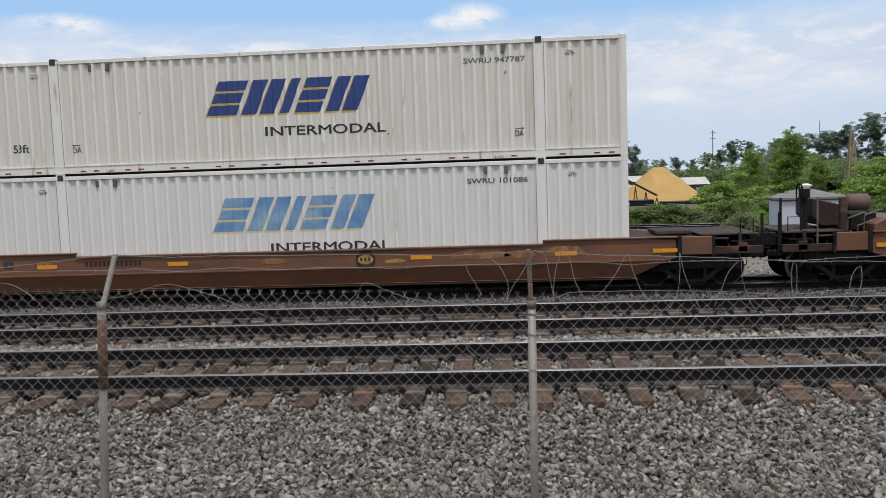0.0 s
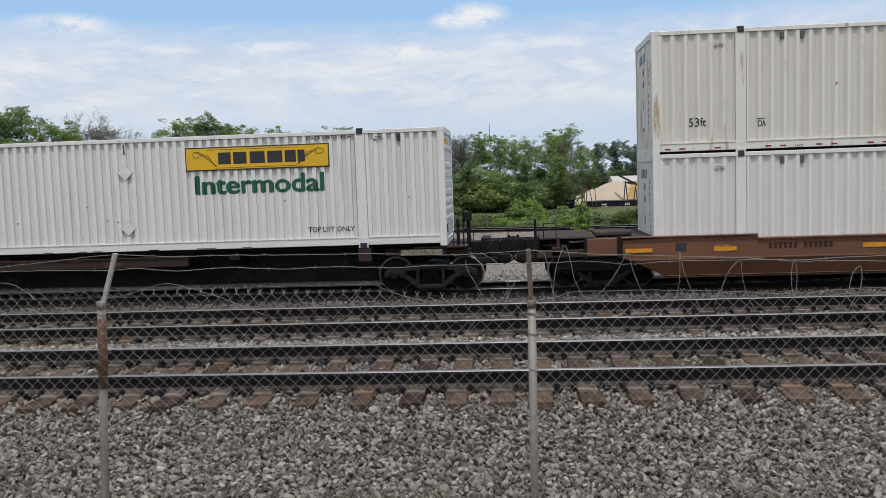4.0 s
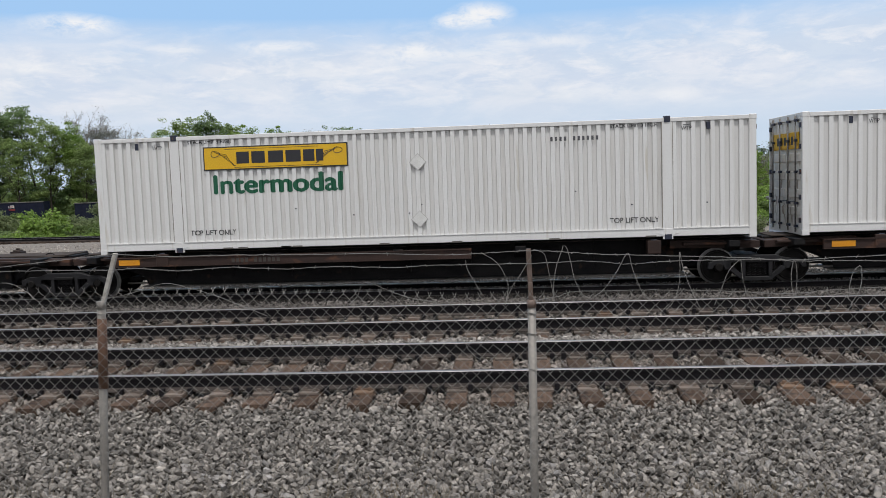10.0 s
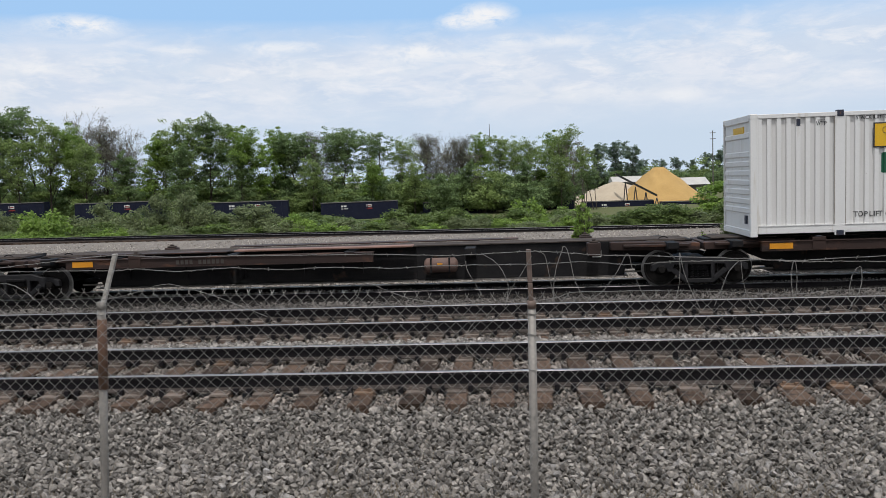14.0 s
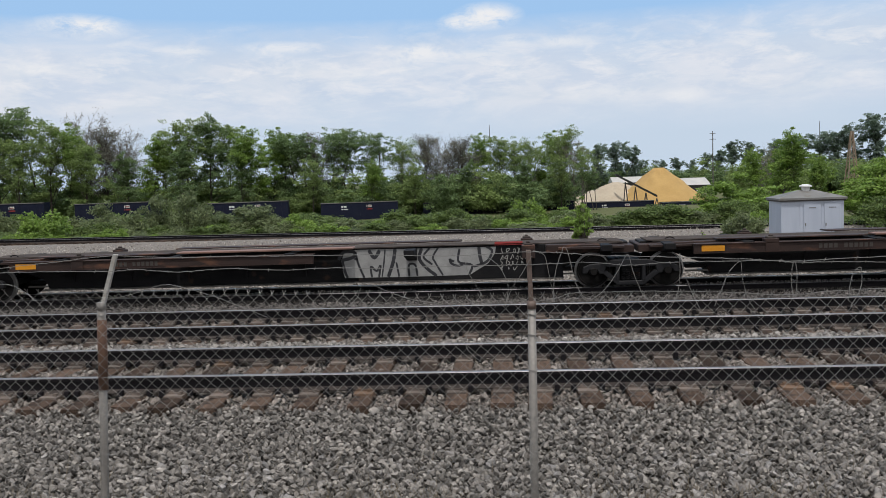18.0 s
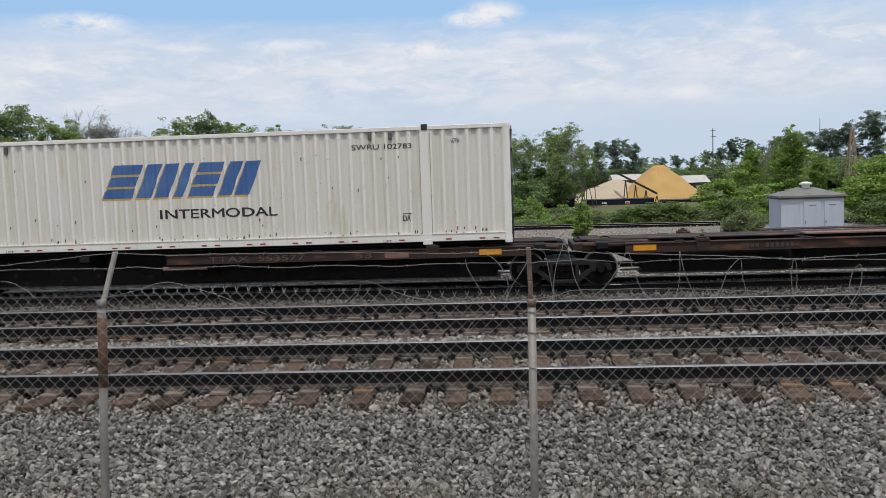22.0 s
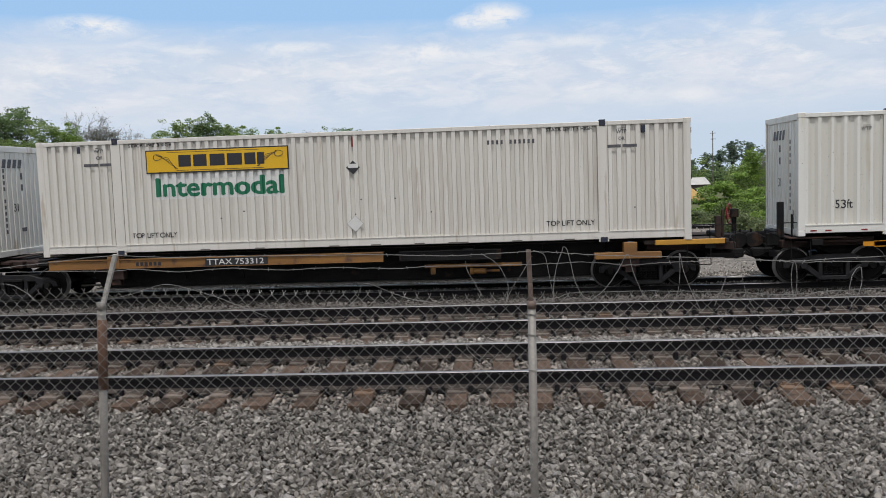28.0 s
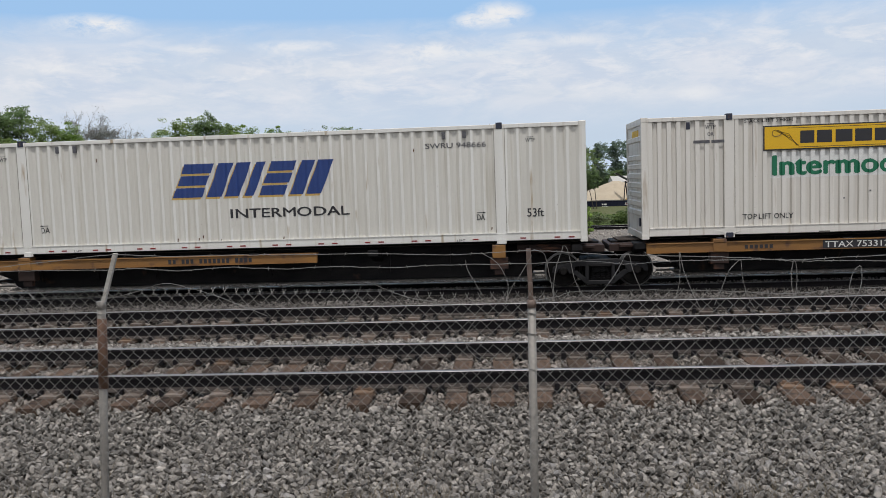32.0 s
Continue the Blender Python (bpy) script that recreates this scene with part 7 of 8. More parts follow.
def bush(seed, width, height, leaf, leaf_size, count, label):
    rng = np.random.default_rng(seed)
    b = thing("bush", label, "bush")
    wood, clumps = Shape(), []
    for k in range(26):
        a, f = rng.uniform(0, 6.28), rng.uniform(0, 1) ** 0.6
        tip = Vector((math.cos(a) * width / 2 * f, math.sin(a) * width / 2 * f * 0.8, height * rng.uniform(0.30, 1.0) * (1.05 - 0.45 * f * f)))
        mid = tip * 0.5 + Vector((rng.normal(0, .08), rng.normal(0, .08), .1))
        wood.tube([(tip.x * .15, tip.y * .15, -.15), mid, tip], 0.022, 4, 0.006)
        clumps.append((tuple(tip * 0.9), width * rng.uniform(.10, .17), int(count / 26 * rng.uniform(.6, 1.4))))
        clumps.append((tuple(mid), width * rng.uniform(.10, .17), int(count / 40)))
    part("woody_base", wood, M_BARK, b, "thin stems")
    v, t = leaf_cloud(clumps, leaf_size, rng)
    part("foliage", raw_mesh("foliage", v, t, leaf), leaf, b, "leaves")
    return b


def scaled(x, y, z, k, turn, kz=None):
    return Matrix.LocRotScale((x, y, z), Euler((0, 0, radians(turn))), (k, k, kz or k))


def place_copy(ob, m):
    """A copy at the pose and size of m, whatever the first one's own size."""
    return copy_thing(ob, m @ Matrix.Diagonal((1 / ob.scale.x, 1 / ob.scale.y, 1 / ob.scale.z, 1)))


def across(u, d):
    """The x of a place at y = d on the bearing u, given as a share of the half angle of sight."""
    return d * math.tan(math.atan(u * 0.5193) - radians(4.747))


def level(u, v, d):
    """The height of a place at y = d on the bearing u and at the elevation v, in the same shares."""
    lift = v * 0.5193 - 0.0346 * u * 0.5193
    return 2.03 + d * (lift - math.tan(radians(4.72)))


def build_woods():
    protos = [
        tree(1, 16, 9, M_LEAF_DARK, M_BARK, 44, 0.145, 0.2, "tall dark green leafy tree in the tree line"),
        tree(2, 15, 10, M_LEAF, M_BARK, 31, 0.145, 0.22, "broad mid green leafy tree in the tree line"),
        tree(3, 14, 9, M_LEAF_BRIGHT, M_BARK, 38, 0.145, 0.2, "fresh bright green leafy tree in the tree line"),
        tree(4, 15, 11, M_LEAF_GREY, M_PALE_BARK, 5, 0.09, 0.2, "nearly bare grey tree with young leaves", bare=True),
        tree(5, 16, 9, M_LEAF, M_PALE_BARK, 17, 0.14, 0.42, "slender tree with several pale stems", stems=3),
        tree(6, 14, 11, M_LEAF_GREY, M_BARK, 12, 0.10, 0.18, "sparse brown-grey tree just coming into leaf", bare=True),
        tree(7, 17, 8, M_LEAF_HAZY, M_BARK, 32, 0.18, 0.5, "tall far tree with a bare lower trunk"),
        tree(8, 16, 10, M_LEAF_HAZY, M_BARK, 44, 0.18, 0.12, "leafy tree of the far woods, haze in its blue-green"),
        tree(9, 15, 9, M_LEAF_DARK, M_BARK, 20, 0.15, 0.45, "open-crowned tree whose leaves lie in flat tiers", stems=2),
    ]
    tall = [max(v.co.z for o in p.children for v in o.data.vertices) * 0.97 for p in protos]
    # bearing, elevation of the top, distance, kind, turn
    rows = [(-1.04, .335, 165, 0, 10), (-.99, .33, 168, 0, 200), (-.91, .325, 176, 8, 40), (-.88, .29, 168, 1, 80), (-.84, .28, 172, 2, 15), (-.79, .318, 180, 3, 140), (-.745, .28, 176, 5, 75), (-.71, .28, 178, 3, 200), (-.66, .255, 170, 2, 60),
            (-.62, .262, 172, 1, 130), (-.565, .295, 170, 1, 240), (-.52, .308, 172, 0, 10), (-.475, .28, 176, 1, 100), (-.42, .272, 170, 2, 320), (-.385, .272, 174, 2, 120), (-.35, .262, 176, 0, 20), (-.31, .262, 176, 8, 75), (-.27, .262, 180, 5, 160),
            (-.235, .262, 176, 8, 250), (-.195, .272, 182, 8, 33), (-.145, .262, 178, 8, 90), (-.085, .25, 180, 4, 270), (-.03, .258, 184, 5, 45), (.02, .26, 182, 3, 300), (.05, .25, 178, 5, 210), (.09, .258, 182, 2, 150),
            (.13, .252, 184, 1, 30), (.165, .238, 180, 1, 120), (.20, .248, 186, 4, 20), (.24, .262, 188, 2, 110), (.285, .275, 186, 4, 190), (.30, .25, 184, 3, 75), (.322, .225, 176, 4, 300), (.345, .18, 174, 8, 40),
            (.355, .235, 300, 0, 30), (.40, .24, 310, 0, 10), (.425, .23, 300, 1, 90), (.455, .20, 340, 2, 10), (.49, .20, 340, 0, 140), (.53, .205, 340, 1, 200), (.565, .20, 340, 0, 45), (.60, .215, 330, 6, 45), (.63, .222, 320, 0, 20),
            (.655, .242, 300, 6, 300), (.695, .24, 300, 6, 100), (.73, .225, 260, 1, 120), (.765, .245, 250, 1, 240), (.80, .25, 260, 0, 30), (.84, .258, 255, 0, 100), (.885, .262, 250, 1, 200), (.935, .278, 250, 0, 330),
            (.755, .265, 80, 2, 40), (.70, .20, 88, 2, 70), (.735, .235, 86, 3, 200), (.715, .225, 76, 2, 160), (.80, .235, 82, 2, 250), (.853, .21, 78, 2, 300), (.67, .19, 84, 1, 10), (.98, .30, 245, 0, 210), (1.03, .31, 240, 1, 90), (-1.12, .33, 165, 1, 200), (1.1, .31, 235, 0, 10),
            (-.95, .25, 164, 1, 33), (-.80, .24, 166, 1, 99), (-.70, .22, 166, 0, 180), (-.58, .24, 164, 0, 222), (-.45, .23, 165, 0, 12), (-.29, .20, 168, 1, 66), (-.16, .20, 170, 2, 0), (-.06, .19, 170, 1, 111), (.06, .20, 172, 0, 222), (.19, .20, 174, 0, 180), (.27, .21, 176, 1, 10)]
    used = [False] * len(protos)
    for u, v, d, k, turn in rows:
        # beyond 235 m the crowns carry haze in their colour
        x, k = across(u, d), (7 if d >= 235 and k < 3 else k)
        base = ground_height(x, d) - .2
        s = (level(u, v, d) - base) / tall[k]
        m = scaled(x, d, base, s * (1.0 if d < 220 else 1.1), turn, s)
        if not used[k]:
            protos[k].matrix_basis, used[k] = m, True
        else:
            place_copy(protos[k], m)
    # undergrowth and saplings that close the foot of the tree line
    shrub = bush(31, 9, 8, M_LEAF_DARK, 0.2, 2600, "dark undergrowth at the foot of the trees")
    shrub_2 = bush(32, 10, 9, M_LEAF, 0.2, 2600, "green undergrowth at the foot of the trees")
    rng = random.Random(8)
    first = [True, True]
    for k in range(150):
        u = -1.08 + (k % 60) * (1.36 / 60) + rng.uniform(-.01, .01)
        d = 178 + rng.uniform(-8, 14)
        j = rng.random() < 0.45
        x = across(u, d)
        m = scaled(x, d, ground_height(x, d) - .3, rng.uniform(.9, 1.3), rng.uniform(0, 360), rng.uniform(.75, 1.45))
        if first[j]:
            (shrub, shrub_2)[j].matrix_basis, first[j] = m, False
        else:
            place_copy((shrub, shrub_2)[j], m)
    for k in range(44):
        u = .30 + k * (.80 / 44)
        d = (225 if u > .7 else 310) + rng.uniform(-10, 14)
        x = across(u, d)
        place_copy(shrub if rng.random() < .6 else shrub_2, scaled(x, d, ground_height(x, d) - .3, rng.uniform(1.2, 1.8), rng.uniform(0, 360), rng.uniform(.9, 1.5)))


def build_bushes():
    protos = [bush(21, 3.4, 1.5, M_BUSH, 0.075, 2600, "green bramble bush behind the far track"), bush(22, 3.0, 1.1, M_BUSH_PALE, 0.065, 2400, "pale green low bush behind the far track"),
              bush(23, 4.0, 2.4, M_BUSH_PALE, 0.08, 3200, "tall pale green shrub behind the far track"), bush(24, 2.6, 1.1, M_LEAF_BRIGHT, 0.07, 2000, "bright green vine-covered bush behind the far track"),
              bush(25, 5.0, 4.4, M_LEAF_BRIGHT, 0.11, 4200, "large rounded green shrub by the hut"), bush(26, 0.8, 1.4, M_LEAF_BRIGHT, 0.045, 900, "bright green sapling beside the gravel")]
    used = [False] * len(protos)
    rng = random.Random(3)

    def put(k, x, y, s, kz=None):
        m = scaled(x, y, ground_height(x, y) - .05, s, rng.uniform(0, 360), kz or s)
        if not used[k]:
            protos[k].matrix_basis, used[k] = m, True
        else:
            place_copy(protos[k], m)

    def behind(x):
        return FAR_Y - FAR_SLANT * x

    x = -38.0
    while x < 14:
        put(rng.choice((0, 1, 1, 3, 3, 0)), x, behind(x) + 2.6 + rng.uniform(-.3, 1.4), rng.uniform(.7, 1.1), rng.uniform(.4, .95))
        x += rng.uniform(1.1, 1.7)
    x = -42.0
    while x < 16:
        put(rng.choice((0, 1, 3, 0)), x, behind(x) + 6.0 + rng.uniform(-1, 3), rng.uniform(1.0, 1.4), rng.uniform(.5, 1.05))
        x += rng.uniform(1.4, 2.1)
    x = -50.0
    while x < 20:
        put(rng.choice((0, 1, 0, 3)), x, behind(x) + 12.0 + rng.uniform(-2, 3), rng.uniform(1.2, 1.7), rng.uniform(.5, 1.0))
        x += rng.uniform(1.8, 2.8)
    # bearing, elevation of the top, distance, kind, width
    for u, v, d, k, w in ((-.57, .135, 60, 2, .9), (-.64, .125, 62, 2, .8), (-.53, .105, 61, 2, .7), (-.44, .10, 56, 2, 1.15), (-.40, .10, 55, 2, 1.0), (-.90, .092, 57, 3, 1.6), (-.33, .085, 54, 3, 1.1), (-.76, .11, 62, 2, .9), (-.70, .08, 60, 1, 1.3),
                          (.19, .12, 60, 3, 1.1), (.17, .09, 57, 0, 1.2), (.27, .085, 60, 0, 1.2), (.285, .10, 66, 4, .7), (.655, .18, 62, 4, 1.0), (.70, .135, 58, 4, 1.0), (.62, .125, 60, 4, .8),
                          (.80, .14, 66, 4, 1.2), (.74, .15, 64, 4, 1.0), (.56, .09, 54, 0, 1.2), (.50, .086, 54, 0, 1.1), (.45, .082, 56, 1, 1.2), (.40, .08, 56, 3, 1.1), (.35, .082, 55, 0, 1.0),
                          (.685, .087, 38, 1, .75), (.66, .07, 39, 1, .5), (.97, .17, 58, 4, 1.0), (1.0, .20, 55, 4, 1.1), (.985, .12, 44, 0, .9), (1.03, .12, 42, 0, 1.0), (.945, .075, 50, 3, 1.0), (1.0, .24, 75, 4, 1.2)):
        x = across(u, d)
        tall = (1.5, 1.1, 2.4, 1.1, 4.4)[k]
        put(k, x, d, w, (level(u, v, d) - ground_height(x, d)) / tall)
    # rough growth in front of the standing cars
    for k in range(64):
        u, d = -1.06 + k * .033 + rng.uniform(-.012, .012), rng.uniform(112, 140)
        x = across(u, d)
        k_ = rng.choice((0, 0, 1, 3))
        put(k_, x, d, rng.uniform(2.0, 3.0), (level(u, rng.uniform(.058, .08), d) - ground_height(x, d)) / (1.5, 1.1, 2.4, 1.1)[k_])
    put(5, across(.318, 38), 38, 1.2, 1.75), put(5, across(.31, 38.5), 38.5, .9, .8), put(5, across(.59, 35), 35, .6, .5), put(5, across(.905, 33), 33, .7, .5)
    # low weeds along the edge of the gravel
    g = np.random.default_rng(2)
    xs = g.uniform(-42, 26, 6500)
    ys = FAR_Y - FAR_SLANT * xs + 1.2 + 19 * g.uniform(0, 1, 6500) ** 1.4
    clumps = [((a, b, ground_height(a, b) + .14), .28, 5) for a, b in zip(xs, ys)]
    v, t = leaf_cloud(clumps, 0.075, g)
    tagged(part("weeds", raw_mesh("weeds", v, t, M_BUSH), M_BUSH), "rank green weeds covering the far bank", "weeds", kind="stuff")


# ---- far things ----
def build_far_track():
    a = math.degrees(math.atan(-FAR_SLANT))
    tr = thing("track_4", "rusty far track on pale gravel", "railway track", kind="structure", at=pose(0, FAR_Y, -0.955, 0, 0, a))
    for side in (-1, 1):
        part("rail", rail_mesh(-70, 40), M_RAIL, tr, "dark rusty rail", at=(0, side * GAUGE / 2, 0))
    for x in np.arange(-44, 30, 0.55):
        part("tie", TIE_MESHES[int(x * 7) % 6], M_TIE, tr, at=(float(x), 0, -0.20))


def build_hut():
    """A small steel relay hut with a hipped roof and a vent."""
    h = thing("relay_hut", "pale blue-grey steel relay hut with hipped roof", "hut", at=pose(10.58, 31.9, -1.1, 0, 0, 0))
    w, d, z = 1.08, 0.72, 1.93
    part("body", Shape().box(-w, w, -d, d, 0, z), M_SHED, h, bevel=0.02)
    part("plinth", Shape().box(-w - .06, w + .06, -d - .06, d + .06, -.1, .12), M_ROOF, h, "concrete plinth", bevel=0.02)
    for x in (-w + .02, -.42, .34, w - .02):
        part("seam", Shape().box(x - .014, x + .014, -d - .012, -d, .12, z), M_SHED, h)
    for x0, x1 in ((-.30, .28), (.40, .96)):
        door = part("door", Shape().box(x0, x1, -d - .03, -d - .002, .18, z - .12), M_SHED, h, "grey-blue steel door", bevel=0.008)
        part("door_vent", Shape().box((x0 + x1) / 2 - .12, (x0 + x1) / 2 + .12, -d - .036, -d - .028, z - .30, z - .27), M_SHED_ROOF, door)
        part("door_handle", Shape().box(x0 + .04, x0 + .07, -d - .05, -d - .028, 1.0, 1.10), M_SHED_ROOF, door)
    part("notice", Shape().box(-.92, -.82, -d - .008, -d, .55, .70), M_PALE, h)
    # dark band added for the shadow that the eaves cast on the walls
    part("fascia", Shape().box(-w - .05, w + .05, -d - .05, d + .05, z - .05, z - .002), M_BARN, h, "shadow of the eaves as a dark strip")
    e = .09
    v = [(-w - e, -d - e, z), (w + e, -d - e, z), (w + e, d + e, z), (-w - e, d + e, z), (-w - e, -d - e, z + .07), (w + e, -d - e, z + .07), (w + e, d + e, z + .07), (-w - e, d + e, z + .07), (-.25, 0, z + .34), (.25, 0, z + .34)]
    part("roof", Shape().add(v, [(3, 2, 1, 0), (0, 1, 5, 4), (1, 2, 6, 5), (2, 3, 7, 6), (3, 0, 4, 7), (4, 5, 9, 8), (5, 6, 9), (6, 7, 8, 9), (7, 4, 8)]), M_SHED_ROOF, h, "grey hipped metal roof")
    part("roof_vent", Shape().spin([(z + .30, 0), (z + .30, .14), (z + .44, .14), (z + .44, .22), (z + .49, .22), (z + .54, .08), (z + .54, 0)], 14, "z"), M_PALE, h, "white roof vent")


def build_gondolas():
    """Dark blue open cars standing on a siding behind the bushes."""
    g = thing("gondola_car", "dark blue open gondola car standing behind bushes", "railway car", "parked gondola cars")
    length, hgt = 14.8, 4.0
    part("side", Shape().box(0, length, -1.5, -1.42, -hgt + .6, 0).box(0, length, 1.42, 1.5, -hgt + .6, 0), M_GONDOLA, g)
    part("end", Shape().box(0, .08, -1.42, 1.42, -hgt + .6, 0).box(length - .08, length, -1.42, 1.42, -hgt + .6, 0), M_GONDOLA, g)
    part("bottom", Shape().box(.1, length - .1, -1.42, 1.42, -hgt + .55, -hgt + .7), M_GONDOLA, g)
    part("rim", Shape().box(-.05, length + .05, -1.58, -1.40, -.10, .03), M_SHED_ROOF, g, "worn pale top rim", bevel=0.01)
    for x in np.arange(1.2, length, 1.55):
        part("side_post", Shape().box(x - .06, x + .06, -1.58, -1.5, -hgt + .6, -.1), M_GONDOLA, g)
    part("white_mark", Shape().box(3.9, 4.9, -1.53, -1.505, -.95, -.62).box(3.9, 5.2, -1.53, -1.505, -1.35, -1.2), M_PALE, g, "pale painted mark")
    part("red_mark", Shape().box(8.75, 9.7, -1.54, -1.51, -1.0, -.55), M_PALE, g, "red and white painted mark")
    part("red_mark_band", Shape().box(8.75, 9.85, -1.55, -1.52, -1.45, -1.2).box(8.85, 9.6, -1.56, -1.53, -.88, -.70), M_RED, g)
    for x in (1.9, length - 1.9):
        part("truck_block", Shape().box(x - 1.1, x + 1.1, -1.05, 1.05, -hgt + .1, -hgt + .55), M_BLACK_STEEL, g, bevel=0.05)
        for wx in (-.85, .85):
            part("wheel", Shape().spin([(-.8, 0), (-.8, .42), (.8, .42), (.8, 0)], 16, at=(x + wx, 0, -hgt + .15)), M_WHEEL, g)
    places = [(-.523, .102, 157), (-.271, .102, 163), (-.042, .104, 173), (-.82, .100, 150), (-1.08, .097, 146), (.875, .126, 150), (.137, .105, 180), (.318, .106, 184), (.494, .107, 186)]
    for i, (u, v, d) in enumerate(places):
        m = pose(across(u, d), d, level(u, v, d), 0, 0, 9 if i < 5 else 0)
        if i == 0:
            g.matrix_basis = m
        else:
            place_copy(g, m)


def build_mill():
    """A yellow heap of sawdust among low roofs and a conveyor."""
    d = 200.0
    heap = thing("sawdust_pile", "tall cone of yellow sawdust beside low sheds", "sawdust pile", at=(across(.491, d), d, -5.2))
    rng = np.random.default_rng(3)
    sh, n = Shape(), 40
    rows = []
    for j, f in enumerate(np.linspace(0, 1, 12)):
        for i in range(n):
            a = i * math.tau / n
            r = 10.5 * (1 - f) * (1 + .04 * math.sin(3 * a + 1) + .02 * rng.normal()) + 1.1 * f
            rows.append((r * math.cos(a) * 1.02, r * math.sin(a), 7.95 * (f ** .97) + .12 * rng.normal() * (f < .95)))
    sh.add(rows, [(j * n + i, j * n + (i + 1) % n, (j + 1) * n + (i + 1) % n, (j + 1) * n + i) for j in range(11) for i in range(n)] + [tuple(range(11 * n, 12 * n))])
    part("cone", sh, M_SAND, heap, smooth=True)

    chips = thing("chip_pile", "low cone of pale wood chips beside the sawdust", "wood chip pile", at=(across(.394, 205), 205, -5.3))
    cone, n, chip_top = Shape(), 32, level(.394, .151, 205) + 5.3
    for f in np.linspace(0, 1, 8):
        for i in range(n):
            a = i * math.tau / n
            r = 13.0 * (1 - f) * (1 + .05 * math.sin(2 * a + 2) + .02 * rng.normal()) + .8 * f
            cone.v.append((r * math.cos(a), r * math.sin(a), chip_top * f + .1 * rng.normal() * (f < .95)))
    cone.f += [(j * n + i, j * n + (i + 1) % n, (j + 1) * n + (i + 1) % n, (j + 1) * n + i) for j in range(7) for i in range(n)] + [tuple(range(7 * n, 8 * n))]
    part("cone", cone, M_CHIPS, chips, smooth=True)

    def shed(u0, u1, v_eave, v_ridge, d, deep, label, turn=0, roof=M_ROOF):
        """A low shed between two bearings, with the elevations of its eaves and ridge."""
        x0, x1 = across(u0, d), across(u1, d)
        w, um, base = x1 - x0, (u0 + u1) / 2, ground_height(0, d) - .3
        wall = level(um, v_eave, d) - base
        ridge = level(um, v_ridge, d + deep / 2) - base
        s = thing("mill_shed", label, "shed", "low mill sheds", at=pose((x0 + x1) / 2, d + deep / 2, base, 0, 0, turn))
        part("wall", Shape().box(-w / 2, w / 2, -deep / 2, deep / 2, 0, wall), M_BARN, s)
        v = [(-w / 2 - .4, -deep / 2 - .4, wall), (w / 2 + .4, -deep / 2 - .4, wall), (w / 2 + .4, deep / 2 + .4, wall), (-w / 2 - .4, deep / 2 + .4, wall), (-w / 2 - .4, 0, ridge), (w / 2 + .4, 0, ridge)]
        part("roof", Shape().add(v, [(0, 1, 5, 4), (2, 3, 4, 5), (1, 2, 5), (3, 0, 4), (3, 2, 1, 0)]), roof, s, "metal roof")
        for x in np.arange(-w / 2 + 1.5, w / 2 - 1, 4.0):
            part("window", Shape().box(x, x + 1.0, -deep / 2 - .05, -deep / 2 + .02, wall - 1.9, wall - 1.0), M_PALE, s)

    shed(.535, .605, .145, .161, 270, 16, "long low building with a pale roof")
    shed(.39, .46, .150, .163, 280, 14, "long low building with a pale roof")
    conv = thing("conveyor", "long slanted conveyor gallery beside the sawdust", "conveyor", at=(0, 0, 0))
    ends_ = ((across(.395, 196), 196, level(.395, .162, 196)), (across(.487, 180), 180, level(.487, .115, 180)))
    part("gallery", Shape().add([(x, y + dy, z + dz) for x, y, z in ends_ for dy, dz in ((0, .3), (1.4, .3), (1.4, .7), (0, .7))], [(0, 1, 5, 4), (1, 2, 6, 5), (2, 3, 7, 6), (3, 0, 4, 7), (3, 2, 1, 0), (4, 5, 6, 7)]), M_BARN, conv)
    part("gallery_roof", Shape().add([(x, y + dy, z + .72) for x, y, z in ends_ for dy in (-.2, 1.6)], [(0, 1, 3, 2)]), M_ROOF, conv)
    for f in (.25, .5, .75, 1.0):
        x, y, z = (p + (q - p) * f for p, q in zip(*ends_))
        part("trestle", Shape().tube([(x - .5, y + .7, -5.5), (x, y + .7, z)], .12, 6).tube([(x + .5, y + .7, -5.5), (x, y + .7, z)], .12, 6), M_BARN, conv)
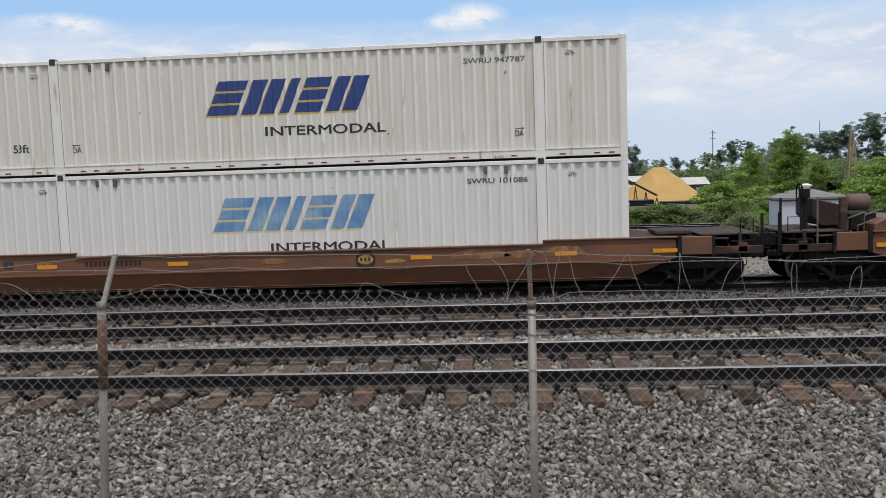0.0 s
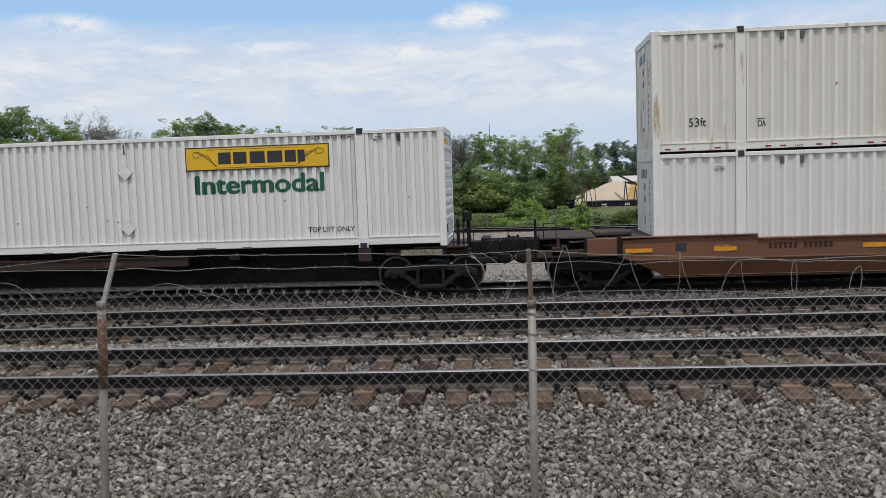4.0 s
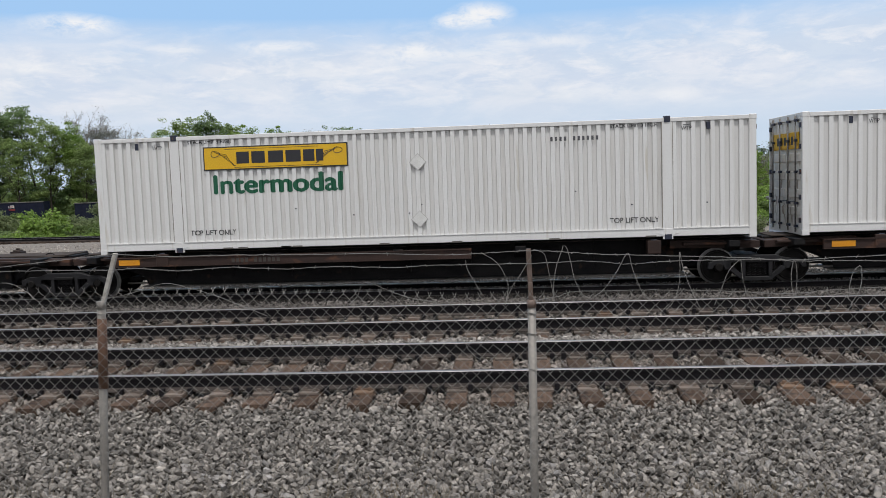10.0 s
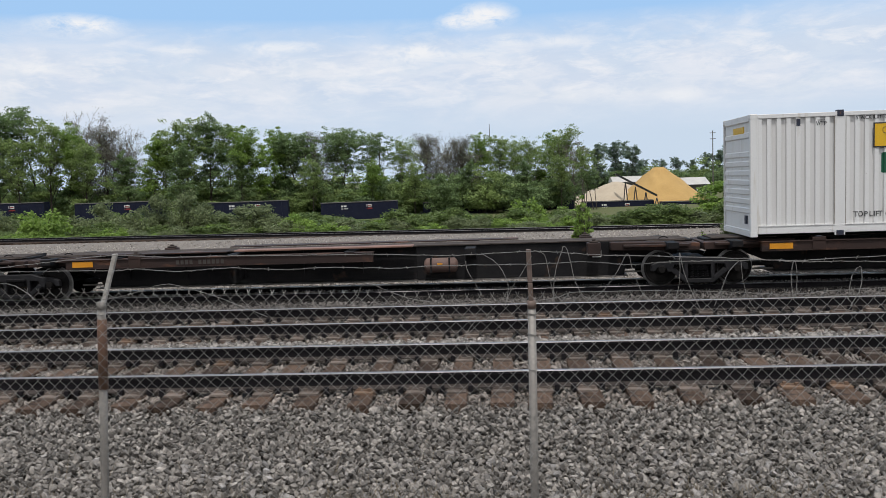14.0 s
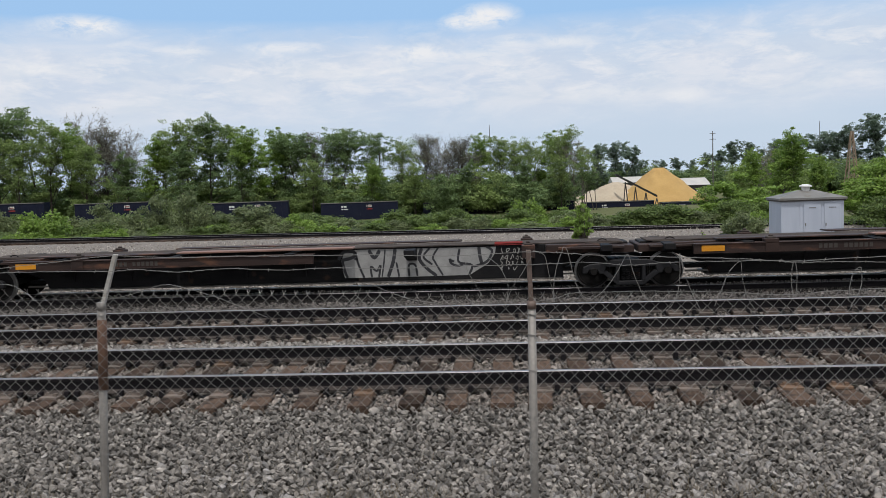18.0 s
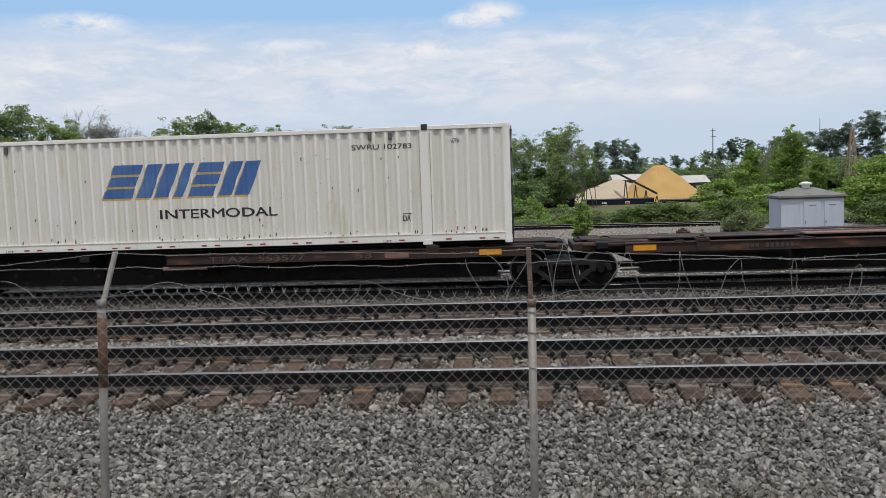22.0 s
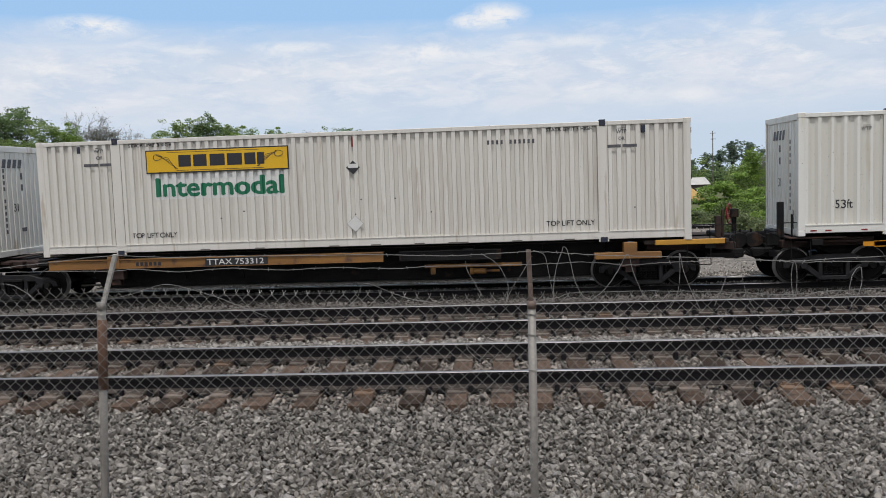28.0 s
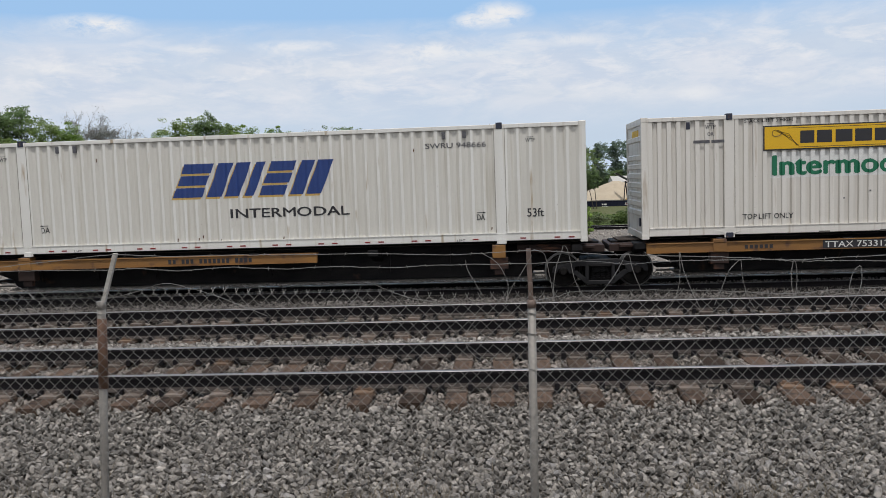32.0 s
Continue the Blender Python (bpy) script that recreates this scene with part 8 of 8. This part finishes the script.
    # poles and a lattice mast
    for u, dd, v, arms, name, label, cat in ((.613, 210, .263, 2, "utility_pole", "tall slim utility pole with short arms", "pole"), (.853, 320, .284, 0, "radio_mast", "thin mast above the trees", "mast"), (.113, 340, .278, 0, "radio_mast", "thin mast above the trees", "mast")):
        top = level(u, v, dd) + 5.3
        p = thing(name, label, cat, at=(across(u, dd), dd, -5.3))
        part("shaft", Shape().tube([(0, 0, 0), (0, 0, top)], .15 if arms else .2, 8, .10 if arms else .1), M_GREY_STEEL, p)
        for k in range(arms):
            part("crossarm", Shape().box(-.7, .7, -.08, .08, top - .6 - 1.4 * k, top - .48 - 1.4 * k), M_GREY_STEEL, p)
    dd = 140
    m = thing("lattice_tower", "rusty red lattice tower behind trees", "tower", at=(across(.925, dd), dd, -5.2))
    legs = [(-1.15, -1.15), (1.15, -1.15), (1.15, 1.15), (-1.15, 1.15)]
    H = level(.925, .262, dd) + 5.2
    for x, y in legs:
        part("leg", Shape().tube([(x, y, 0), (x * .12, y * .12, H)], .08, 5), M_TOWER, m)
    for k in range(12):
        f0, f1 = k / 12, (k + 1) / 12
        br = Shape()
        for (xa_, ya_), (xb_, yb_) in zip(legs, legs[1:] + legs[:1]):
            s0, s1 = 1 - .88 * f0, 1 - .88 * f1
            br.tube([(xa_ * s0, ya_ * s0, H * f0), (xb_ * s1, yb_ * s1, H * f1)], .04, 4).tube([(xa_ * s0, ya_ * s0, H * f0), (xb_ * s0, yb_ * s0, H * f0)], .035, 4)
        part("brace", br, M_TOWER, m)


# ---- build ----
build_train()
build_hut()
build_gondolas()
build_mill()
build_woods()
build_bushes()
build_fence()
build_weeds()
build_ballast()
build_track("track_1", TRACK_1, NEAR_TIES, (13, 22, 23), -60, 60, "near railway track on weathered timber ties")
build_track("track_2", TRACK_2, SECOND_TIES, (9,), -80, 80, "second railway track on weathered timber ties")
build_track("track_3", TRACK_3, jittered(-15.8, 11.5, 0.51, 3), (), -170, 170, "third railway track under the passing train", LOW - DROP)
build_far_track()
motions()
